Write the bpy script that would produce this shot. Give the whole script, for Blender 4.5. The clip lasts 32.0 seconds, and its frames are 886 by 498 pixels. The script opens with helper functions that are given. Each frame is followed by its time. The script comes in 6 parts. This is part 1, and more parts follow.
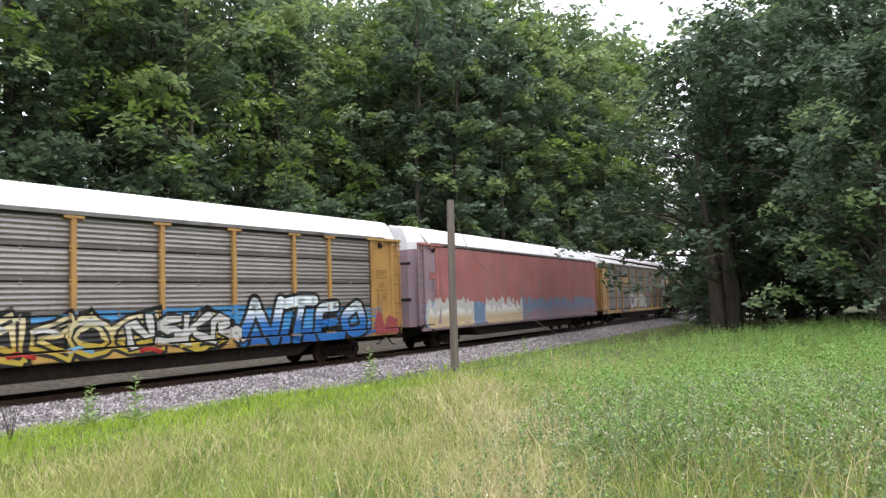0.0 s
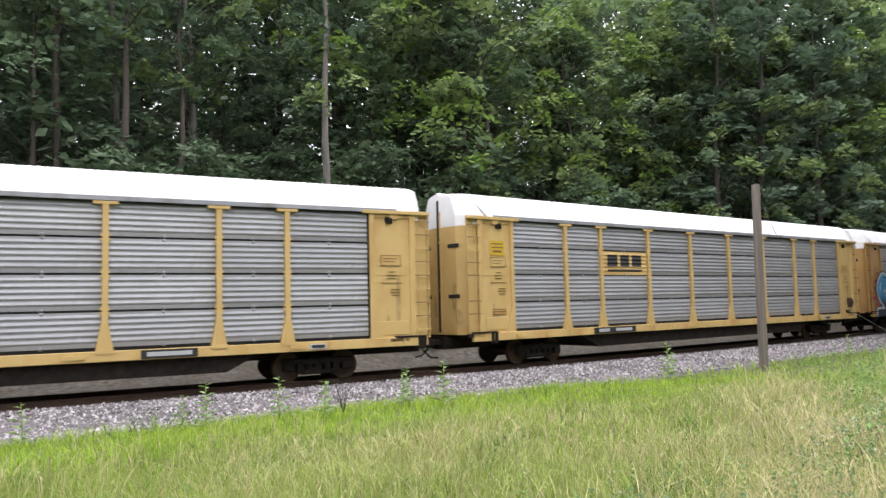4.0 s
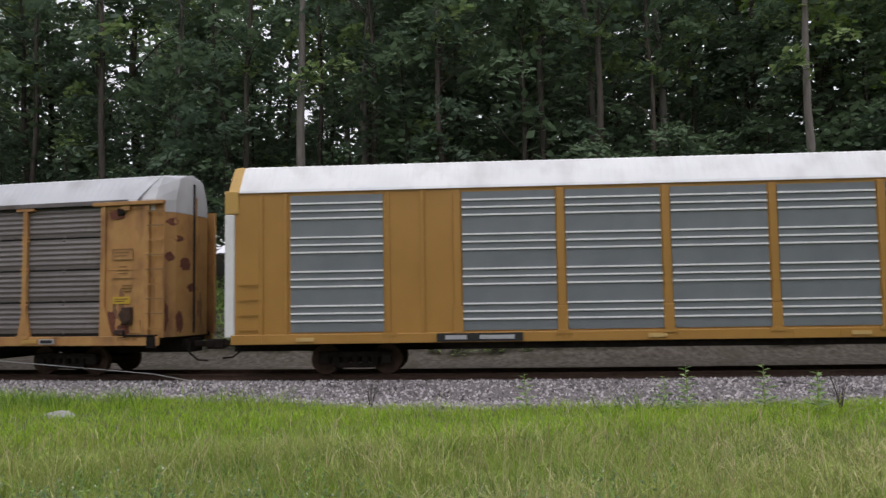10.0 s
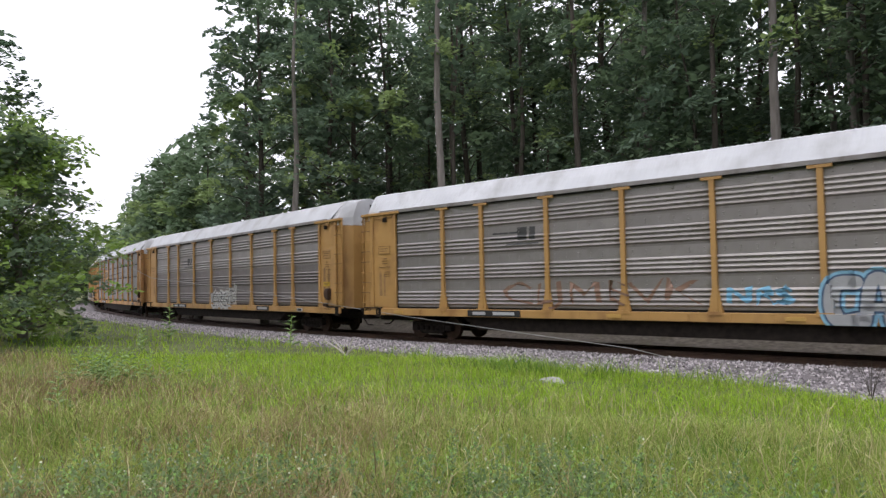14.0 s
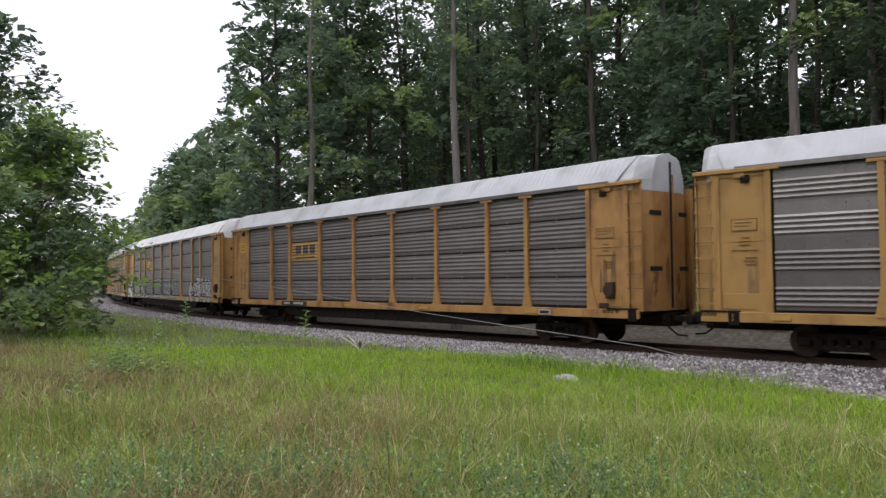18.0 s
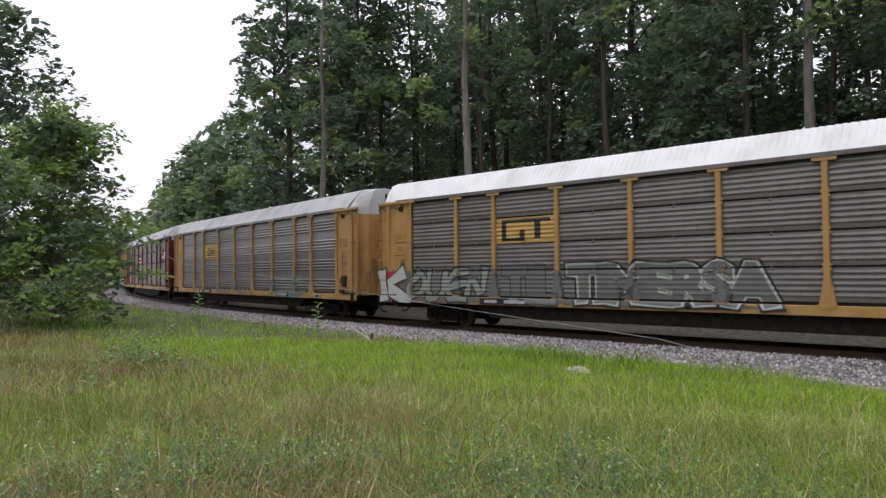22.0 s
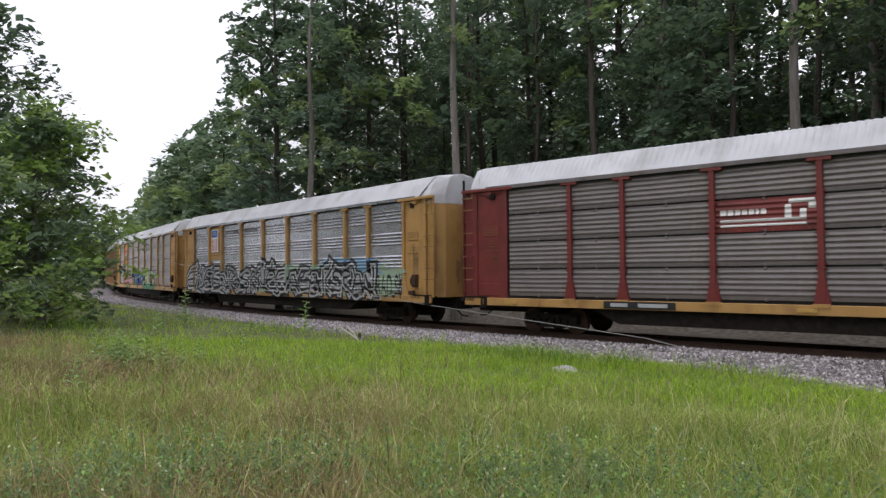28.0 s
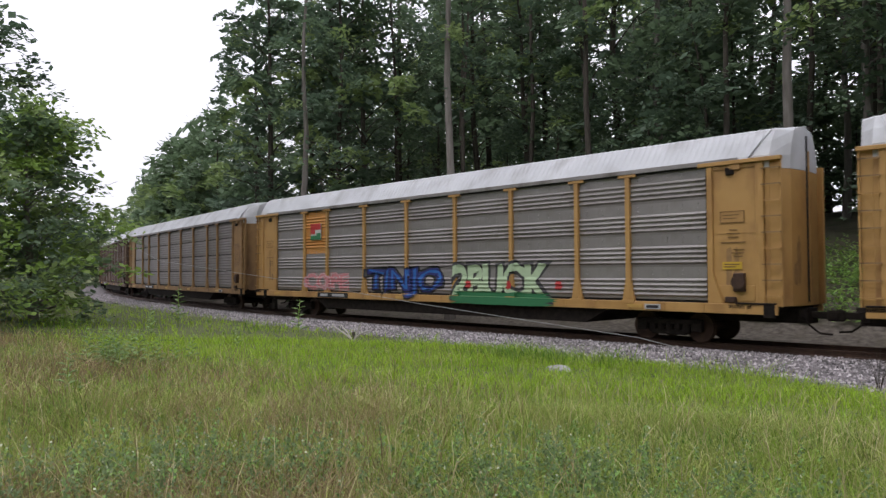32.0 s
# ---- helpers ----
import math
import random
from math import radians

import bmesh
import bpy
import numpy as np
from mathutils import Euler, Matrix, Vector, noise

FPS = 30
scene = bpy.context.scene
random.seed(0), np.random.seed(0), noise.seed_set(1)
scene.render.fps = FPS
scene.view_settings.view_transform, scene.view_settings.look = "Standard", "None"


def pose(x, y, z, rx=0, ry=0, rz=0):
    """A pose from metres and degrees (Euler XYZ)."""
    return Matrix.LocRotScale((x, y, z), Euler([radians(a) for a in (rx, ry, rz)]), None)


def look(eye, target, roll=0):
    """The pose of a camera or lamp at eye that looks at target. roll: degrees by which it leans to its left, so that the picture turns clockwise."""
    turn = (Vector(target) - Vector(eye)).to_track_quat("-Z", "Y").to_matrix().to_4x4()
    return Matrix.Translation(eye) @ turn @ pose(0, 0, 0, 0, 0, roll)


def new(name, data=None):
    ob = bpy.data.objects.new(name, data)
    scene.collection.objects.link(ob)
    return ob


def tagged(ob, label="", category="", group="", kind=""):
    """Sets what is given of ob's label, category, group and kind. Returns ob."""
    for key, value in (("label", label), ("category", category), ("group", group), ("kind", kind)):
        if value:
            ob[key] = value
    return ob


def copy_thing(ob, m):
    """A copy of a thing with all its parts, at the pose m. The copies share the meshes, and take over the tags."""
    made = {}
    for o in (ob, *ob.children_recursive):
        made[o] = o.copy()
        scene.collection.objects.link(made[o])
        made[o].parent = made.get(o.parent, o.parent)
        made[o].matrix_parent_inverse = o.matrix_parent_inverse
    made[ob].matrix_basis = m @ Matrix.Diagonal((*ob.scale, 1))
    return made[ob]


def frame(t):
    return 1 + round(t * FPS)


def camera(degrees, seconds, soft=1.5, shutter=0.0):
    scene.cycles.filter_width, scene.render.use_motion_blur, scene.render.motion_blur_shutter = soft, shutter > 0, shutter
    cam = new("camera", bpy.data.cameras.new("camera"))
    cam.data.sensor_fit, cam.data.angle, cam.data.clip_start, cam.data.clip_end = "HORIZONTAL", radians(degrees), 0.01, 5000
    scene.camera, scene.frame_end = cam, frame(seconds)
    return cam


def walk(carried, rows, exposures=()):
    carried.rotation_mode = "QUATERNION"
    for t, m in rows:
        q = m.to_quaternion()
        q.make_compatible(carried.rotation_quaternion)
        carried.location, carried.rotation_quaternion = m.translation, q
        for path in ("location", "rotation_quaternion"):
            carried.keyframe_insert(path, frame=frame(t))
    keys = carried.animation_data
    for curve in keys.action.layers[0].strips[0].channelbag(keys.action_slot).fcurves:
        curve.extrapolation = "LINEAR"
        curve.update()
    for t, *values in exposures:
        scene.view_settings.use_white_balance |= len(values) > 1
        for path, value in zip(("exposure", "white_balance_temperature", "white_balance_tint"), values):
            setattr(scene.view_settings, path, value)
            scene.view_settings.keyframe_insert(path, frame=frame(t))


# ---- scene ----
EYE = 2.074          # the lens above the rail tops, which lie at z = 0
cam = camera(61.43, 32.0, soft=1.38, shutter=0.12)
# seconds, tilt, lean, turn: the camera is held at one spot and pans
PATH = [
    (0.0, 94.33, 2.08, -55.80),
    (0.5, 94.27, 2.06, -55.70),
    (1.0, 94.05, 2.39, -55.23),
    (1.5, 93.92, 2.83, -55.75),
    (2.0, 93.90, 3.29, -54.32),
    (2.5, 94.11, 3.61, -49.42),
    (3.0, 94.47, 3.59, -44.23),
    (3.5, 94.69, 2.83, -38.77),
    (4.0, 94.41, 1.43, -33.53),
    (4.5, 94.36, 0.96, -28.25),
    (6.5, 94.41, -0.37, -5.04),
    (7.0, 94.33, -0.17, -3.82),
    (7.5, 94.19, 1.00, -2.69),
    (8.0, 94.27, 1.08, -0.64),
    (8.5, 94.50, 0.73, 1.89),
    (9.0, 94.13, 0.72, 0.34),
    (9.5, 93.88, 0.97, -0.08),
    (10.0, 93.87, 0.93, 1.87),
    (10.5, 93.71, 0.70, 10.25),
    (11.0, 93.68, 0.71, 17.51),
    (11.5, 93.67, 0.96, 23.43),
    (12.0, 93.44, 1.06, 28.31),
    (12.5, 92.91, 0.74, 31.89),
    (13.0, 92.70, 0.53, 34.62),
    (13.5, 92.73, 0.68, 36.15),
    (14.0, 92.75, 0.99, 37.00),
    (14.5, 92.79, 1.34, 37.43),
    (16.5, 92.96, 0.71, 37.13),
    (17.0, 92.72, 0.73, 37.60),
    (17.5, 92.47, 0.67, 38.13),
    (18.0, 92.46, 0.48, 38.11),
    (18.5, 92.34, 0.66, 38.23),
    (19.0, 92.04, 0.81, 38.67),
    (19.5, 92.01, 0.88, 38.98),
    (20.0, 91.96, 1.06, 39.13),
    (20.5, 91.96, 1.10, 39.14),
    (21.0, 91.92, 0.77, 38.97),
    (21.5, 91.94, 0.53, 39.05),
    (22.0, 91.86, 0.44, 39.00),
    (22.5, 91.85, 0.60, 38.88),
    (23.0, 91.83, 0.82, 38.94),
    (23.5, 91.90, 0.81, 38.99),
    (24.0, 91.94, 0.95, 39.24),
    (24.5, 91.95, 0.97, 39.32),
    (26.5, 92.26, 0.98, 38.58),
    (27.0, 92.04, 0.55, 38.32),
    (27.5, 91.90, 0.41, 38.16),
    (28.0, 91.80, 0.39, 38.07),
    (28.5, 91.70, 0.43, 38.08),
    (29.0, 91.69, 0.32, 38.09),
    (29.5, 91.84, 0.14, 37.77),
    (30.0, 91.84, 0.14, 37.55),
    (30.5, 91.79, 0.12, 37.42),
    (31.0, 91.78, 0.18, 37.32),
    (31.5, 91.70, 0.19, 37.47),
    (32.0, 91.74, 0.28, 37.61),
]
EXPOSURES = [(0.0, 0.38), (4.5, 0.43), (7.0, -0.18), (8.0, -0.25), (9.0, -0.42), (10.0, -0.6), (11.0, -0.3), (11.8, 0.25), (12.3, 0.25), (13.0, -0.1), (14.5, -0.22), (17.0, -0.4), (20.0, -0.5), (32.0, -0.48)]
walk(cam, [(t, pose(0, 0, EYE, a, b, c)) for t, a, b, c in PATH], EXPOSURES)

# ---- sky and sun: bright overcast ----
world = bpy.data.worlds.new("overcast_sky")
scene.world = world
world.use_nodes = True
wn, wl = world.node_tree.nodes, world.node_tree.links
wn.clear()
sky = wn.new("ShaderNodeTexSky")
sky.sky_type, sky.sun_disc = "NISHITA", False
sky.sun_elevation, sky.sun_rotation = radians(55), radians(200)
sky.dust_density, sky.air_density = 4.0, 1.0
cloud = wn.new("ShaderNodeMix")
cloud.data_type = "RGBA"
cloud.inputs["Factor"].default_value = 0.94
# an overcast sky is brighter overhead than at the horizon
where = wn.new("ShaderNodeTexCoord")
height = wn.new("ShaderNodeSeparateXYZ")
veil = wn.new("ShaderNodeMix")
veil.data_type = "RGBA"
veil.inputs["A"].default_value = (9.75, 9.6, 10.7, 1)
veil.inputs["B"].default_value = (14.2, 14.0, 15.4, 1)
wl.new(where.outputs["Generated"], height.inputs["Vector"])
wl.new(height.outputs["Z"], veil.inputs["Factor"])
wl.new(veil.outputs["Result"], cloud.inputs["B"])
back = wn.new("ShaderNodeBackground")
back.inputs["Strength"].default_value = 0.155
wout = wn.new("ShaderNodeOutputWorld")
wl.new(sky.outputs["Color"], cloud.inputs["A"])
wl.new(cloud.outputs["Result"], back.inputs["Color"])
wl.new(back.outputs["Background"], wout.inputs["Surface"])
sun = new("sun", bpy.data.lights.new("sun", "SUN"))
sun.data.energy, sun.data.angle, sun.data.color = 1.0, radians(25), (1.0, 0.975, 0.94)
sun.matrix_world = look((-10, -25, 50), (0, 0, 0))


# ---- materials ----
def mat(name, c1, c2, rough=0.7, metal=0.0, scale=3.0, stretch=(1, 1, 1), bump=0.0, fine=40.0, dirt=None, island=0.0,
        translucent=0.0, random=0.0):
    """Two tones by noise at two scales, with a fine bump; dirt: a third tone in streaks; island, random: spread of tone from leaf to leaf, from piece to piece."""
    m = bpy.data.materials.new(name)
    m.use_nodes = True
    n, l = m.node_tree.nodes, m.node_tree.links
    b = n["Principled BSDF"]
    b.inputs["Roughness"].default_value, b.inputs["Metallic"].default_value = rough, metal
    if translucent:
        b.inputs["Specular IOR Level"].default_value = 0.42 if name.endswith("green_leaves") and "grey" not in name else 0.22
    tc = n.new("ShaderNodeTexCoord")
    mp = n.new("ShaderNodeMapping")
    mp.inputs["Scale"].default_value = stretch
    l.new(tc.outputs["Object"], mp.inputs["Vector"])
    n1 = n.new("ShaderNodeTexNoise")
    n1.inputs["Scale"].default_value, n1.inputs["Detail"].default_value = scale, 5.0
    l.new(mp.outputs["Vector"], n1.inputs["Vector"])
    ramp = n.new("ShaderNodeValToRGB")
    ramp.color_ramp.elements[0].position, ramp.color_ramp.elements[1].position = 0.3, 0.7
    ramp.color_ramp.elements[0].color, ramp.color_ramp.elements[1].color = (*c1, 1), (*c2, 1)
    l.new(n1.outputs["Fac"], ramp.inputs["Fac"])
    col = ramp.outputs["Color"]
    n2 = n.new("ShaderNodeTexNoise")
    n2.inputs["Scale"].default_value, n2.inputs["Detail"].default_value = fine, 3.0
    l.new(tc.outputs["Object"], n2.inputs["Vector"])
    if dirt:
        n3 = n.new("ShaderNodeTexNoise")
        mp3 = n.new("ShaderNodeMapping")
        mp3.inputs["Scale"].default_value = (0.8, 0.8, 0.45)
        l.new(tc.outputs["Object"], mp3.inputs["Vector"])
        l.new(mp3.outputs["Vector"], n3.inputs["Vector"])
        n3.inputs["Scale"].default_value, n3.inputs["Detail"].default_value = 1.4, 8.0
        r3 = n.new("ShaderNodeValToRGB")
        r3.color_ramp.elements[0].position, r3.color_ramp.elements[1].position = 0.5, 0.72
        l.new(n3.outputs["Fac"], r3.inputs["Fac"])
        mx = n.new("ShaderNodeMix")
        mx.data_type = "RGBA"
        mx.inputs["B"].default_value = (*dirt, 1)
        l.new(r3.outputs["Color"], mx.inputs["Factor"])
        l.new(col, mx.inputs["A"])
        col = mx.outputs["Result"]
    if island or random:
        hs = n.new("ShaderNodeHueSaturation")
        src = n.new("ShaderNodeNewGeometry").outputs["Random Per Island"] if island else n.new("ShaderNodeObjectInfo").outputs["Random"]
        k = island or random
        mr = n.new("ShaderNodeMapRange")
        mr.inputs["To Min"].default_value, mr.inputs["To Max"].default_value = 1 - k, 1 + k
        l.new(src, mr.inputs["Value"])
        l.new(mr.outputs["Result"], hs.inputs["Value"])
        mr2 = n.new("ShaderNodeMapRange")
        mr2.inputs["To Min"].default_value, mr2.inputs["To Max"].default_value = 0.5 - 0.03 * k, 0.5 + 0.03 * k
        wn2 = n.new("ShaderNodeTexWhiteNoise")
        wn2.noise_dimensions = "1D"
        l.new(src, wn2.inputs["W"])
        l.new(wn2.outputs["Value"], mr2.inputs["Value"])
        l.new(mr2.outputs["Result"], hs.inputs["Hue"])
        l.new(col, hs.inputs["Color"])
        col = hs.outputs["Color"]
    l.new(col, b.inputs["Base Color"])
    if bump:
        bp = n.new("ShaderNodeBump")
        bp.inputs["Strength"].default_value, bp.inputs["Distance"].default_value = bump, 0.02
        l.new(n2.outputs["Fac"], bp.inputs["Height"])
        l.new(bp.outputs["Normal"], b.inputs["Normal"])
    if translucent:
        tr = n.new("ShaderNodeBsdfTranslucent")
        l.new(col, tr.inputs["Color"])
        ms = n.new("ShaderNodeMixShader")
        ms.inputs["Fac"].default_value = translucent
        l.new(b.outputs["BSDF"], ms.inputs[1])
        l.new(tr.outputs["BSDF"], ms.inputs[2])
        l.new(ms.outputs["Shader"], n["Material Output"].inputs["Surface"])
    return m


YELLOW = mat("yellow_paint", (0.395, 0.222, 0.07), (0.455, 0.268, 0.092), 0.55, scale=1.2, bump=0.05, dirt=(0.27, 0.14, 0.05))
PALE_YELLOW = mat("faded_yellow_paint", (0.49, 0.335, 0.125), (0.56, 0.395, 0.16), 0.6, scale=1.2, bump=0.05, dirt=(0.45, 0.27, 0.09))
RUST_YELLOW = mat("rusty_yellow_paint", (0.38, 0.19, 0.065), (0.46, 0.26, 0.09), 0.65, scale=2.0, bump=0.08, dirt=(0.16, 0.07, 0.035))
ORANGE_YELLOW = mat("new_yellow_paint", (0.36, 0.19, 0.045), (0.41, 0.22, 0.055), 0.45, scale=0.8, bump=0.03)
MAROON = mat("maroon_paint", (0.13, 0.018, 0.016), (0.19, 0.03, 0.026), 0.6, scale=1.5, bump=0.05, dirt=(0.09, 0.02, 0.015))
DARK_BROWN = mat("sooty_brown_paint", (0.085, 0.052, 0.036), (0.14, 0.085, 0.055), 0.75, scale=2.0, bump=0.06)
DULL_YELLOW = mat("sooty_yellow_paint", (0.22, 0.125, 0.05), (0.29, 0.17, 0.065), 0.7, scale=2.0, bump=0.06, dirt=(0.12, 0.065, 0.035))
PINK = mat("faded_red_paint", (0.33, 0.12, 0.11), (0.42, 0.17, 0.16), 0.75, scale=0.7, bump=0.05, dirt=(0.30, 0.16, 0.16))
MAUVE = mat("mauve_grey_paint", (0.25, 0.20, 0.25), (0.34, 0.22, 0.25), 0.75, scale=0.7, bump=0.05)
GALV = mat("galvanized_steel", (0.29, 0.295, 0.313), (0.36, 0.365, 0.383), 0.5, 0.28, scale=1.0, stretch=(1, 1, 0.5), bump=0.05, dirt=(0.20, 0.19, 0.18), random=0.09)
GALV_MID = mat("weathered_galvanized_steel", (0.245, 0.228, 0.222), (0.325, 0.305, 0.298), 0.42, 0.45, scale=1.0, stretch=(1, 1, 0.5), bump=0.06, dirt=(0.13, 0.112, 0.095), random=0.06)
GALV_BARE = mat("bare_galvanized_steel", (0.40, 0.41, 0.43), (0.52, 0.53, 0.55), 0.27, 0.92, scale=1.0, stretch=(1, 1, 0.5), bump=0.03, dirt=(0.3, 0.3, 0.31), random=0.06)
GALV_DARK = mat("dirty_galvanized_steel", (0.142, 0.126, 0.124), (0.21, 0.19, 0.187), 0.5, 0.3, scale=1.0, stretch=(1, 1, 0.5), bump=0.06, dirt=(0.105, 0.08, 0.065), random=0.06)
GALV_BROWN = mat("dark_brown_steel", (0.07, 0.045, 0.038), (0.12, 0.08, 0.07), 0.75, 0.1, scale=1.0, stretch=(1, 1, 0.3), bump=0.06, dirt=(0.06, 0.03, 0.025), random=0.08)
GREY_PANEL = mat("grey_green_panel", (0.155, 0.175, 0.19), (0.20, 0.22, 0.235), 0.5, 0.1, scale=0.8, bump=0.03)
WHITE_STRIP = mat("white_strip", (0.75, 0.76, 0.77), (0.82, 0.82, 0.82), 0.5)
ROOF = mat("white_roof_paint", (0.70, 0.71, 0.72), (0.80, 0.80, 0.81), 0.6, scale=0.6, bump=0.04, dirt=(0.62, 0.62, 0.62))
ROOF_OLD = mat("weathered_white_roof", (0.44, 0.45, 0.475), (0.55, 0.56, 0.585), 0.65, scale=0.6, bump=0.05, dirt=(0.38, 0.38, 0.39))
# dark steel, its colour lowered further for the deep shade under the cars
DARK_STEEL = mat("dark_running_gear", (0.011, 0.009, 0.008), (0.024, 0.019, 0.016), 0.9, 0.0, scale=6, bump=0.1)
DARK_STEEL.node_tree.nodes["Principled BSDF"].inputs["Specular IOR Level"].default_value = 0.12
RUNG_DARK = mat("dark_rung_steel", (0.16, 0.10, 0.05), (0.30, 0.19, 0.09), 0.7, 0.2, scale=6, bump=0.1)
# black that stands in for the shade inside slots, seams and gaps
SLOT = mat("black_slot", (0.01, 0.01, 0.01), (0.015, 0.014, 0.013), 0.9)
RAIL_SIDE = mat("rusty_rail", (0.045, 0.025, 0.018), (0.08, 0.045, 0.03), 0.7, 0.4, scale=5, bump=0.08)
TIE = mat("creosoted_wood", (0.035, 0.025, 0.02), (0.08, 0.06, 0.05), 0.9, scale=4, stretch=(1, 6, 1), bump=0.2, random=0.2)
STONE = mat("crushed_granite", (0.22, 0.20, 0.205), (0.42, 0.39, 0.395), 0.85, scale=9, bump=0.2, island=0.75)
BALLAST = mat("ballast_bed", (0.045, 0.038, 0.038), (0.27, 0.245, 0.25), 0.9, scale=26, bump=1.0, fine=30)
SOIL = mat("grassy_soil", (0.06, 0.075, 0.02), (0.11, 0.13, 0.035), 0.95, scale=1.5, bump=0.5, fine=20)
FOREST_FLOOR = mat("forest_floor", (0.04, 0.038, 0.022), (0.085, 0.075, 0.045), 0.95, scale=1.0, bump=0.5, fine=12, dirt=(0.05, 0.07, 0.02))
RUBBLE = mat("brown_rubble", (0.05, 0.04, 0.032), (0.15, 0.128, 0.108), 0.95, scale=5, bump=1.0, fine=14, dirt=(0.07, 0.06, 0.04))
BARK = mat("grey_bark", (0.13, 0.115, 0.10), (0.22, 0.20, 0.18), 0.9, scale=5, stretch=(1, 1, 0.15), bump=0.5, fine=18)
BARK_DARK = mat("dark_bark", (0.045, 0.038, 0.03), (0.09, 0.075, 0.06), 0.9, scale=5, stretch=(1, 1, 0.15), bump=0.5, fine=18)
POLE_WOOD = mat("weathered_pole_wood", (0.12, 0.10, 0.085), (0.23, 0.20, 0.17), 0.9, scale=6, stretch=(1, 1, 0.05), bump=0.4, fine=30)
WIRE = mat("bare_wire", (0.28, 0.28, 0.27), (0.36, 0.36, 0.35), 0.5, 0.5)
# next two greens lightened and made bluer: haze put into the leaf colour
LEAF_MID = mat("green_leaves", (0.134, 0.200, 0.112), (0.178, 0.250, 0.146), 0.55, scale=0.35, island=0.18, translucent=0.45)
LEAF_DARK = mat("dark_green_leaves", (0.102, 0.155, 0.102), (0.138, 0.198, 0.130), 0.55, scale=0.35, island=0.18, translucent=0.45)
LEAF_LIGHT = mat("light_green_leaves", (0.225, 0.31, 0.115), (0.30, 0.39, 0.165), 0.55, scale=0.35, island=0.18, translucent=0.45)
# shade under the big trees, put into the leaf colour
LEAF_SHADED = mat("shady_green_leaves", (0.05, 0.085, 0.044), (0.075, 0.12, 0.062), 0.55, scale=0.35, island=0.18, translucent=0.4)
LEAF_FRESH = mat("fresh_green_leaves", (0.21, 0.33, 0.07), (0.29, 0.41, 0.105), 0.55, scale=0.35, island=0.18, translucent=0.45)
LEAF_GREY = mat("grey_green_leaves", (0.16, 0.24, 0.1), (0.25, 0.33, 0.16), 0.55, scale=0.35, island=0.18, translucent=0.45)
GRASS_LIME = mat("fresh_grass", (0.29, 0.47, 0.035), (0.39, 0.56, 0.06), 0.6, scale=0.6, island=0.3, translucent=0.45)
GRASS_GREEN = mat("green_grass", (0.23, 0.35, 0.05), (0.30, 0.43, 0.075), 0.6, scale=0.6, island=0.3, translucent=0.3)
GRASS_OLIVE = mat("olive_grass", (0.31, 0.35, 0.10), (0.40, 0.43, 0.14), 0.65, scale=0.6, island=0.3, translucent=0.25)
GRASS_DARK = mat("dark_tufted_grass", (0.10, 0.20, 0.03), (0.15, 0.27, 0.045), 0.6, scale=0.6, island=0.3, translucent=0.3)
GRASS_STRAW = mat("dry_straw", (0.48, 0.42, 0.22), (0.60, 0.53, 0.31), 0.7, scale=0.8, island=0.25, translucent=0.15)
GRASS_RED = mat("reddish_seed_grass", (0.25, 0.185, 0.095), (0.36, 0.27, 0.15), 0.7, scale=0.8, island=0.25, translucent=0.15)
FLOWER = mat("white_flower_heads", (0.42, 0.46, 0.30), (0.58, 0.60, 0.44), 0.7, island=0.15)
PLAIN = {}


def seam_dirt(m, colour):
    """Brown road dirt that has gathered in an uneven band along the foot of each side panel."""
    n, l = m.node_tree.nodes, m.node_tree.links
    b = n["Principled BSDF"]
    src = b.inputs["Base Color"].links[0].from_socket
    tc = n.new("ShaderNodeTexCoord")
    sep = n.new("ShaderNodeSeparateXYZ")
    no = n.new("ShaderNodeTexNoise")
    no.inputs["Scale"].default_value, no.inputs["Detail"].default_value = 2.2, 6.0
    add = n.new("ShaderNodeMath")
    add.operation = "MULTIPLY_ADD"
    add.inputs[1].default_value = 0.45
    mr = n.new("ShaderNodeMapRange")
    mr.inputs["From Min"].default_value, mr.inputs["From Max"].default_value = 0.32, 0.52
    mr.inputs["To Min"].default_value, mr.inputs["To Max"].default_value = 0.4, 0.0
    mx = n.new("ShaderNodeMix")
    mx.data_type = "RGBA"
    mx.inputs["B"].default_value = (*colour, 1)
    l.new(tc.outputs["Object"], sep.inputs["Vector"])
    l.new(tc.outputs["Object"], no.inputs["Vector"])
    l.new(no.outputs["Fac"], add.inputs[0])
    l.new(sep.outputs["Z"], add.inputs[2])
    l.new(add.outputs["Value"], mr.inputs["Value"])
    l.new(mr.outputs["Result"], mx.inputs["Factor"])
    l.new(src, mx.inputs["A"])
    l.new(mx.outputs["Result"], b.inputs["Base Color"])


seam_dirt(GALV, (0.19, 0.175, 0.17))
seam_dirt(GALV_MID, (0.135, 0.112, 0.102))
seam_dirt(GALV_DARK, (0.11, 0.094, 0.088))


def paint(key, c):
    """A plain spray or sign paint."""
    if key not in PLAIN:
        PLAIN[key] = mat(key + "_paint", tuple(v * 0.9 for v in c), c, 0.6, scale=4, bump=0.03)
    return PLAIN[key]


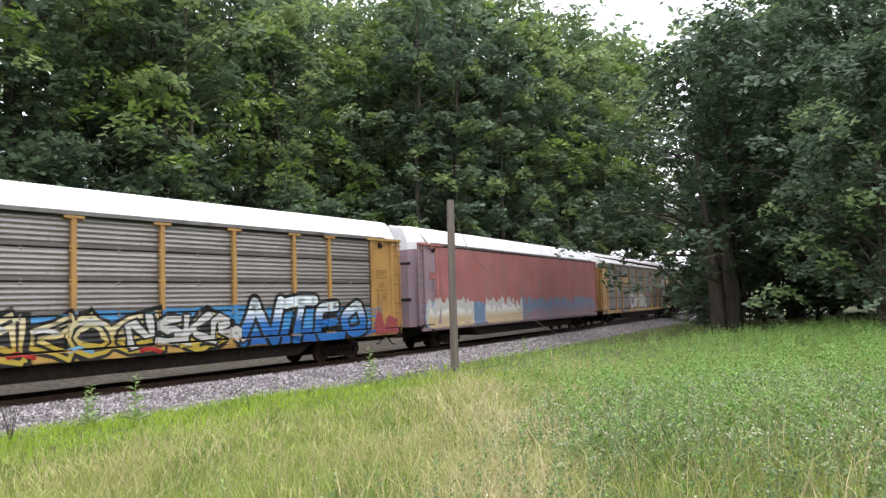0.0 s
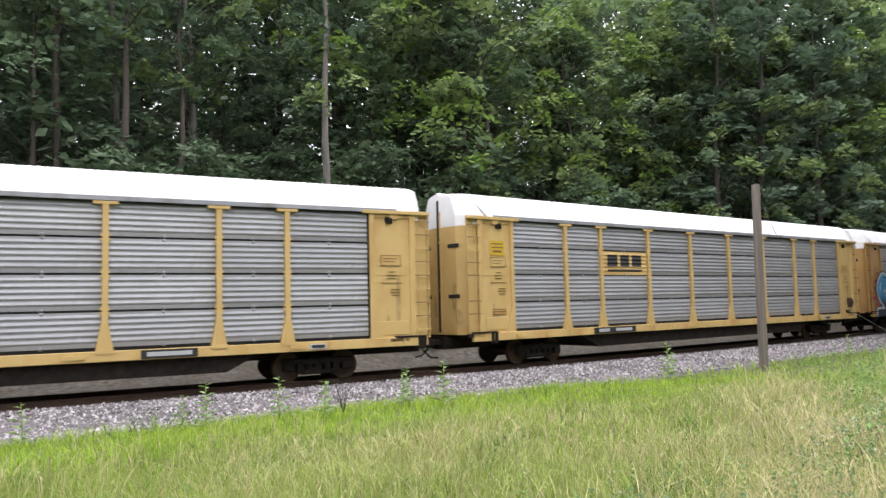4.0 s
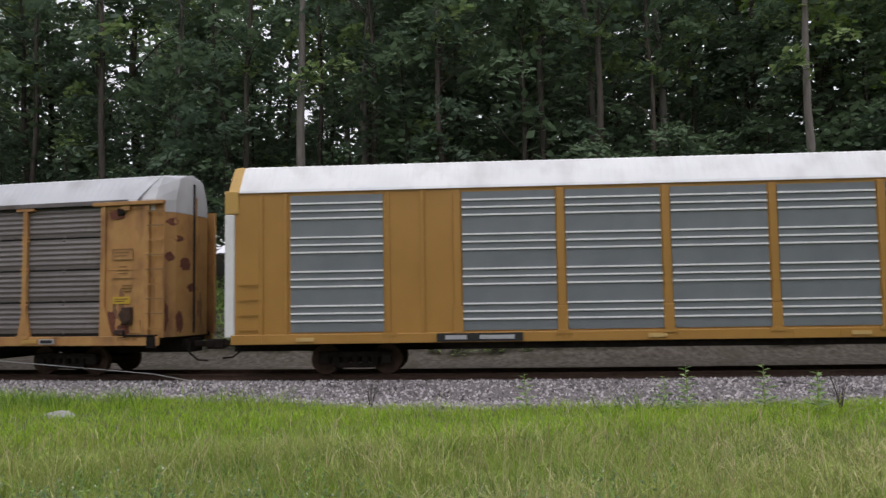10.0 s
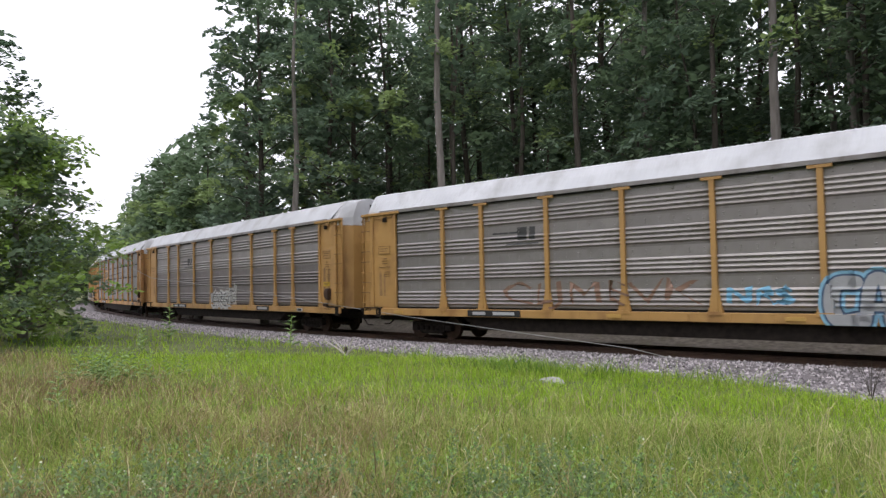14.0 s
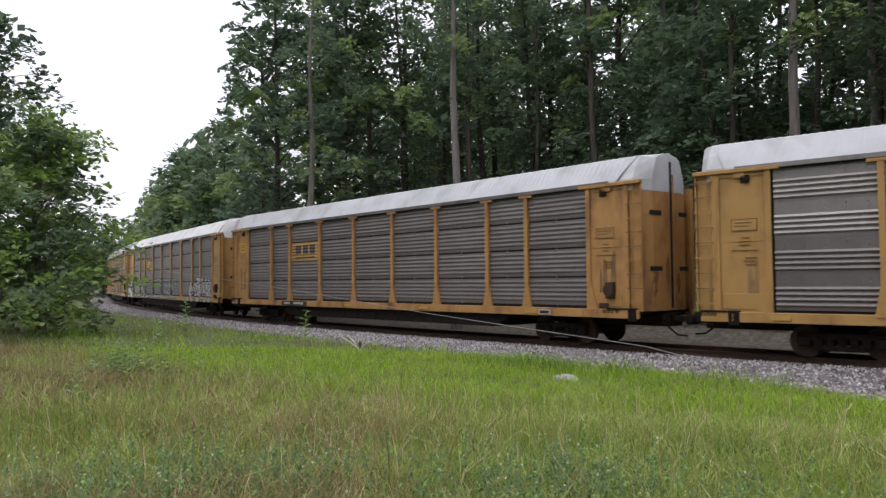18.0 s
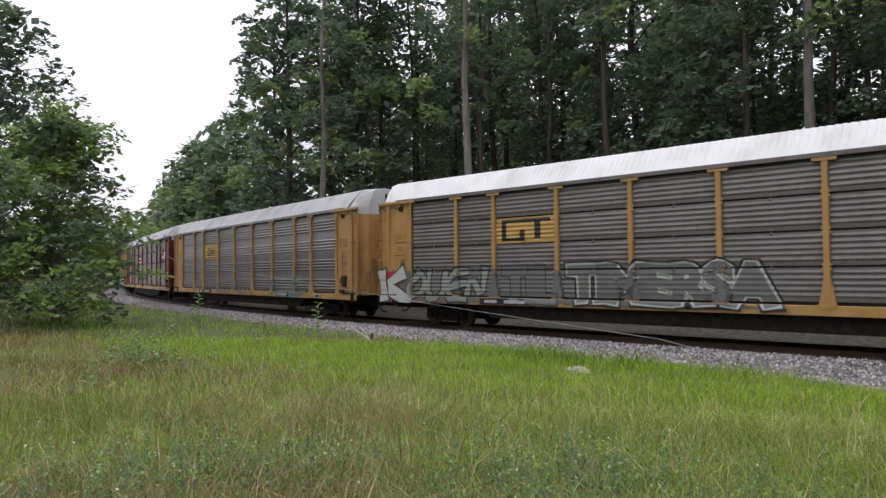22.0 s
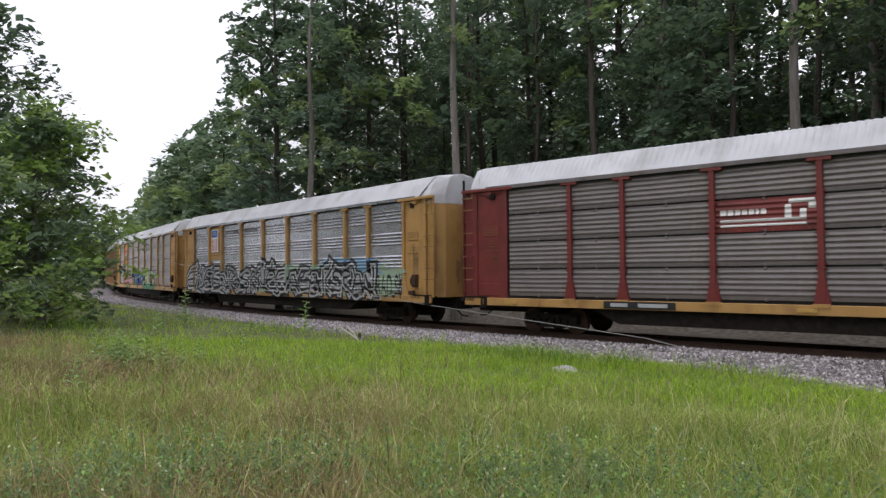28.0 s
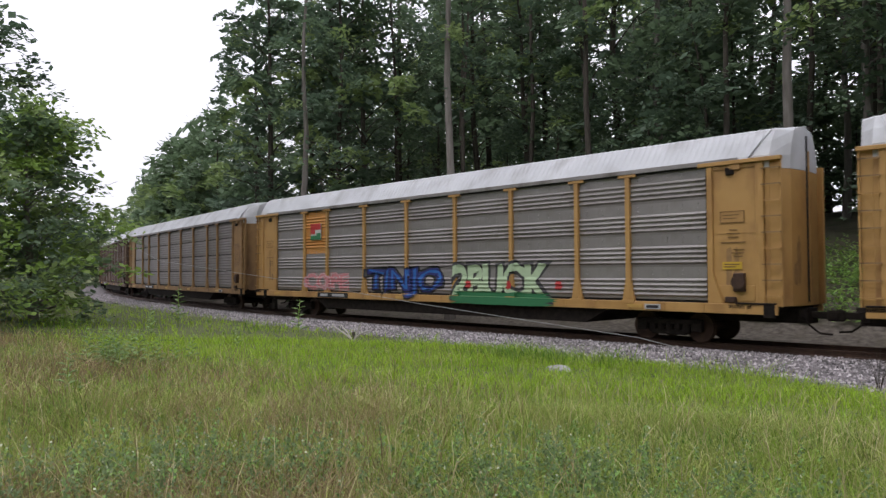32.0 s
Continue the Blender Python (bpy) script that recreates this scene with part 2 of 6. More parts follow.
# ---- mesh helpers ----
def mesh_np(name, verts, quads=None, tris=None, mats=(), index=None, smooth=False):
    me = bpy.data.meshes.new(name)
    verts = np.asarray(verts, np.float32)
    parts, starts, total = [], [], 0
    nf = 0
    for fs, k in ((quads, 4), (tris, 3)):
        if fs is not None and len(fs):
            fs = np.asarray(fs, np.int32)
            parts.append(fs.ravel())
            starts.append(np.arange(len(fs), dtype=np.int32) * k + total)
            total += fs.size
            nf += len(fs)
    me.vertices.add(len(verts))
    me.vertices.foreach_set("co", verts.ravel())
    me.loops.add(total)
    me.loops.foreach_set("vertex_index", np.concatenate(parts))
    me.polygons.add(nf)
    me.polygons.foreach_set("loop_start", np.concatenate(starts))
    for m in mats:
        me.materials.append(m)
    if index is not None:
        me.polygons.foreach_set("material_index", np.asarray(index, np.int32))
    me.polygons.foreach_set("use_smooth", np.full(nf, smooth, bool))
    me.update(calc_edges=True)
    me.validate()
    return me


def bm_mesh(name, bm, material=None):
    me = bpy.data.meshes.new(name)
    bm.normal_update()
    bm.to_mesh(me)
    bm.free()
    if material:
        me.materials.append(material)
    return me


def part(name, me, parent, m=None, label="", material=None):
    """A mesh as one part under its parent, at m in the parent's space."""
    ob = new(name, me)
    ob.parent = parent
    if m is not None:
        ob.matrix_basis = m
    if material:
        if not me.materials:
            me.materials.append(material)
        ob.material_slots[0].link = "OBJECT"
        ob.material_slots[0].material = material
    if label:
        ob["label"] = label
    return ob


def add_box(bm, x0, x1, y0, y1, z0, z1, bevel=0.0):
    r = bmesh.ops.create_cube(bm, size=1.0)
    for v in r["verts"]:
        v.co = ((x0 + x1) / 2 + v.co.x * (x1 - x0), (y0 + y1) / 2 + v.co.y * (y1 - y0), (z0 + z1) / 2 + v.co.z * (z1 - z0))
    if bevel:
        es = {e for v in r["verts"] for e in v.link_edges}
        bmesh.ops.bevel(bm, geom=list(es), offset=bevel, segments=1, affect="EDGES")


def boxes(name, *bs, bevel=0.0):
    bm = bmesh.new()
    for b in bs:
        add_box(bm, *b, bevel=bevel)
    return bm_mesh(name, bm)


def tube(points, radii, sides=7):
    """Verts and quads of a tapered tube along points."""
    pts = [Vector(p) for p in points]
    vs, qs = [], []
    for i, p in enumerate(pts):
        d = (pts[min(i + 1, len(pts) - 1)] - pts[max(i - 1, 0)]).normalized()
        a = d.orthogonal().normalized()
        b = d.cross(a)
        for k in range(sides):
            w = 2 * math.pi * k / sides
            vs.append(p + (a * math.cos(w) + b * math.sin(w)) * radii[i])
    for i in range(len(pts) - 1):
        for k in range(sides):
            qs.append((i * sides + k, i * sides + (k + 1) % sides, (i + 1) * sides + (k + 1) % sides, (i + 1) * sides + k))
    return [tuple(v) for v in vs], qs


def tubes(name, lines, material, sides=7):
    vs, qs = [], []
    for pts, rad in lines:
        v, q = tube(pts, rad, sides)
        qs += [tuple(i + len(vs) for i in f) for f in q]
        vs += v
    return mesh_np(name, vs, quads=qs, mats=[material], smooth=True)


# ---- the line of the track: a long bend, bulging towards the lens ----
BEND = ((-190, 0.0), (-150, -0.409), (-110, 1.274), (-80, 2.957), (-40, 4.640), (0, 5.762), (40, 2.059), (80, -1.861), (110, 0.0))
STEP = 0.5
LINE_S = np.arange(-700, 620 + STEP, STEP)
kap = np.interp(LINE_S, [b[0] for b in BEND], [b[1] / 1000 for b in BEND])
zero = int(np.argmin(abs(LINE_S)))
LINE_A = np.concatenate([[0], np.cumsum((kap[1:] + kap[:-1]) / 2 * STEP)])
LINE_A = LINE_A - LINE_A[zero] + -0.06565
LINE_X = np.concatenate([[0], np.cumsum((np.cos(LINE_A)[1:] + np.cos(LINE_A)[:-1]) / 2 * STEP)])
LINE_Y = np.concatenate([[0], np.cumsum((np.sin(LINE_A)[1:] + np.sin(LINE_A)[:-1]) / 2 * STEP)])
LINE_X, LINE_Y = LINE_X - LINE_X[zero], LINE_Y - LINE_Y[zero] + 21.874


def on_line(s, off=0.0):
    """The place at s metres along the line, off metres towards the lens's side, and the heading."""
    a = np.interp(s, LINE_S, LINE_A)
    return (np.interp(s, LINE_S, LINE_X) + np.sin(a) * off, np.interp(s, LINE_S, LINE_Y) - np.cos(a) * off, a)


def from_line(x, y):
    """For arrays of places: metres along the line and metres off it, towards the lens's side."""
    x, y = np.atleast_1d(np.asarray(x, float)), np.atleast_1d(np.asarray(y, float))
    cs = slice(0, None, 4)
    lx, ly, ls, la = LINE_X[cs], LINE_Y[cs], LINE_S[cs], LINE_A[cs]
    s, off = np.empty_like(x), np.empty_like(x)
    for i in range(0, len(x), 4000):
        j = np.argmin((x[i:i + 4000, None] - lx) ** 2 + (y[i:i + 4000, None] - ly) ** 2, axis=1)
        dx, dy = x[i:i + 4000] - lx[j], y[i:i + 4000] - ly[j]
        s[i:i + 4000] = ls[j] + dx * np.cos(la[j]) + dy * np.sin(la[j])
        off[i:i + 4000] = dx * np.sin(la[j]) - dy * np.cos(la[j])
    return s, off


def waves(x, y, k=1.0):
    return (np.sin(x * 0.9 * k + 1.3) * np.cos(y * 0.7 * k) + np.sin(x * 0.37 * k - y * 0.53 * k + 0.4) + 0.6 * np.sin(x * 2.1 * k + y * 1.7 * k)) / 2.6


def ground_z(x, y):
    """Height of the ground: ballast bed, ditch, field and wooded bank."""
    x, y = np.atleast_1d(np.asarray(x, float)), np.atleast_1d(np.asarray(y, float))
    s, off = from_line(x, y)
    edge = np.interp(s, [-40, -15, 0, 12, 40], (-0.2, -0.3, -0.45, -0.55, -0.55))
    z = np.interp(off, [-60, -30, -16, -8, -5.5, -3.4, -1.75, 1.75], [8, 5.5, 3.6, 1.0, -0.2, -0.45, -0.2, -0.2])
    near = np.clip((off - 1.75) / 1.8, 0, 1)
    z = np.where(off > 1.75, -0.2 + (edge + 0.2) * near, z)
    far = np.clip((off - 3.55) / 17.0, 0, 1)
    z = np.where(off > 3.55, edge + (0.50 - edge) * far, z)
    return z + np.where(abs(off) > 4, 0.05, 0.0) * waves(x, y) + np.where(off < -6, 0.25, 0) * waves(x, y, 0.5)


def grass_edge(s):
    """How far from the line the grass begins; the stone has spread where the field lies lowest."""
    return 3.5 + 0.35 * waves(s * 1.3, s * 0.2) + 1.7 * np.exp(-((s + 0.5) / 4.2) ** 2)


# ---- ground, ballast and track ----
def spaced(lo, a, b, hi, step):
    out = [lo, lo * 0.5 + a * 0.5, a - 60, a - 25, a - 10]
    return np.array(out + list(np.arange(a, b + step, step)) + [b + 10, b + 25, b + 60, hi * 0.5 + b * 0.5, hi])


def grid_mesh(name, xs, ys, zf, material):
    X, Y = np.meshgrid(xs, ys, indexing="ij")
    Z = zf(X.ravel(), Y.ravel())
    nx, ny = len(xs), len(ys)
    i = (np.arange(nx - 1)[:, None] * ny + np.arange(ny - 1)).ravel()
    return mesh_np(name, np.stack([X.ravel(), Y.ravel(), Z], 1), quads=np.stack([i, i + ny, i + ny + 1, i + 1], 1), mats=[material], smooth=True)


def sheet_z(x, y):
    z = ground_z(x, y)
    s, off = from_line(x, y)
    return np.where((off > -4.0) & (off < 3.9), z - np.where(abs(off) < 3.0, 0.35, 0.14), z)


ground = new("ground", grid_mesh("ground", spaced(-1500, -100, 110, 1500, 1.0), spaced(-1500, -30, 75, 1500, 1.0), sheet_z, SOIL))
ground.data.materials.append(FOREST_FLOOR)
ground.data.materials.append(RUBBLE)
face_xy = np.array([p.center[:2] for p in ground.data.polygons])
ground.data.polygons.foreach_set("material_index", np.digitize(-from_line(face_xy[:, 0], face_xy[:, 1])[1], (3.0, 8.2)) * 2 % 3)
tagged(ground, "rough grassy field rising to a wooded bank", "ground", kind="structure")


def strip(name, s0, s1, ds, section, material, smooth=False):
    """A strip of the given cross section, rows of (off, z), swept along the line."""
    ss = np.arange(s0, s1 + ds, ds)
    k = len(section)
    vs = np.empty((len(ss), k, 3))
    for j, (o, z) in enumerate(section):
        x, y, a = on_line(ss, o)
        vs[:, j, 0], vs[:, j, 1], vs[:, j, 2] = x, y, z
    i = (np.arange(len(ss) - 1)[:, None] * k + np.arange(k - 1)).ravel()
    return mesh_np(name, vs.reshape(-1, 3), quads=np.stack([i, i + 1, i + k + 1, i + k], 1), mats=[material], smooth=smooth)


def ballast_bed():
    ss = np.arange(-260, 220, 0.5)
    offs = np.array([-4.4, -3.6, -3.0, -2.6, -1.9, -1.6, -1.2, -0.4, 0.4, 1.2, 1.6, 1.9, 2.3, 2.7, 3.1, 3.6, 4.2, 4.8, 5.4, 6.0])
    vs = []
    for o in offs:
        x, y, a = on_line(ss, o)
        z = np.where(abs(o) < 1.7, -0.19, ground_z(x, y)) + 0.012
        if abs(o) > 4:
            z = z + np.where((o > 0) & (o < grass_edge(ss) + 0.5), 0.05, -0.2)
        z = z + 0.035 * waves(ss * 3.1, ss * 0 + o * 5)
        vs.append(np.stack([x, y, z], 1))
    vs = np.stack(vs, 1)
    k = len(offs)
    i = (np.arange(len(ss) - 1)[:, None] * k + np.arange(k - 1)).ravel()
    return mesh_np("ballast_bed", vs.reshape(-1, 3), quads=np.stack([i, i + 1, i + k + 1, i + k], 1), mats=[BALLAST])


ballast = tagged(new("ballast", ballast_bed()), "grey crushed granite ballast bed under the track", "ballast", kind="structure")


def ballast_stones(n=42000):
    rng = np.random.default_rng(5)
    s = rng.normal(0, 34, n)
    s = np.where(abs(s) > 80, rng.uniform(-80, 80, n), s)
    edge = grass_edge(s)
    off = rng.uniform(0.95, edge + 0.5)
    thin = rng.uniform(0, 1, n) > np.clip((off - edge + 0.3) / 0.8, 0, 1) * 0.9
    s, off = s[thin], off[thin]
    n = len(s)
    x, y, a = on_line(s, off)
    z = ground_z(x, y) + np.where(off > 4, 0.05, 0.012)
    r = rng.uniform(0.018, 0.055, (n, 1, 1)) * rng.uniform(0.6, 1.3, (n, 1, 3))
    base = np.array([(1, 0, 0), (-1, 0, 0), (0, 1, 0), (0, -1, 0), (0, 0, 1), (0, 0, -1)], float)
    v = base + rng.uniform(-0.3, 0.3, (n, 6, 3))
    w = rng.uniform(0, 6.28, n)
    c, d = np.cos(w)[:, None], np.sin(w)[:, None]
    v = v * r
    v = np.stack([v[..., 0] * c - v[..., 1] * d, v[..., 0] * d + v[..., 1] * c, v[..., 2]], 2)
    v += np.stack([x, y, z + 0.012], 1)[:, None]
    t = np.array([(0, 2, 4), (2, 1, 4), (1, 3, 4), (3, 0, 4), (2, 0, 5), (1, 2, 5), (3, 1, 5), (0, 3, 5)])
    return mesh_np("ballast_stones", v.reshape(-1, 3), tris=(t[None] + np.arange(n)[:, None, None] * 6).reshape(-1, 3), mats=[STONE])


stones = new("loose_ballast_stones", ballast_stones())
tagged(stones, "loose angular grey ballast stones on the shoulder", "ballast stones", kind="stuff")

track = tagged(new("railway_track"), "curved single railway track on dark wooden ties", "railway track", kind="structure")
RAIL = ((-0.07, -0.17), (-0.07, -0.155), (-0.012, -0.135), (-0.012, -0.045), (-0.036, -0.035), (-0.036, -0.004), (-0.03, 0.0), (0.03, 0.0), (0.036, -0.004), (0.036, -0.035), (0.012, -0.045), (0.012, -0.135), (0.07, -0.155), (0.07, -0.17))
for side in (-1, 1):
    part("rail", strip("rail", -260, 220, 1.0, [(side * 0.753 + o, z) for o, z in RAIL], RAIL_SIDE), track, label="rusty steel rail with a worn head")


# ---- autorack cars; in a car's space x runs ahead and -y faces the lens ----
LENGTH = 28.6
HALF = 13.55
POSTS = (-8.99, -7.08, -4.25, -1.42, 1.42, 4.25, 7.08, 8.99)
COLUMN = 11.55
ROWS_Z = (1.24, 2.18, 3.12, 4.06, 5.0)
SHARED = {}


def shared(key, make):
    if key not in SHARED:
        SHARED[key] = make()
    return SHARED[key]


def rib_profile(grouped):
    """Rows of (depth, height) up one side panel: five ribs over a narrow riveted foot, or four ribs below a wide flat band."""
    out = [(0.0, 0.0)] if grouped else [(0.0, 0.022)]
    n, pitch, foot, h = (4, 0.14, 0.08, 0.94) if grouped else (5, 0.15, 0.125, 0.905)
    for i in range(n):
        z = foot + i * pitch
        d = 0.043 if grouped else 0.022
        out += [(0.0, z), (d - 0.003, z + pitch * 0.28), (d, z + pitch * 0.38), (0.0, z + pitch * 0.80)]
    return out + [(0.0, h)]


def panel_mesh(w, grouped=False):
    """A corrugated side panel, w wide, its foot at z = 0, with the bolt heads on its flat bands."""
    prof = [(-d, z) for d, z in rib_profile(grouped)]
    h, k = prof[-1][1], len(prof)
    vs = [(x, y, z) for x in (-w / 2, w / 2) for y, z in prof]
    qs = [(i, i + k, i + k + 1, i + 1) for i in range(k - 1)]
    b = len(vs)
    vs += [(-w / 2, 0.03, prof[0][1]), (w / 2, 0.03, prof[0][1]), (w / 2, 0.03, h), (-w / 2, 0.03, h)]
    qs += [(b, b + 3, b + 2, b + 1), (0, b, b + 1, k), (k - 1, 2 * k - 1, b + 2, b + 3)]
    bolts = []
    count = max(3, int(w / 0.45))
    for i in range(count):
        x = -w / 2 + (i + 0.5) * w / count
        bolts += [(x, 0.72, 0.02), (x, 0.84, 0.02)] if grouped else [(x, 0.045, 0.016)]
    if not grouped:
        bolts += [(0.0, 0.875, 0.04), (0.0, 0.03, 0.04)]
    ts = []
    for x, z, r in bolts:
        c = len(vs)
        vs += [(x - r, 0.0, z - r), (x + r, 0.0, z - r), (x + r, 0.0, z + r), (x - r, 0.0, z + r), (x, -r * 1.2, z)]
        ts += [(c, c + 1, c + 4), (c + 1, c + 2, c + 4), (c + 2, c + 3, c + 4), (c + 3, c, c + 4)]
    return mesh_np("panel", vs, quads=qs, tris=ts)


def post_mesh(clips):
    bm = bmesh.new()
    add_box(bm, -0.075, 0.075, -0.075, 0.05, 0.0, 3.72)
    add_box(bm, -0.30, 0.30, -0.085, 0.05, 3.72, 3.80)
    # flared foot
    for sx in (-1, 1):
        vs = [bm.verts.new(c) for c in ((sx * 0.075, -0.06, 0.0), (sx * 0.21, -0.06, 0.0), (sx * 0.075, -0.06, 0.75), (sx * 0.075, 0.04, 0.0), (sx * 0.21, 0.04, 0.0), (sx * 0.075, 0.04, 0.75))]
        for f in ((0, 1, 2), (5, 4, 3), (1, 4, 5, 2), (0, 3, 4, 1)):
            bm.faces.new([vs[i] for i in f])
    for i in range(3 if clips else 0):
        for z in (0.93, 1.05):
            add_box(bm, -0.125, 0.125, -0.07, -0.02, z + i * 0.94 - 0.03, z + i * 0.94 + 0.03, 0.008)
    bmesh.ops.recalc_face_normals(bm, faces=bm.faces)
    return bm_mesh("post", bm)


def roof_profile():
    return [(-1.53, 5.03), (-1.50, 5.11), (-1.24, 5.50), (-1.01, 5.81), (-0.8, 5.88), (0.0, 5.98), (0.8, 5.88), (1.01, 5.81), (1.24, 5.50), (1.50, 5.11), (1.53, 5.03)]


def roof_mesh(half=HALF - 0.35, cut=0.5, rib=0.008):
    prof = roof_profile()
    k = len(prof)
    step, xs, lift = 0.2, [], []
    x = -half
    while x < half - 0.01:
        xs += [min(x + d, half) for d in (0, 0.09, 0.115, 0.17)]
        lift += [0, 0, rib, rib]
        x += step
    xs, lift = xs + [half], lift + [0]
    vs = []
    for x, up in zip(xs, lift):
        for j, (y, z) in enumerate(prof):
            t = min(1.0, (z - 5.03) / 0.85)
            e = half - cut * (1 - t)
            xx = max(-e, min(e, x))
            u = up if 1 < j < k - 2 else 0
            vs.append((xx, y * (1 + u * 0.6), z + u))
    i = (np.arange(len(xs) - 1)[:, None] * k + np.arange(k - 1)).ravel()
    qs = np.stack([i, i + k, i + k + 1, i + 1], 1)
    return mesh_np("roof", vs, quads=qs)


FOLD, BOW = (-1.0, -0.62, -0.05, 0.05, 0.62, 1.0), (0.0, 0.84, 1.0, 1.0, 0.84, 0.0)
BULGE = 0.4


def end_face(y):
    """How far the end doors stand out at y across the car."""
    return BULGE * float(np.interp(y / 1.42, FOLD, BOW))


def end_door_mesh(z0, z1, bulge=0.0, deep=0.12):
    """The leaf pair of the end doors between two heights, folded at the middle of each leaf, following the roof's slopes above the eaves; faces +x."""
    prof = roof_profile()

    def width(z):
        if z <= 4.98:
            return 1.42
        for (y, a), (y2, b) in zip(prof[5:], prof[6:]):
            if b <= z <= a:
                return min(1.42, (y + (y2 - y) * (z - a) / (b - a)) * 0.985)
        return 0.1
    zs = sorted({z0, z1, *[q[1] for q in prof if z0 < q[1] < z1]})
    ys, bow = FOLD, BOW
    vs, qs = [], []
    for z in zs:
        w = width(z)
        for f, q in zip(ys, bow):
            vs.append((bulge * q, w * f, z))
    k = len(ys)
    for i in range(len(zs) - 1):
        for j in range(k - 1):
            a = i * k + j
            qs.append((a, a + 1, a + k + 1, a + k))
    b = len(vs)
    vs += [(x - deep, y, z) for x, y, z in vs]
    qs += [(q[3] + b, q[2] + b, q[1] + b, q[0] + b) for q in qs]
    m = len(zs)
    for i in range(m - 1):
        for j in (0, k - 1):
            a, c = i * k + j, (i + 1) * k + j
            qs.append((a, c, c + b, a + b))
    t = (m - 1) * k
    qs += [(t + j, t + j + 1, t + j + 1 + b, t + j + b) for j in range(k - 1)]
    return mesh_np("end_door", vs, quads=qs)


def ladder_mesh():
    bm = bmesh.new()
    add_box(bm, -0.30, -0.16, -0.03, 0.06, 0.0, 3.86, 0.012)
    add_box(bm, 0.25, 0.30, -0.01, 0.06, 0.0, 3.86, 0.01)
    add_box(bm, -0.16, 0.25, 0.07, 0.10, 0.0, 3.86)
    return bm_mesh("ladder", bm)


def rung_mesh():
    return boxes("rung", (-0.2, 0.29, -0.085, -0.05, 0.0, 0.034), (-0.2, -0.165, -0.06, 0.0, 0.0, 0.034), (0.255, 0.29, -0.06, 0.0, 0.0, 0.034))


def door_panel_mesh():
    bm = bmesh.new()
    add_box(bm, -0.72, 0.72, 0.0, 0.04, 0.0, 3.78)
    add_box(bm, -0.74, -0.58, -0.07, 0.0, 0.0, 3.78, 0.012)
    add_box(bm, 0.62, 0.72, -0.05, 0.0, 0.0, 3.78, 0.012)
    add_box(bm, -0.58, 0.62, -0.012, 0.0, 1.90, 1.93)
    add_box(bm, -0.52, 0.56, -0.02, 0.0, 0.08, 0.5, 0.01)
    add_box(bm, -0.58, 0.62, -0.03, 0.0, 3.66, 3.78)
    vs = [bm.verts.new(c) for c in ((-0.62, -0.085, 0.0), (-0.30, -0.085, 0.0), (-0.62, -0.085, 0.95), (-0.62, 0.0, 0.0), (-0.30, 0.0, 0.0), (-0.62, 0.0, 0.95))]
    for f in ((0, 1, 2), (5, 4, 3), (1, 4, 5, 2)):
        bm.faces.new([vs[i] for i in f])
    bmesh.ops.recalc_face_normals(bm, faces=bm.faces)
    return bm_mesh("side_door", bm)


def sill_mesh():
    bm = bmesh.new()
    add_box(bm, -HALF + 0.1, HALF - 0.1, -0.06, 0.06, 0.0, 0.27, 0.012)
    for x in POSTS:
        add_box(bm, x - 0.22, x + 0.22, -0.085, -0.055, 0.2, 0.30)
    for i in range(22):
        x = -12.6 + i * 1.2
        add_box(bm, x, x + 0.05, -0.075, -0.05, 0.03, 0.24)
    return bm_mesh("side_sill", bm)


def belly_mesh(low):
    """The dark fish-bellied sill between the trucks."""
    bm = bmesh.new()
    vs = [bm.verts.new((x, y, z)) for y in (-1.4, 1.4) for x, z in ((-8.5, 1.04), (-7.3, low), (7.3, low), (8.5, 1.04))]
    for f in ((0, 1, 2, 3), (7, 6, 5, 4), (0, 4, 5, 1), (1, 5, 6, 2), (2, 6, 7, 3), (3, 7, 4, 0)):
        bm.faces.new([vs[i] for i in f])
    return bm_mesh("belly_sill", bm)


def wheelset_mesh():
    """Two wheels on an axle along y, its middle at the origin."""
    vs, qs = [], []
    prof = [(-0.9, 0.07), (-0.86, 0.09), (-0.82, 0.19), (-0.815, 0.36), (-0.82, 0.42), (-0.71, 0.42), (-0.69, 0.445), (-0.68, 0.36), (-0.70, 0.2), (-0.66, 0.1)]
    prof = prof + [(-y, r) for y, r in reversed(prof)]
    k = 20
    for i in range(k):
        w = 2 * math.pi * i / k
        vs += [(r * math.cos(w), y, r * math.sin(w)) for y, r in prof]
    n = len(prof)
    for i in range(k):
        for j in range(n - 1):
            a, b = i * n + j, ((i + 1) % k) * n + j
            qs.append((a, a + 1, b + 1, b))
    return mesh_np("wheelset", vs, quads=qs, smooth=False)


def sideframe_mesh(side):
    bm = bmesh.new()
    y0, y1 = (side * 0.98 - 0.09, side * 0.98 + 0.09)
    add_box(bm, -1.05, 1.05, y0, y1, 0.50, 0.66, 0.02)
    add_box(bm, -0.55, 0.55, y0, y1, 0.20, 0.34, 0.02)
    for s in (-1, 1):
        add_box(bm, s * 0.55 - 0.1, s * 0.55 + 0.1, y0, y1, 0.25, 0.6, 0.02)
        add_box(bm, s * 0.88 - 0.16, s * 0.88 + 0.16, y0 - 0.03, y1 + 0.03, 0.30, 0.58, 0.03)
    for s in (-0.28, 0.0, 0.28):
        r = bmesh.ops.create_cone(bm, segments=10, radius1=0.11, radius2=0.11, depth=0.24, cap_ends=True)
        for v in r["verts"]:
            v.co += Vector((s, side * 0.98, 0.44))
    return bm_mesh("sideframe", bm)


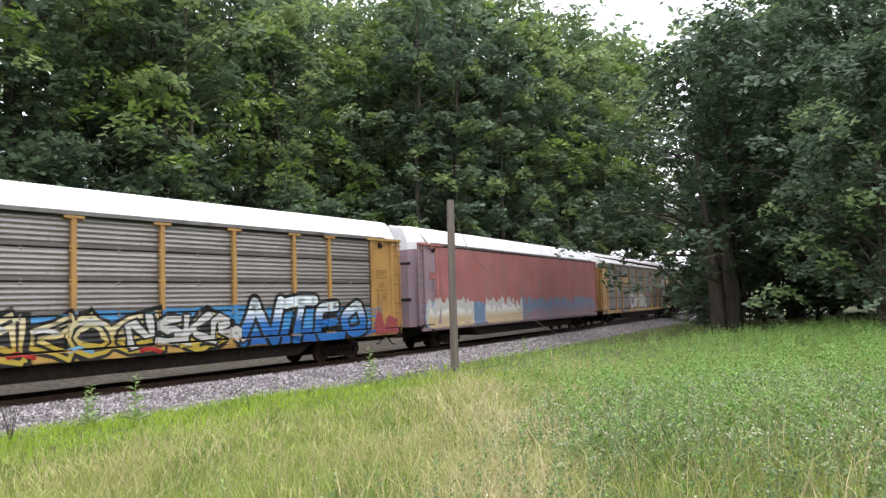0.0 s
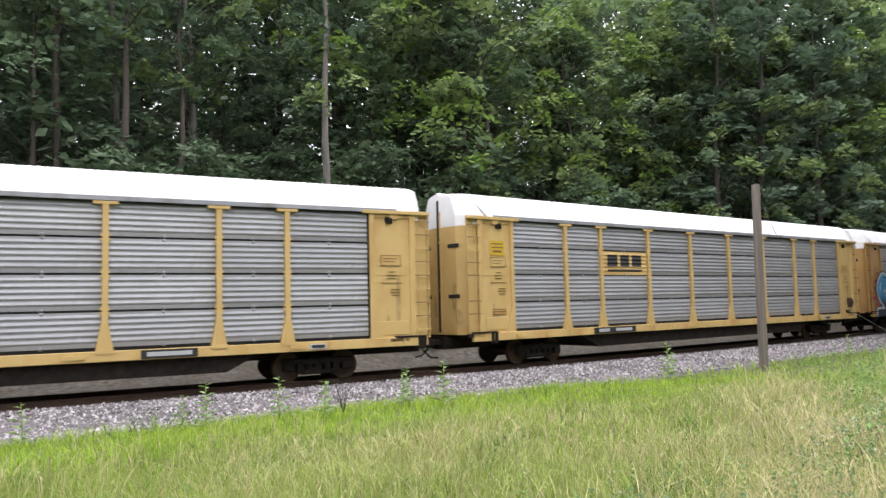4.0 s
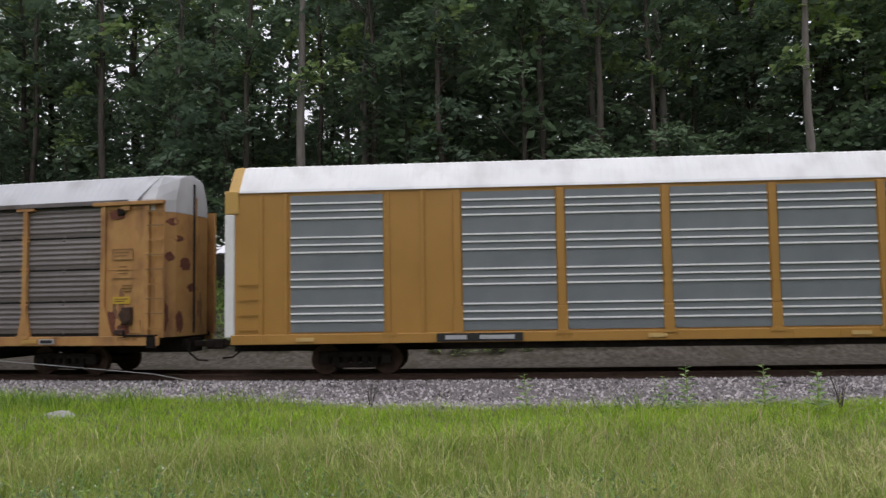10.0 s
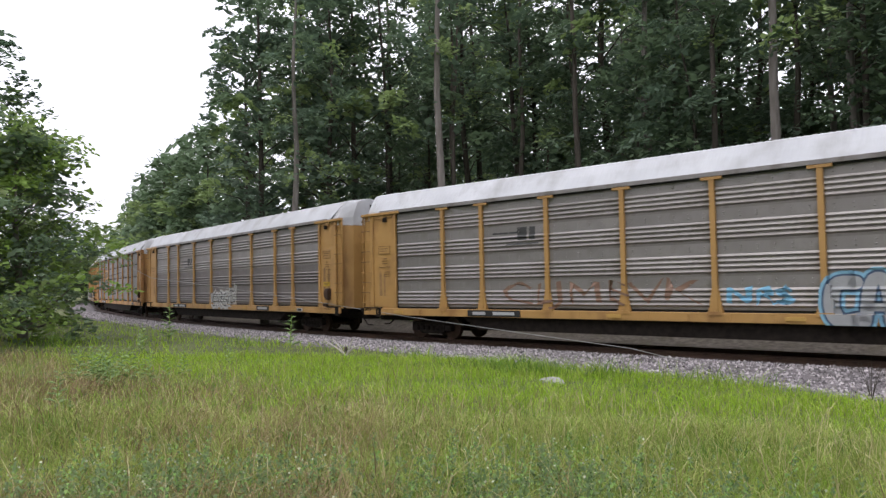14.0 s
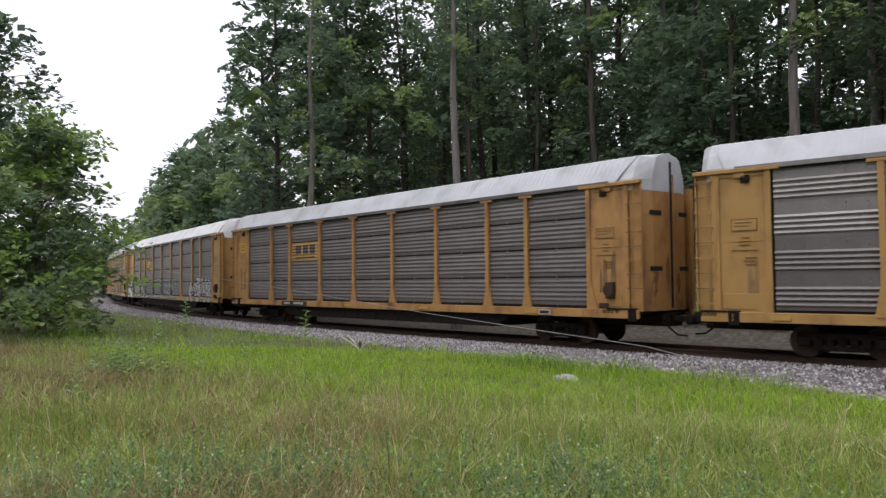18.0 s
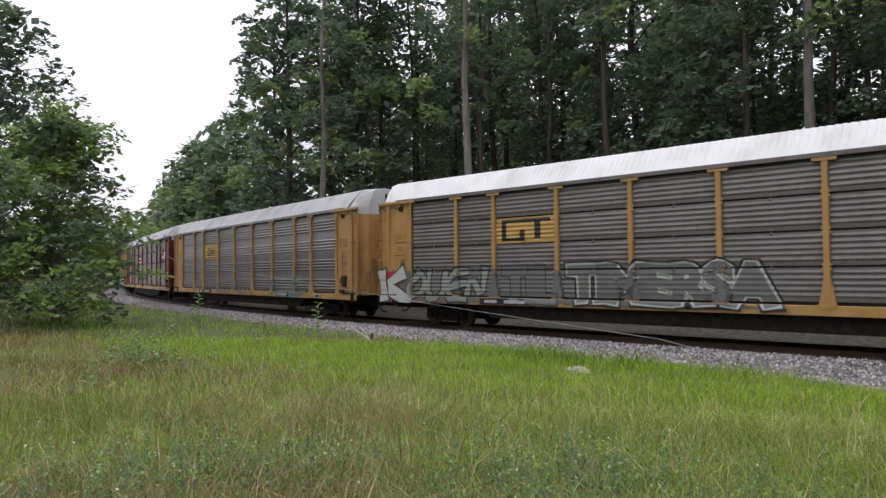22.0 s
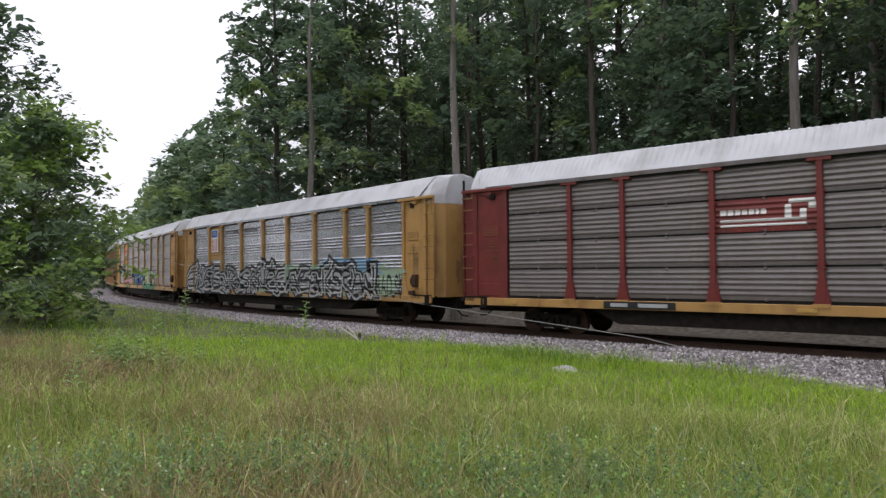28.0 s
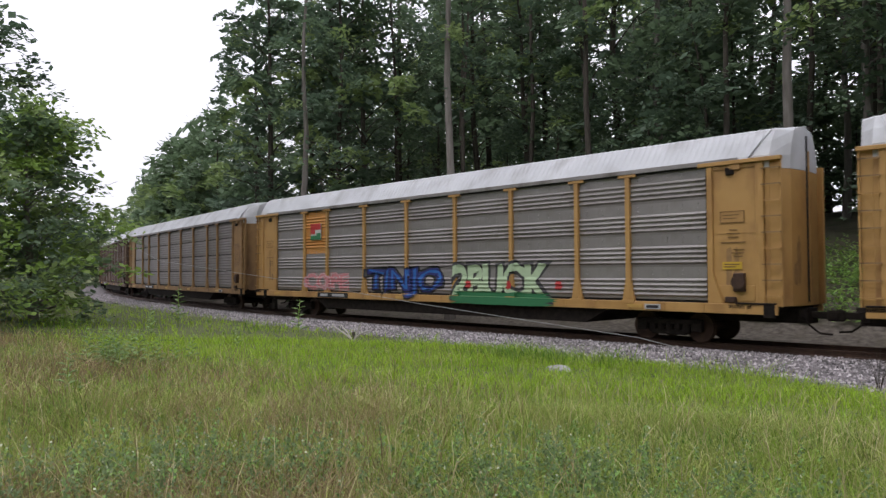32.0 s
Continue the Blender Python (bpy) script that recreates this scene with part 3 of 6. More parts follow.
def bolster_mesh():
    bm = bmesh.new()
    add_box(bm, -0.2, 0.2, -0.95, 0.95, 0.42, 0.72, 0.03)
    add_box(bm, -0.32, 0.32, -0.35, 0.35, 0.6, 0.95, 0.03)
    return bm_mesh("bolster", bm)


def coupler_mesh():
    bm = bmesh.new()
    add_box(bm, -0.1, 0.62, -0.09, 0.09, 0.78, 0.96, 0.02)
    add_box(bm, 0.5, 0.80, -0.17, 0.13, 0.72, 1.0, 0.04)
    add_box(bm, -0.15, 0.05, -0.4, 0.4, 0.7, 1.02, 0.02)
    return bm_mesh("coupler", bm)


def hose_mesh():
    pts = [(0.0, -0.5, 0.85), (0.2, -0.52, 0.62), (0.45, -0.5, 0.42), (0.75, -0.45, 0.40)]
    return tubes("air_hose", [(pts, [0.03] * 4)], DARK_STEEL, 6)


def bracket_mesh():
    bm = bmesh.new()
    add_box(bm, -1.15, 1.15, -0.10, 0.05, 0.0, 0.11, 0.012)
    add_box(bm, -0.25, 0.05, -0.06, 0.05, -0.14, 0.0)
    return bm_mesh("eave_bracket", bm)


EDGES = (-COLUMN, *POSTS, COLUMN)
BAYS = list(zip(EDGES, EDGES[1:]))
GROUPED = {9, 10, 13, 15, 16}          # cars whose ribs stand in groups of four, with no open seams
MOVERS, WHEELS = [], []


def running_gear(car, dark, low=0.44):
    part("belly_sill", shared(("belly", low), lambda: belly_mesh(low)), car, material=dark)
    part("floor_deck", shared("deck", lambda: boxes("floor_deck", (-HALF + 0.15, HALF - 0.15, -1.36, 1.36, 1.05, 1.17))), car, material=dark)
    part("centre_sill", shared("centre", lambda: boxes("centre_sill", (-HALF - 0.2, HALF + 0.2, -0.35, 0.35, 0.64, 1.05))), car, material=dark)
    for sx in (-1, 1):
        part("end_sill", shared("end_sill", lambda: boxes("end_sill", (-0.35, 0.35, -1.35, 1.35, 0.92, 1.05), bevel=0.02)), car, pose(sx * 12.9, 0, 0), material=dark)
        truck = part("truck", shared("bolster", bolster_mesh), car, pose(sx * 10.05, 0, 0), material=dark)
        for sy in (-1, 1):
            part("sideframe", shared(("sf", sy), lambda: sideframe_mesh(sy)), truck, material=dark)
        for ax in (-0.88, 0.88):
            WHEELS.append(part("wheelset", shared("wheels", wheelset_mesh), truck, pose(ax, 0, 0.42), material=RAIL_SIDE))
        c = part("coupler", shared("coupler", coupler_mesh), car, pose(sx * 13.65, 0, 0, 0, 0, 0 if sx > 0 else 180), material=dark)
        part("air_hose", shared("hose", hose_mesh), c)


def skin_depth(kind, x, z):
    """How far out, as -y, the near side of a car stands at x along it and height z."""
    if z < 1.17:
        return 1.588
    if kind == "solid":
        return 1.522
    if abs(x) > COLUMN:
        return 1.54
    near = min(abs(x - p) for p in POSTS)
    if near < (0.215 if z < 1.55 else 0.14 if z < 1.92 else 0.079):
        return 1.548
    row = (z - ROWS_Z[0]) % 0.94 if z > ROWS_Z[0] else 0.0
    prof = rib_profile(kind == "grouped")
    return 1.43 + float(np.interp(row, [q[1] for q in prof], [q[0] for q in prof]))


def side_kind(car):
    return KINDS.get(car.name, "seamed")


def drape(car, me, lift):
    """Cuts a flat mesh in the side's plane (x, z) at every fold of the side and lays it on, lift metres proud."""
    kind = side_kind(car)
    bm = bmesh.new()
    bm.from_mesh(me)
    xs, zs = [v.co.x for v in bm.verts], [v.co.z for v in bm.verts]
    x0, x1, z0, z1 = min(xs), max(xs), min(zs), max(zs)
    prof = rib_profile(kind == "grouped")
    cz = [1.166, 1.174, 1.2401, 1.546, 1.554, 1.916, 1.924] + ([] if kind == "solid" else [r + q[1] + 0.0002 * (i == 0) for r in ROWS_Z[:4] for i, q in enumerate(prof)])
    cx = [-COLUMN - 0.004, -COLUMN + 0.004, COLUMN - 0.004, COLUMN + 0.004]
    if kind != "solid":
        cx += [p + e * (w + d) for p in POSTS for e in (-1, 1) for w in (0.215, 0.14, 0.079) for d in (-0.004, 0.004)]
    for axis, cuts, lo, hi in ((2, cz, z0, z1), (0, cx, x0, x1)):
        for c in cuts:
            if lo + 1e-4 < c < hi - 1e-4:
                co, no = [0, 0, 0], [0, 0, 0]
                co[axis], no[axis] = c, 1
                bmesh.ops.bisect_plane(bm, geom=bm.verts[:] + bm.edges[:] + bm.faces[:], dist=1e-5, plane_co=co, plane_no=no)
    bmesh.ops.bisect_plane(bm, geom=bm.verts[:] + bm.edges[:] + bm.faces[:], dist=1e-5, plane_co=(0, 0, 0.89), plane_no=(0, 0, 1), clear_inner=True)
    if kind == "seamed":
        gone = []
        for f in bm.faces:
            c = f.calc_center_median()
            if (1.174 < c.z < 1.24 or c.z > 1.3 and (c.z - ROWS_Z[0]) % 0.94 > 0.905) and abs(c.x) < COLUMN and min(abs(c.x - p) for p in POSTS) > 0.08:
                gone.append(f)
        bmesh.ops.delete(bm, geom=gone, context="FACES")
    for v in bm.verts:
        v.co.y = -skin_depth(kind, v.co.x, v.co.z) - lift
    bm.to_mesh(me)
    bm.free()
    me.update()
    return me


def painted(car, name, x0, x1, z0, z1, colour, parent=None, lift=0.002, label=""):
    """A painted field that lies on the folded side."""
    me = mesh_np(name, [(x0, 0, z0), (x1, 0, z0), (x1, 0, z1), (x0, 0, z1)], quads=[(0, 1, 2, 3)])
    return part(name, drape(car, me, lift), parent or car, material=colour, label=label)


KINDS = {}


def plate(car, name, x0, x1, z0, z1, colour, marks=(), y=-1.47, label="", thick=0.03):
    """A flat sign on the side, its marks plain shapes: (x0, x1, z0, z1, paint), in shares of the plate."""
    p = part(name, boxes(name, (x0, x1, y - 0.012, y - 0.012 + thick + 0.012, z0, z1)), car, material=colour, label=label)
    w, h = x1 - x0, z1 - z0
    for a, b, c, d, m in marks:
        part("mark", boxes("mark", (x0 + a * w, x0 + b * w, y - 0.016, y - 0.0125, z0 + c * h, z0 + d * h)), p, material=m)
    return p


def letters(text, size, offset, wide=1.0, lean=0.0):
    cu = bpy.data.curves.new("letters", "FONT")
    cu.body, cu.size, cu.offset, cu.shear, cu.resolution_u, cu.space_character = text, size, offset, lean, 3, 0.92
    ob = bpy.data.objects.new("letters", cu)
    scene.collection.objects.link(ob)
    dg = bpy.context.evaluated_depsgraph_get()
    dg.update()
    me = bpy.data.meshes.new_from_object(ob.evaluated_get(dg))
    bpy.data.objects.remove(ob)
    bpy.data.curves.remove(cu)
    return me


def graffiti(car, text, x0, x1, z0, z1, layers, lean=0.0, label="", wild=0.08, seed=1):
    """Sprayed letters stretched into the given stretch of the side; layers: (thickening, lift, paint, share) from the back."""
    holder = None
    for i, (fat, dy, m) in enumerate(layers):
        me = letters(text, 1.0, fat, lean=lean)
        co = np.empty(len(me.vertices) * 3, np.float32)
        me.vertices.foreach_get("co", co)
        co = co.reshape(-1, 3)
        if i == 0:
            lo, hi = co.min(0), co.max(0)
            lo, hi = lo[:2], hi[:2]
        u = (co[:, 0] - lo[0]) / (hi[0] - lo[0])
        v = (co[:, 1] - lo[1]) / (hi[1] - lo[1])
        v2 = v + wild * np.sin(u * 23 + seed) * (1 - abs(v - 0.5)) + wild * 0.6 * np.sin(u * 51 + seed * 2)
        u2 = u + wild * 0.12 * np.sin(v * 7 + u * 31 + seed)
        co[:, 0], co[:, 2] = x0 + u2 * (x1 - x0), z0 + v2 * (z1 - z0)
        co[:, 1] = 0
        me.vertices.foreach_set("co", co.ravel())
        me.materials.clear()
        me.materials.append(m)
        drape(car, me, 0.004 + max(0.0, dy - 0.05 if dy >= 0.045 else dy) * 0.5)
        ob = part("graffiti" if i == 0 else "letter_fill", me, holder or car, label=label if i == 0 else "")
        holder = holder or ob
    return holder


STROKES = (
    (((0.9, 0.9), (0.2, 0.88), (0.12, 0.55), (0.88, 0.46), (0.8, 0.08), (0.08, 0.12)),),
    (((0.12, 0.0), (0.2, 1.0), (0.8, 0.02), (0.86, 1.0)),),
    (((0.06, 0.02), (0.5, 1.0), (0.94, 0.0)), ((0.2, 0.38), (1.05, 0.44))),
    (((0.15, -0.02), (0.15, 0.98), (0.9, 0.76), (0.2, 0.5), (1.0, 0.0)),),
    (((0.95, 0.96), (0.15, 0.9), (0.13, 0.06), (1.0, 0.1)), ((0.15, 0.5), (0.85, 0.54))),
    (((0.0, 0.9), (1.0, 0.98)), ((0.5, 0.95), (0.42, -0.02))),
    (((0.5, 0.98), (0.08, 0.6), (0.3, 0.02), (0.9, 0.2), (0.86, 0.78), (0.5, 0.98)),),
    (((0.1, 1.0), (0.14, 0.1), (0.82, 0.04), (0.88, 1.0)),),
    (((0.15, 0.0), (0.15, 1.0)), ((0.95, 1.0), (0.2, 0.5), (1.0, -0.02))),
)


def ribbon(pts, width, seed=0):
    """A flat sprayed band along points in the plane, swelling and thinning: verts and quads."""
    vs, qs = [], []
    for i, p in enumerate(pts):
        a, b = Vector(pts[max(i - 1, 0)]), Vector(pts[min(i + 1, len(pts) - 1)])
        d = (b - a).normalized()
        k = 1.0 + 0.28 * math.sin(seed * 2.3 + i * 1.9)
        n = Vector((-d.y, d.x)) * width * k / 2
        q = Vector(p) + (d * width * 0.45 if i == len(pts) - 1 else -d * width * 0.3 if i == 0 else Vector((0, 0)))
        vs += [q - n, q + n]
        if i:
            qs.append((2 * i - 2, 2 * i, 2 * i + 1, 2 * i - 1))
    return vs, qs


def curved(pts):
    """Rounds a stroke's corners off by cutting them once."""
    out = [pts[0]]
    for p, q in zip(pts, pts[1:]):
        out += [(p[0] * 0.72 + q[0] * 0.28, p[1] * 0.72 + q[1] * 0.28), (p[0] * 0.28 + q[0] * 0.72, p[1] * 0.28 + q[1] * 0.72)]
    return out + [pts[-1]]


def wildstyle(car, x0, x1, z0, z1, count, layers, seed, label="", tails=2, glyphs=None):
    """Angular interlocking spray letters, each a part; layers: (band width as a share of the height, lift, paint), from the back."""
    rng = random.Random(seed)
    w, hgt = (x1 - x0) / count, z1 - z0
    for i in range(count):
        cx = x0 + i * w - 0.08 * w
        lean = rng.uniform(-0.15, 0.2)
        strokes = []
        for st in STROKES[glyphs[i] if glyphs else rng.randrange(len(STROKES))]:
            strokes.append([(cx + (u + lean * (v - 0.5) + rng.uniform(-0.06, 0.06)) * w * 1.12, z0 + (0.08 + 0.84 * v + rng.uniform(-0.07, 0.07)) * hgt) for u, v in st])
        for k in range(tails if i % 2 else max(0, tails - 1)):
            u, v = rng.uniform(0, 0.8), rng.choice((0.05, 0.3, 0.6, 0.95))
            strokes.append([(cx + u * w, z0 + v * hgt), (cx + (u + 0.45) * w, z0 + (v + rng.uniform(-0.15, 0.15)) * hgt), (cx + (u + 0.6) * w, z0 + (v + rng.choice((-0.25, 0.2))) * hgt)])
        holder = None
        for j, (wide, dy, m) in enumerate(layers):
            vs, qs = [], []
            for st in strokes:
                v, q = ribbon(curved(st), wide * hgt, i + seed)
                qs += [tuple(k + len(vs) for k in f) for f in q]
                vs += [(p.x, 0, p.y) for p in v]
            me = drape(car, mesh_np("sprayed_letter", vs, quads=qs, mats=[m]), 0.004 + max(0.0, dy - 0.05 if dy >= 0.045 else dy) * 0.5 + 0.0008 * (i % 3))
            ob = part("sprayed_letter" if j == 0 else "letter_fill", me, holder or car, label=label if j == 0 else "")
            holder = holder or ob


def patch(car, x0, x1, z0, z1, m, seed=1, name="paint_patch", y=-1.53, n=26, label=""):
    """An uneven sprayed patch with a ragged outline."""
    rng = random.Random(seed)
    pts = []
    for i in range(n):
        a = 2 * math.pi * i / n
        r = 1 + rng.uniform(-0.16, 0.12)
        cx, cz = math.cos(a), math.sin(a)
        q = max(abs(cx), abs(cz)) ** 0.6
        pts.append(((x0 + x1) / 2 + cx / q * r * (x1 - x0) / 2, y, (z0 + z1) / 2 + cz / q * r * (z1 - z0) / 2))
    c = ((x0 + x1) / 2, y, (z0 + z1) / 2)
    me = mesh_np(name, pts + [c], tris=[(i, (i + 1) % n, n) for i in range(n)])
    if name == "paint_patch":
        drape(car, me, 0.001 + max(0.0, -1.528 - y) * 0.04)
    return part(name, me, car, material=m, label=label)


def smooth_line(pts, n=5):
    """A curve through points (Catmull-Rom)."""
    q = [pts[0]] + list(pts) + [pts[-1]]
    out = []
    for a, b, c, d in zip(q, q[1:], q[2:], q[3:]):
        for i in range(n):
            t = i / n
            out.append(tuple(0.5 * (2 * b[k] + (c[k] - a[k]) * t + (2 * a[k] - 5 * b[k] + 4 * c[k] - d[k]) * t * t + (3 * b[k] - a[k] - 3 * c[k] + d[k]) * t ** 3) for k in (0, 1)))
    return out + [tuple(pts[-1])]


def stroke_mesh(lines, extra):
    """Round-ended flat strokes; lines: (points, width), each width grown by extra."""
    vs, qs, ts = [], [], []
    for pts, width in lines:
        p = [Vector(q) for q in (smooth_line(pts) if len(pts) > 2 else pts)]
        r = max(0.01, (width + extra) / 2)
        b = len(vs)
        for i, q in enumerate(p):
            d = (p[min(i + 1, len(p) - 1)] - p[max(i - 1, 0)]).normalized()
            n = Vector((-d.y, d.x)) * r
            vs += [q - n, q + n]
            if i:
                qs.append((b + 2 * i - 2, b + 2 * i, b + 2 * i + 1, b + 2 * i - 1))
        for q in (p[0], p[-1]):
            c = len(vs)
            vs += [q + Vector((math.cos(w * math.pi / 6), math.sin(w * math.pi / 6))) * r for w in range(12)] + [q]
            ts += [(c + w, c + (w + 1) % 12, c + 12) for w in range(12)]
    return mesh_np("sprayed_letter", [(v.x, 0, v.y) for v in vs], quads=qs, tris=ts)


def bubble(car, letter_lines, layers, label="", lift=0.004):
    """Fat sprayed letters, each a part, drawn stroke by stroke; layers: (growth of the stroke's width, lift, paint), from the back."""
    for i, lines in enumerate(letter_lines):
        holder = None
        for j, (extra, up, m) in enumerate(layers):
            me = drape(car, stroke_mesh(lines, extra), lift + up + 0.0008 * (i % 2))
            ob = part("sprayed_letter" if j == 0 else "letter_fill", me, holder or car, material=m, label=label if j == 0 else "")
            holder = holder or ob


def drips(car, x0, x1, z0, z1, m, seed, lift=0.002, rag=0.25, label=""):
    """A sprayed block whose upper edge is broken into spikes and runs."""
    rng = random.Random(seed)
    n = max(6, int((x1 - x0) / 0.22))
    vs, qs = [], []
    for i in range(n + 1):
        x = x0 + (x1 - x0) * i / n
        vs += [(x, 0, z0 + rng.uniform(0, 0.06)), (x, 0, z1 - rng.uniform(0, rag) * (2 if i % 3 == 0 else 1))]
        if i:
            qs.append((2 * i - 2, 2 * i, 2 * i + 1, 2 * i - 1))
    return part("paint_patch", drape(car, mesh_np("paint_patch", vs, quads=qs), lift), car, material=m, label=label)


BLACK, WHITE = paint("black", (0.015, 0.015, 0.016)), paint("white", (0.75, 0.75, 0.75))
RED, BLUE, SKYBLUE = paint("red", (0.42, 0.03, 0.03)), paint("blue", (0.02, 0.12, 0.40)), paint("sky_blue", (0.18, 0.42, 0.62))
TEAL, GREEN, PINKISH = paint("teal", (0.08, 0.25, 0.23)), paint("green", (0.03, 0.17, 0.07)), paint("pink", (0.55, 0.22, 0.24))
CREAM, SIGN_YELLOW, SILVER = paint("cream", (0.62, 0.58, 0.42)), paint("sign_yellow", (0.50, 0.31, 0.085)), paint("silver", (0.42, 0.43, 0.45))
NAVY, CHARCOAL, RUSTY = paint("navy", (0.02, 0.03, 0.16)), paint("charcoal", (0.05, 0.05, 0.052)), paint("rust_stain", (0.22, 0.13, 0.09))
PALEGREEN, DULLWHITE = paint("pale_green", (0.45, 0.58, 0.38)), paint("dull_white", (0.5, 0.5, 0.49))


def number_board(car, x0, x1, text_bars=(0.1, 0.35, 0.5, 0.9), z0=0.93, z1=1.15):
    a, b, c, d = text_bars
    plate(car, "number_board", x0, x1, z0, z1, BLACK, [(a, b, 0.25, 0.75, SILVER), (c, d, 0.25, 0.75, SILVER)], y=-1.585)


def autorack(k, trim, panels, roof, label, sill=None, solid=False, cap=None):
    """A covered autorack car of the usual kind."""
    car = tagged(new("autorack_car"), label, "railway car", "train of autorack cars")
    car.empty_display_size = 0.5
    MOVERS.append((k, car))
    KINDS[car.name] = "solid" if solid else "grouped" if k in GROUPED else "seamed"
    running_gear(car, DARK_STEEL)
    sill = sill or trim
    for sy in (-1, 1):
        part("side_sill", shared("sill", sill_mesh), car, pose(0, sy * 1.5, 0.9, 0, 0, 0 if sy < 0 else 180), material=sill)
    # black sheet added behind the panels so open seams look shaded
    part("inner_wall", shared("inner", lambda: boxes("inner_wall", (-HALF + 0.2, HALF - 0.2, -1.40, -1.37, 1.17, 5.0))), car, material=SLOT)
    part("far_wall", shared("far", lambda: boxes("far_wall", (-HALF + 0.2, HALF - 0.2, 1.38, 1.46, 1.17, 5.0))), car, material=panels)
    if solid:
        part("side_skin", shared("skin", lambda: boxes("side_skin", (-HALF + 1.6, HALF - 0.55, -1.52, -1.42, 1.2, 4.93), bevel=0.01)), car, material=trim)
    else:
        for a, b in BAYS:
            for row, z in enumerate(ROWS_Z[:4]):
                w = round(b - a - 0.13, 2)
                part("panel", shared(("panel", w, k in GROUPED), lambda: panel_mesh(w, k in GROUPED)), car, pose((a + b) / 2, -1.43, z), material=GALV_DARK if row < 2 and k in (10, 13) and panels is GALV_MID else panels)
        for x in POSTS:
            part("post", shared(("post", k in GROUPED), lambda: post_mesh(k not in GROUPED)), car, pose(x, -1.46, 1.17), material=trim)
    # black bar for the dark gap line under the eaves
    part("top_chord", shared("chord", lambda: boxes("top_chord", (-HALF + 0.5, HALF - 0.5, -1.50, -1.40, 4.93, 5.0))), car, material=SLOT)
    for sx in (-1, 1):
        flip = pose(0, 0, 0) if sx > 0 else Matrix.Diagonal((-1, 1, 1, 1))
        part("side_door", shared(("door", sx), lambda: mirrored(door_panel_mesh(), sx)), car, pose(sx * 12.28, -1.45, 1.17), material=trim)
        ladder = part("ladder", shared(("ladder", sx), lambda: mirrored(ladder_mesh(), sx)), car, pose(sx * 13.28, -1.48, 1.12), material=trim)
        for i in range(9):
            part("rung", shared(("ladder_rung", sx), lambda: mirrored(rung_mesh(), sx)), ladder, pose(0, 0, 0.25 + i * 0.42), material=RUNG_DARK if i % 3 else trim)
        part("eave_bracket", shared(("bracket", sx), lambda: mirrored(bracket_mesh(), sx)), car, pose(sx * 12.45, -1.46, 4.94), material=trim)
        turn = 0 if sx > 0 else 180
        e = part("end_door", shared("end_low", lambda: end_door_mesh(1.12, 4.75, BULGE)), car, pose(sx * (HALF - 0.3), 0, 0, 0, 0, turn), material=trim)
        part("end_door_top", shared("end_top", lambda: end_door_mesh(4.76, 5.98, BULGE, 0.62)), car, pose(sx * (HALF - 0.3), 0, 0, 0, 0, turn), material=cap or roof)
        part("door_seam", shared("seam", lambda: boxes("door_seam", (-0.02, 0.012, -0.055, 0.055, 1.2, 5.7))), e, pose(BULGE, 0, 0), material=SLOT)
        part("lock_bar", shared("lock_bar", lambda: boxes("lock_bar", (0.0, 0.03, -0.02, 0.02, 1.3, 5.3), (0.0, 0.035, -0.07, 0.07, 2.6, 2.68), (0.0, 0.035, -0.07, 0.07, 4.2, 4.28))), e, pose(end_face(0.12) - 0.002, 0.12, 0), material=trim)
        part("latch", shared("latch", lambda: boxes("latch", (-0.12, 0.12, -0.05, 0.02, 4.66, 4.86), bevel=0.02)), car, pose(sx * 12.2, -1.47, 0), material=DARK_STEEL)
        part("step", shared("step", lambda: boxes("step", (-0.55, 0.5, -0.09, 0.06, 0.0, 0.05), (-0.75, -0.1, -0.06, 0.04, -0.12, 0.0), (0.2, 0.5, -0.075, 0.0, -0.34, 0.0), bevel=0.01)), car, pose(sx * 12.9, -1.5, 1.16), material=DARK_STEEL)
        for y in (-0.75, 0.75) if sx < 0 or k in (11, 12) else ():
            for z in (2.4, 4.1):
                part("door_slot", shared("slot", lambda: boxes("door_slot", (-0.02, 0.02, -0.26, 0.26, -0.065, 0.065))), e, pose(end_face(y) - 0.004, y, z, 0, 0, 4.6 if y > 0 else -4.6), material=SLOT)
        part("far_corner", shared("far_corner", lambda: boxes("far_corner", (-0.3, 0.3, 1.36, 1.5, 1.12, 4.98))), car, pose(sx * 13.25, 0, 0), material=trim)
    part("eave_flashing", shared("flashing", lambda: boxes("eave_flashing", (-HALF + 1.1, HALF - 1.1, -1.55, -1.49, 4.985, 5.105))), car, material=panels)
    part("roof", shared(("roof", k > 10), lambda: roof_mesh(rib=0.02 if k > 10 else 0.008)), car, material=roof)
    if k not in (2, 3, 5, 6):
        part("hand_brake", shared("brake", brake_mesh), car, pose(12.35, -1.5, 1.2), material=RAIL_SIDE, label="rusty hand brake gear")
    return car


def brake_mesh():
    bm = bmesh.new()
    r = bmesh.ops.create_cone(bm, segments=14, radius1=0.19, radius2=0.16, depth=0.05, cap_ends=True)
    for v in r["verts"]:
        v.co = Vector((v.co.x + 0.1, v.co.z - 0.12, v.co.y + 0.55))
    add_box(bm, -0.05, 0.25, -0.10, 0.06, 0.3, 0.8, 0.02)
    add_box(bm, -0.3, 0.0, -0.08, 0.06, 0.0, 0.16, 0.02)
    return bm_mesh("hand_brake", bm)


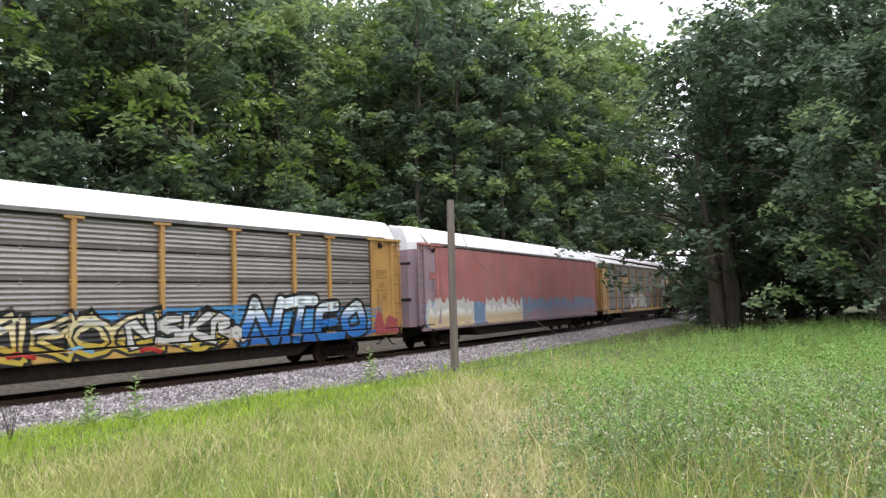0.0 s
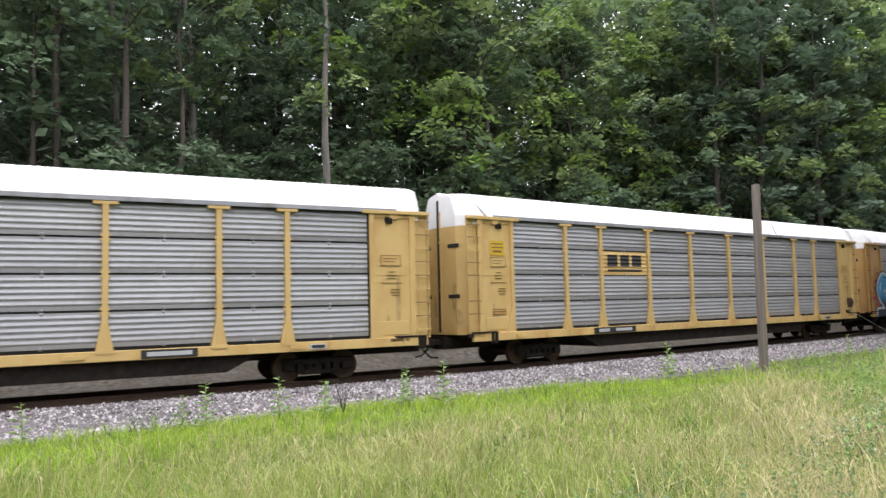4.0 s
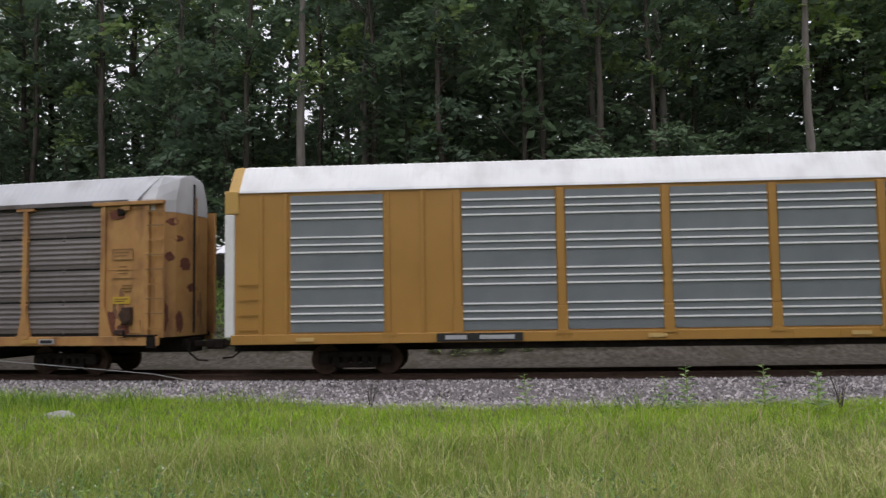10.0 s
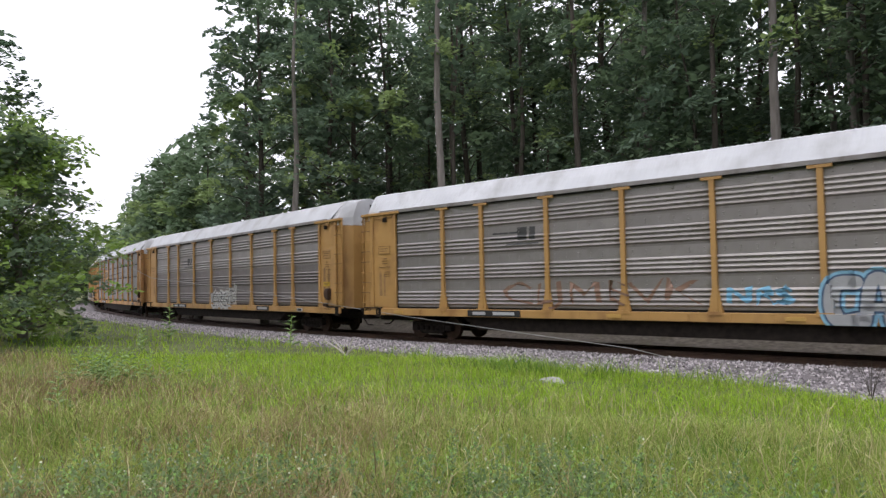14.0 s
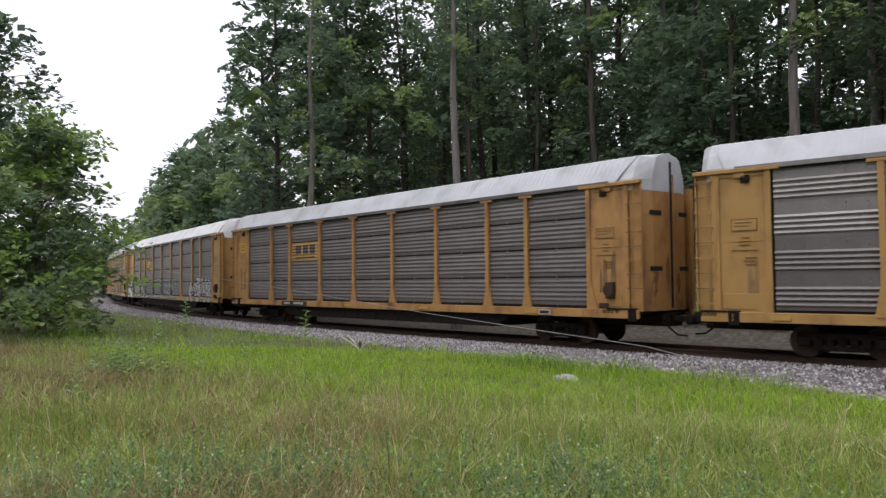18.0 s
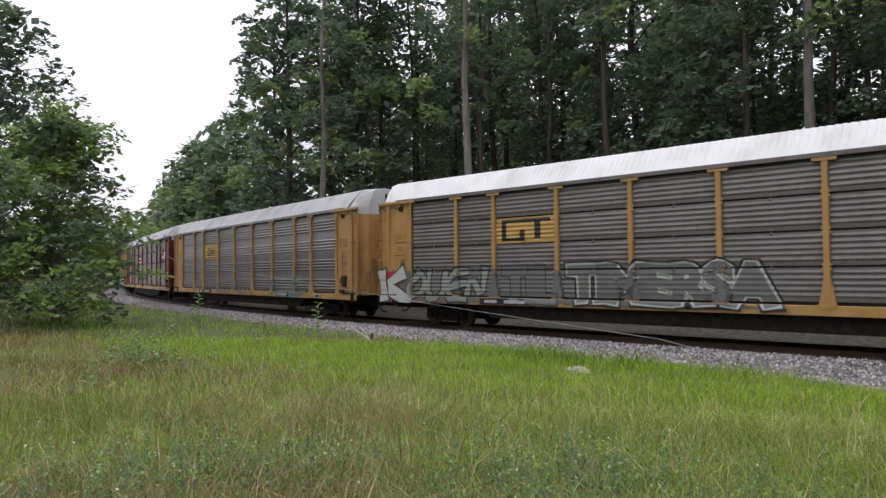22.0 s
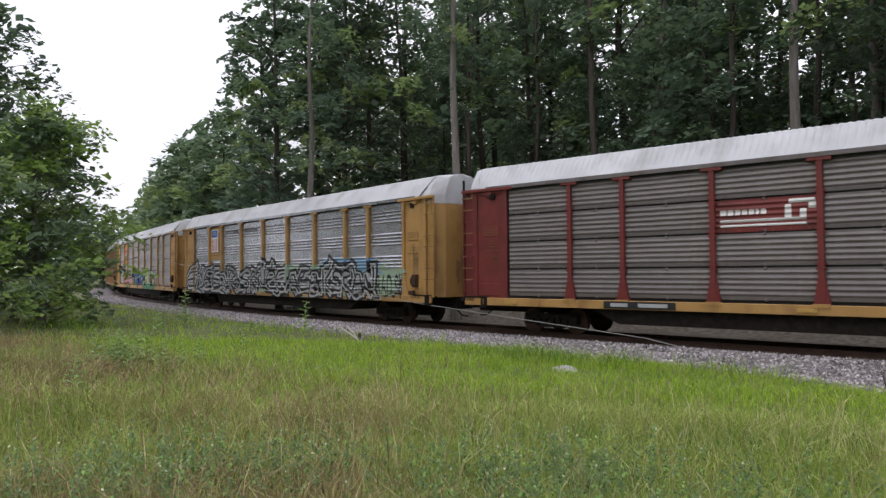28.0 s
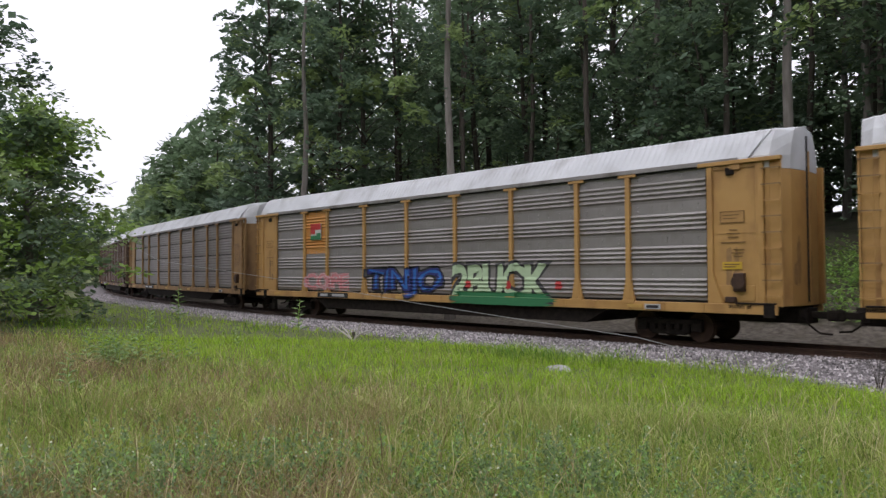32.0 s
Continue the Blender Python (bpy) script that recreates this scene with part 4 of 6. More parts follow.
def mirrored(me, sx):
    if sx > 0:
        me.transform(Matrix.Diagonal((-1, 1, 1, 1)))
        me.flip_normals()
        me.transform(Matrix.Diagonal((-1, 1, 1, 1)))
        me.flip_normals()
        return me
    me.transform(Matrix.Diagonal((-1, 1, 1, 1)))
    me.flip_normals()
    return me


def striped_panel(car, x, w, h):
    """A flat grey side panel with four groups of three pale strips."""
    p = part("panel", shared(("flat", round(w, 2)), lambda: boxes("panel", (-w / 2, w / 2, 0.0, 0.03, 0, h))), car, pose(x, -1.50, 1.22), material=GREY_PANEL)
    for g in range(4):
        for j in range(3):
            z = (g + 0.3) * h / 4 + j * 0.21
            part("strip", shared(("strip", round(w, 2)), lambda: boxes("strip", (-w / 2, w / 2, -0.035, 0.0, 0, 0.045))), p, pose(0, 0, z), material=WHITE_STRIP)


def newer_autorack(k):
    car = tagged(new("autorack_car"), "newer yellow autorack car with grey striped side panels and white roof", "railway car", "train of autorack cars")
    MOVERS.append((k, car))
    running_gear(car, DARK_STEEL, 0.72)
    Y = ORANGE_YELLOW
    for sy in (-1, 1):
        part("side_sill", shared("sill", sill_mesh), car, pose(0, sy * 1.5, 0.9, 0, 0, 0 if sy < 0 else 180), material=Y)
    part("far_wall", shared("far", lambda: None), car, material=Y)
    part("side_wall", boxes("side_wall", (-HALF + 0.05, HALF - 0.05, -1.48, -1.40, 1.17, 5.22)), car, material=Y)
    bays = [(-11.9, -9.02)] + [(-7.1 + 2.84 * i, -7.1 + 2.84 * (i + 1)) for i in range(5)] + [(9.02, 11.9)]
    for a, b in bays:
        w = b - a - 0.28
        striped_panel(car, (a + b) / 2, w, 3.82)
    rib = boxes("rib", (-0.05, 0.05, -0.05, 0.0, 0, 3.92), bevel=0.01)
    for x in (-12.6, -11.9, -9.02, -8.06, -7.1, -4.26, -1.42, 1.42, 4.26, 7.1, 8.06, 9.02, 11.9, 12.6):
        part("rib", rib, car, pose(x, -1.48, 1.17), material=Y)
    for x in (-7.1, -4.26, -1.42, 1.42, 4.26, 7.1):
        part("post", shared("slim_post", lambda: boxes("post", (-0.1, 0.1, -0.05, 0.0, 0.7, 3.92), (-0.14, 0.14, -0.06, 0.0, 0.0, 0.7), bevel=0.01)), car, pose(x, -1.5, 1.17), material=Y)
    part("roof", shared("roof_new", lambda: roof_mesh(13.22, 0.0)), car, pose(0, 0, 0.12), material=ROOF)
    for sx in (-1, 1):
        turn = 0 if sx > 0 else 180
        part("end_door", shared("end_low", lambda: None), car, pose(sx * (HALF - 0.2), 0, 0, 0, 0, turn), material=DULLWHITE)
        part("end_door_top", shared("end_top", lambda: None), car, pose(sx * (HALF - 0.2), 0, 0.1, 0, 0, turn), material=SIGN_YELLOW)
        part("corner_post", boxes("corner_post", (-0.14, 0.14, -1.54, -1.36, 1.1, 4.55), bevel=0.03), car, pose(sx * 13.5, 0, 0), material=WHITE, label="white corner post")
        part("corner_cap", boxes("corner_cap", (-0.2, 0.2, -1.54, -1.36, 4.55, 5.22), bevel=0.03), car, pose(sx * 13.44, 0, 0), material=SIGN_YELLOW)
        part("roof_end", shared("roof_end", lambda: roof_mesh(0.15, 0.0)), car, pose(sx * 13.37, 0, 0.12), material=SIGN_YELLOW, label="yellow end of the roof")
        for i in range(4):
            part("rung", shared("rung", lambda: boxes("rung", (-0.26, 0.26, -0.06, -0.03, 0, 0.03))), car, pose(sx * 12.98, -1.48, 1.3 + 0.42 * i), material=Y)
    part("far_corner", shared("far_corner", lambda: None), car, pose(13.25, 0, 0), material=Y)
    return car


# ---- the train, first car first ----
LABEL_OLD = "weathered autorack car with yellow posts, corrugated grey panels and white roof"
cars = {}
TRIMS = {-1: DULL_YELLOW, 0: RUST_YELLOW, 17: DULL_YELLOW, 19: DARK_BROWN, 20: DARK_BROWN, 2: PINK, 4: PALE_YELLOW, 5: PALE_YELLOW, 8: RUST_YELLOW, 11: RUST_YELLOW, 14: MAROON, 18: DARK_BROWN}
cars[-1] = autorack(-1, DULL_YELLOW, GALV_BROWN, ROOF_OLD, LABEL_OLD)
cars[0] = autorack(0, RUST_YELLOW, GALV_DARK, ROOF_OLD, LABEL_OLD)
cars[1] = autorack(1, YELLOW, GALV_DARK, ROOF, LABEL_OLD)
cars[2] = autorack(2, PINK, GALV_DARK, ROOF, "autorack car with plain faded red sides and sprayed letters", sill=MAUVE, solid=True)
cars[3] = autorack(3, YELLOW, GALV_MID, ROOF, "autorack car with large blue and white graffiti on its panels")
cars[4] = autorack(4, PALE_YELLOW, GALV, ROOF, "autorack car with pale yellow posts and a yellow name plate")
cars[5] = autorack(5, PALE_YELLOW, GALV, ROOF, "clean autorack car with pale yellow posts and grey panels")
cars[6] = autorack(6, YELLOW, GALV, ROOF, "autorack car with a red name plate and teal and red graffiti")
cars[7] = newer_autorack(7)
cars[8] = autorack(8, RUST_YELLOW, GALV_DARK, ROOF_OLD, "dirty autorack car with rusty yellow ends and pale blue graffiti")
cars[9] = autorack(9, YELLOW, GALV_MID, ROOF_OLD, "dirty autorack car with yellow posts and light blue graffiti")
cars[10] = autorack(10, YELLOW, GALV_MID, ROOF_OLD, "dirty autorack car with flared yellow posts and white graffiti")
cars[11] = autorack(11, RUST_YELLOW, GALV_DARK, ROOF_OLD, "grimy autorack car with a yellow name plate and patched roof")
cars[12] = autorack(12, YELLOW, GALV_DARK, ROOF, "autorack car with a yellow name plate and white block graffiti")
cars[13] = autorack(13, YELLOW, GALV_MID, ROOF_OLD, "dirty autorack car with a small yellow name plate")
cars[14] = autorack(14, MAROON, GALV_DARK, ROOF_OLD, "autorack car with maroon ends and posts and maroon name plates", sill=YELLOW)
cars[15] = autorack(15, YELLOW, GALV_BARE, ROOF_OLD, "autorack car with a yellow shield plate and a band of graffiti")
cars[16] = autorack(16, YELLOW, GALV_MID, ROOF_OLD, "autorack car with an orange sign and pink, blue and green graffiti")
cars[17] = autorack(17, DULL_YELLOW, GALV_DARK, ROOF_OLD, LABEL_OLD)
cars[18] = autorack(18, DARK_BROWN, GALV_BROWN, ROOF_OLD, "dark brown autorack car")
cars[19] = autorack(19, DARK_BROWN, GALV_BROWN, ROOF_OLD, "dark brown autorack car")
cars[20] = autorack(20, DARK_BROWN, GALV_BROWN, ROOF_OLD, "dark brown autorack car")

# ---- signs and graffiti on the sides ----
def two_tone(key, low, high, z0, z1):
    """Spray paint fading from one colour at the foot of the letters into another at the top."""
    m = mat(key + "_fade", low, high, 0.6, scale=0.01)
    n, l = m.node_tree.nodes, m.node_tree.links
    ramp = [q for q in n if q.type == "VALTORGB"][0]
    sep = n.new("ShaderNodeSeparateXYZ")
    mr = n.new("ShaderNodeMapRange")
    mr.inputs["From Min"].default_value, mr.inputs["From Max"].default_value = z0, z1
    l.new([q for q in n if q.type == "TEX_COORD"][0].outputs["Object"], sep.inputs["Vector"])
    l.new(sep.outputs["Z"], mr.inputs["Value"])
    l.new(mr.outputs["Result"], ramp.inputs["Fac"])
    return m


BLUE_FADE = two_tone("blue", (0.008, 0.018, 0.04), (0.04, 0.27, 0.52), 1.2, 2.6)
WHITE_FADE = two_tone("white_to_blue", (0.02, 0.14, 0.42), (0.66, 0.74, 0.80), 1.3, 2.5)
YELLOW_FADE = two_tone("white_to_yellow", (0.46, 0.34, 0.05), (0.56, 0.50, 0.30), 1.0, 2.1)
CREAM_FADE = two_tone("white_to_cream", (0.50, 0.40, 0.26), (0.66, 0.66, 0.64), 1.2, 2.0)
NOTE, BRIGHT = paint("stencil", (0.16, 0.09, 0.03)), paint("notice_yellow", (0.55, 0.36, 0.03))
LOGO_ROW = (3.125, 4.03)


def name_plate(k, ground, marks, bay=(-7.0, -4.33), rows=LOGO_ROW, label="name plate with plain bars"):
    """A painted field on the side panels; marks: plain shapes (x0, x1, z0, z1, paint), in shares of the field."""
    p = painted(cars[k], "name_plate", bay[0], bay[1], rows[0], rows[1], ground, label=label)
    w, h = bay[1] - bay[0], rows[1] - rows[0]
    for a, b, c, d, m in marks:
        painted(cars[k], "mark", bay[0] + a * w, bay[0] + b * w, rows[0] + c * h, rows[0] + d * h, m, p, 0.005)
    return p


name_plate(4, PALE_YELLOW, [(0.12, 0.34, 0.36, 0.86, BLACK), (0.40, 0.60, 0.36, 0.86, BLACK), (0.66, 0.88, 0.36, 0.86, BLACK), (0.12, 0.88, 0.14, 0.24, BLACK)])
name_plate(11, YELLOW, [(0.16, 0.36, 0.36, 0.84, CHARCOAL), (0.42, 0.60, 0.36, 0.84, CHARCOAL), (0.66, 0.84, 0.36, 0.84, CHARCOAL), (0.16, 0.84, 0.14, 0.22, CHARCOAL)])
BLOCK_MARKS = [(0.10, 0.92, 0.80, 0.93, BLACK), (0.10, 0.18, 0.14, 0.80, BLACK), (0.10, 0.50, 0.08, 0.20, BLACK), (0.41, 0.50, 0.20, 0.50, BLACK), (0.66, 0.76, 0.14, 0.80, BLACK)]
name_plate(3, SIGN_YELLOW, BLOCK_MARKS)
name_plate(12, SIGN_YELLOW, BLOCK_MARKS)
name_plate(13, SIGN_YELLOW, [(0.26, 0.46, 0.68, 0.78, BLACK), (0.26, 0.31, 0.3, 0.68, BLACK), (0.26, 0.46, 0.22, 0.32, BLACK), (0.41, 0.46, 0.32, 0.68, BLACK), (0.52, 0.57, 0.22, 0.78, BLACK), (0.60, 0.66, 0.3, 0.7, BLACK), (0.70, 0.75, 0.22, 0.78, BLACK)])
name_plate(6, RED, [(0.16, 0.82, 0.56, 0.76, WHITE), (0.16, 0.62, 0.26, 0.46, WHITE)], label="red plate with white bars")
name_plate(14, MAROON, [(0.05, 0.115, 0.52, 0.68, WHITE), (0.13, 0.19, 0.52, 0.68, WHITE), (0.205, 0.26, 0.52, 0.68, WHITE), (0.275, 0.33, 0.52, 0.68, WHITE), (0.345, 0.40, 0.52, 0.68, WHITE), (0.415, 0.45, 0.52, 0.68, WHITE), (0.465, 0.52, 0.52, 0.68, WHITE), (0.05, 0.90, 0.30, 0.38, WHITE), (0.05, 0.90, 0.16, 0.23, WHITE), (0.70, 0.76, 0.30, 0.76, WHITE), (0.74, 0.98, 0.80, 0.92, WHITE), (0.92, 0.99, 0.62, 0.84, WHITE), (0.84, 0.90, 0.30, 0.62, WHITE)], bay=(-4.17, -1.5), label="maroon plate with white bars")
name_plate(14, MAROON, [(0.16, 0.5, 0.50, 0.56, WHITE), (0.16, 0.70, 0.34, 0.42, WHITE), (0.58, 0.66, 0.3, 0.8, WHITE), (0.60, 0.82, 0.76, 0.9, WHITE), (0.76, 0.84, 0.3, 0.8, WHITE), (0.72, 0.86, 0.16, 0.3, WHITE)], bay=(9.05, 11.5), label="maroon plate with white bars")
# shield on a yellow plate
name_plate(15, YELLOW, [], bay=(-8.91, -7.16), rows=(2.95, 4.96), label="yellow plate with a striped shield")
plate(cars[15], "shield", -8.5, -7.55, 3.4, 4.75, WHITE, [(0.04, 0.96, 0.66, 0.98, BLUE), (0.14, 0.86, 0.76, 0.82, SILVER), (0.2, 0.8, 0.86, 0.91, SILVER), (0.08, 0.18, 0.06, 0.6, RED), (0.30, 0.40, 0.03, 0.6, RED), (0.52, 0.62, 0.03, 0.6, RED), (0.74, 0.84, 0.06, 0.6, RED)], y=-1.51)
for w, a, b in (("BUILDING", -6.55, -4.45), ("AMERICA", -4.1, -2.1)):
    graffiti(cars[15], w, a, b, 4.40, 4.63, [(0.01, -0.042, CHARCOAL)], label="dark lettering on the panels", wild=0.0)
name_plate(16, paint("sign_orange", (0.50, 0.23, 0.055)), [], bay=(-8.91, -7.16), rows=(2.95, 4.96), label="orange yellow plate with a red and green emblem")
plate(cars[16], "emblem", -8.4, -7.55, 3.6, 4.35, DULLWHITE, [(0.0, 0.45, 0.35, 1.0, RED), (0.45, 1.0, 0.62, 1.0, RED), (0.0, 1.0, 0.0, 0.26, GREEN), (0.6, 1.0, 0.26, 0.4, GREEN)], y=-1.51)
for k, c in ((5, CHARCOAL), (9, CHARCOAL), (10, CHARCOAL)):
    for a, b, z0, z1 in ((-6.6, -5.2, 3.80, 3.86), (-6.7, -5.2, 3.62, 3.68), (-5.5, -5.1, 3.56, 4.0), (-5.0, -4.75, 3.56, 4.0), (-6.0, -4.6, 3.40, 3.46)):
        painted(cars[k], "mark", a, b, z0, z1, c)
plate(cars[7], "name_bar", 4.66, 6.72, 4.0, 4.14, paint("orange_red", (0.65, 0.07, 0.02)), y=-1.55)
plate(cars[7], "name_bar", 4.66, 6.4, 3.84, 3.91, BLACK, y=-1.55)
badge = part("emblem", tubes("emblem", [([(0, 0, 0), (0, -0.02, 0), (0, -0.021, 0)], [0.30, 0.30, 0.0])], paint("emblem_red", (0.33, 0.10, 0.07)), 20), cars[8], pose(-12.35, -1.455, 4.0))
part("mark", boxes("mark", (-0.5, 0.5, -0.034, -0.022, -0.1, 0.1)), badge, pose(0, 0, 0, 0, -14, 0), material=CHARCOAL)
painted(cars[1], "mark", -6.3, -4.6, 3.2, 4.0, YELLOW)

# number boards and small notices
for k in cars:
    if k != 2 and k > 0:
        number_board(cars[k], -7.7, -5.35)
    if k in (5, 10, 13, 14, 8):
        number_board(cars[k], 5.1, 6.5, (0.1, 0.5, 0.5, 0.9))
    plate(cars[k], "notice", 9.6, 10.1, 0.95, 1.1, SILVER, [(0.1, 0.9, 0.2, 0.8, BLACK)], y=-1.585)
    for sx in (-1, 1):
        if k != 7:
            cx = sx * 12.25
            plate(cars[k], "notice", cx - 0.34, cx + 0.34, 3.36, 3.68, TRIMS.get(k, YELLOW), [(0.0, 1.0, 0.0, 0.05, NOTE), (0.0, 1.0, 0.95, 1.0, NOTE), (0.0, 0.025, 0, 1, NOTE), (0.975, 1.0, 0, 1, NOTE), (0.12, 0.8, 0.62, 0.7, NOTE), (0.12, 0.7, 0.34, 0.42, NOTE)], y=-1.462, thick=0.0)
            for j, (a, b, z) in enumerate(((-0.1, 0.14, 3.16), (-0.16, 0.2, 3.06), (-0.14, 0.16, 2.96), (-0.34, 0.36, 2.82), (0.0, 0.32, 2.62), (-0.04, 0.3, 2.53), (0.02, 0.28, 2.44))):
                plate(cars[k], "notice", cx + a, cx + b, z, z + 0.022, NOTE, y=-1.462, thick=0.0)
            if sx > 0 and k in (8, 10, 12, 14, 16):
                plate(cars[k], "notice", cx - 0.3, cx + 0.25, 2.1, 2.3, BRIGHT, [(0.1, 0.9, 0.6, 0.75, NOTE), (0.1, 0.7, 0.25, 0.4, NOTE)], y=-1.462, thick=0.0)
            if sx < 0 and k in (4, 11, 13):
                plate(cars[k], "notice", cx - 0.34, cx + 0.3, 3.75, 4.25, BRIGHT, [(0.1, 0.9, 0.74, 0.82, NOTE), (0.1, 0.9, 0.5, 0.58, NOTE), (0.2, 0.8, 0.2, 0.34, NOTE)], y=-1.462, thick=0.0, label="bright yellow notice plate")
                plate(cars[k], "notice", cx - 0.26, cx + 0.3, 1.75, 1.95, NOTE, [(0.05, 0.95, 0.15, 0.4, YELLOW), (0.05, 0.95, 0.6, 0.85, YELLOW)], y=-1.462, thick=0.0)
        else:
            for z in (4.5, 3.5, 3.4, 2.95, 2.85):
                plate(cars[k], "notice", sx * 12.2 - 0.3, sx * 12.2 + 0.3, z, z + 0.05, NOTE, y=-1.462, thick=0.0)
            plate(cars[k], "notice", 11.95, 12.45, 2.05, 2.2, SIGN_YELLOW, y=-1.462, thick=0.0)
    for x in (-11.6, -2.0, 3.3, 9.0):
        if k not in (2, 3, 12):
            plate(cars[k], "reflector", x, x + 0.5, 0.98, 1.08, SIGN_YELLOW if k > 7 else PALE_YELLOW, y=-1.585)

# big blue letters
c3 = cars[3]
patch(c3, -12.9, -4.5, 1.3, 3.1, paint("spray_red", (0.36, 0.05, 0.045)), 4, y=-1.530, n=60)
S_I_H = [
    [([(-10.75, 2.72), (-11.5, 2.9), (-12.1, 2.4), (-11.5, 1.85), (-10.95, 1.4), (-11.3, 0.92), (-12.4, 0.9)], 0.78)],
    [([(-9.68, 2.66), (-9.58, 2.68)], 0.8), ([(-9.75, 2.0), (-9.9, 1.4), (-10.1, 0.9)], 0.62)],
    [([(-8.45, 2.82), (-8.7, 1.8), (-9.0, 0.85)], 0.62), ([(-7.35, 2.4), (-7.5, 1.6), (-7.8, 0.85)], 0.55), ([(-8.8, 1.6), (-7.6, 1.62)], 0.5)],
    [([(-6.55, 2.82), (-6.75, 1.8), (-7.0, 0.85)], 0.55), ([(-5.25, 2.8), (-5.5, 1.8), (-5.95, 0.85)], 0.66), ([(-6.9, 1.55), (-5.7, 1.6)], 0.5)],
]
bubble(c3, S_I_H, [(0.46, 0.0, BLACK), (0.30, 0.003, DULLWHITE), (0.05, 0.006, BLUE_FADE)], "large blue sprayed letters outlined in white and black")
for x, z in ((-12.0, 2.75), (-8.3, 2.5), (-6.4, 2.4), (-9.5, 1.7), (-5.2, 2.5)):
    bubble(c3, [[([(x, z), (x - 0.16, z - 0.35)], 0.09)]], [(0.0, 0.012, WHITE)], "white highlight")
patch(c3, -4.6, 11.9, 1.25, 2.3, paint("spray_blue", (0.05, 0.24, 0.50)), 9, y=-1.528, n=80)
patch(c3, -4.6, 4.4, 0.9, 1.35, SIGN_YELLOW, 10, y=-1.585, n=60)
patch(c3, 4.2, 11.8, 0.9, 1.45, BLUE, 14, y=-1.585, n=60)
drips(c3, -4.4, 4.0, 1.0, 2.05, BLACK, 15, 0.003)
wildstyle(c3, -4.4, 4.0, 0.98, 2.1, 6, [(0.54, 0.055, BLACK), (0.32, 0.063, YELLOW_FADE), (0.08, 0.071, BLACK)], 3, "yellow and white sprayed letters outlined in black", 1)
wildstyle(c3, 0.2, 4.3, 1.15, 2.1, 4, [(0.40, 0.079, BLACK), (0.22, 0.087, DULLWHITE)], 31, tails=1)
for x, z, m in ((-3.6, 1.9, DULLWHITE), (-2.2, 1.75, DULLWHITE), (-0.9, 1.95, DULLWHITE), (-2.9, 1.15, RED), (0.9, 1.05, RED), (-1.3, 1.2, SKYBLUE), (2.3, 1.1, YELLOW_FADE)):
    bubble(c3, [[([(x - 0.3, z), (x, z + 0.05), (x + 0.35, z - 0.06)], 0.13)]], [(0.0, 0.018, m)])
bubble(c3, [[([(4.5, 1.1), (5.0, 2.0), (5.15, 2.42)], 0.34), ([(5.15, 2.42), (5.9, 1.05)], 0.34), ([(5.95, 1.05), (6.2, 1.8), (6.4, 2.45)], 0.34)],
            [([(6.5, 2.32), (7.3, 2.45), (8.15, 2.45)], 0.34), ([(7.45, 2.4), (7.2, 1.6), (7.0, 1.0)], 0.36)],
            [([(9.35, 2.2), (8.5, 2.1), (8.35, 1.5), (8.4, 1.05), (9.5, 1.05)], 0.34), ([(8.45, 1.55), (9.3, 1.6)], 0.26)],
            [([(10.6, 2.2), (9.85, 1.75), (10.1, 1.15), (10.95, 1.35), (10.75, 2.15)], 0.36)]],
       [(0.30, 0.0, BLACK), (0.03, 0.003, WHITE_FADE)], "blue and white sprayed letters edged in black", 0.013)
drips(c3, 11.62, 13.2, 0.95, 2.0, paint("rose_red", (0.30, 0.06, 0.07)), 12, 0.006, 0.45)

ASHEN = paint("ashen_brown", (0.24, 0.2, 0.17))
# the red car: mauve foot, white and cream letters
c2 = cars[2]
patch(c2, -12.5, 13.0, 1.0, 2.0, MAUVE, 21, y=-1.530, n=90)
patch(c2, -13.2, -11.8, 1.0, 2.3, paint("dusty_blue", (0.20, 0.34, 0.50)), 25, y=-1.545)
patch(c2, -8.6, -6.9, 1.2, 2.2, paint("dusty_blue", (0.20, 0.34, 0.50)), 26, y=-1.545)
patch(c2, 0.2, 6.5, 1.1, 1.9, paint("slate_blue", (0.18, 0.23, 0.33)), 27, y=-1.54, n=50)
for x0, x1, sd in ((-13.1, -8.1, 1), (-6.75, -1.5, 2)):
    drips(c2, x0, x1, 1.1, 2.5, DULLWHITE, sd, 0.004, 0.35, "cream and white sprayed block letters")
    drips(c2, x0 + 0.15, x1 - 0.15, 0.98, 2.1, CREAM_FADE, sd + 5, 0.007, 0.4)
drips(c2, -8.1, -6.75, 0.98, 2.3, paint("faded_blue", (0.16, 0.24, 0.36)), 3, 0.003)
for ob in c2.children:
    if ob.name.split(".")[0] in ("side_door", "ladder", "end_door") and ob.matrix_basis.translation.x < 0:
        ob.material_slots[0].material = MAUVE
drips(c2, -1.5, 12.6, 0.98, 2.5, paint("slate_blue", (0.18, 0.23, 0.33)), 4, 0.003, 0.4)
drips(c2, -1.3, 12.4, 0.98, 1.9, MAUVE, 6, 0.005, 0.5)
graffiti(cars[1], "DNR", -4.4, 2.0, 1.15, 2.5, [(0.06, 0.0, DULLWHITE)], label="white sprayed letters", seed=4)

# teal and red pieces
c6 = cars[6]
patch(c6, -11.4, -5.6, 0.95, 1.7, paint("dusty_teal", (0.12, 0.17, 0.17)), 29, y=-1.53, n=40)
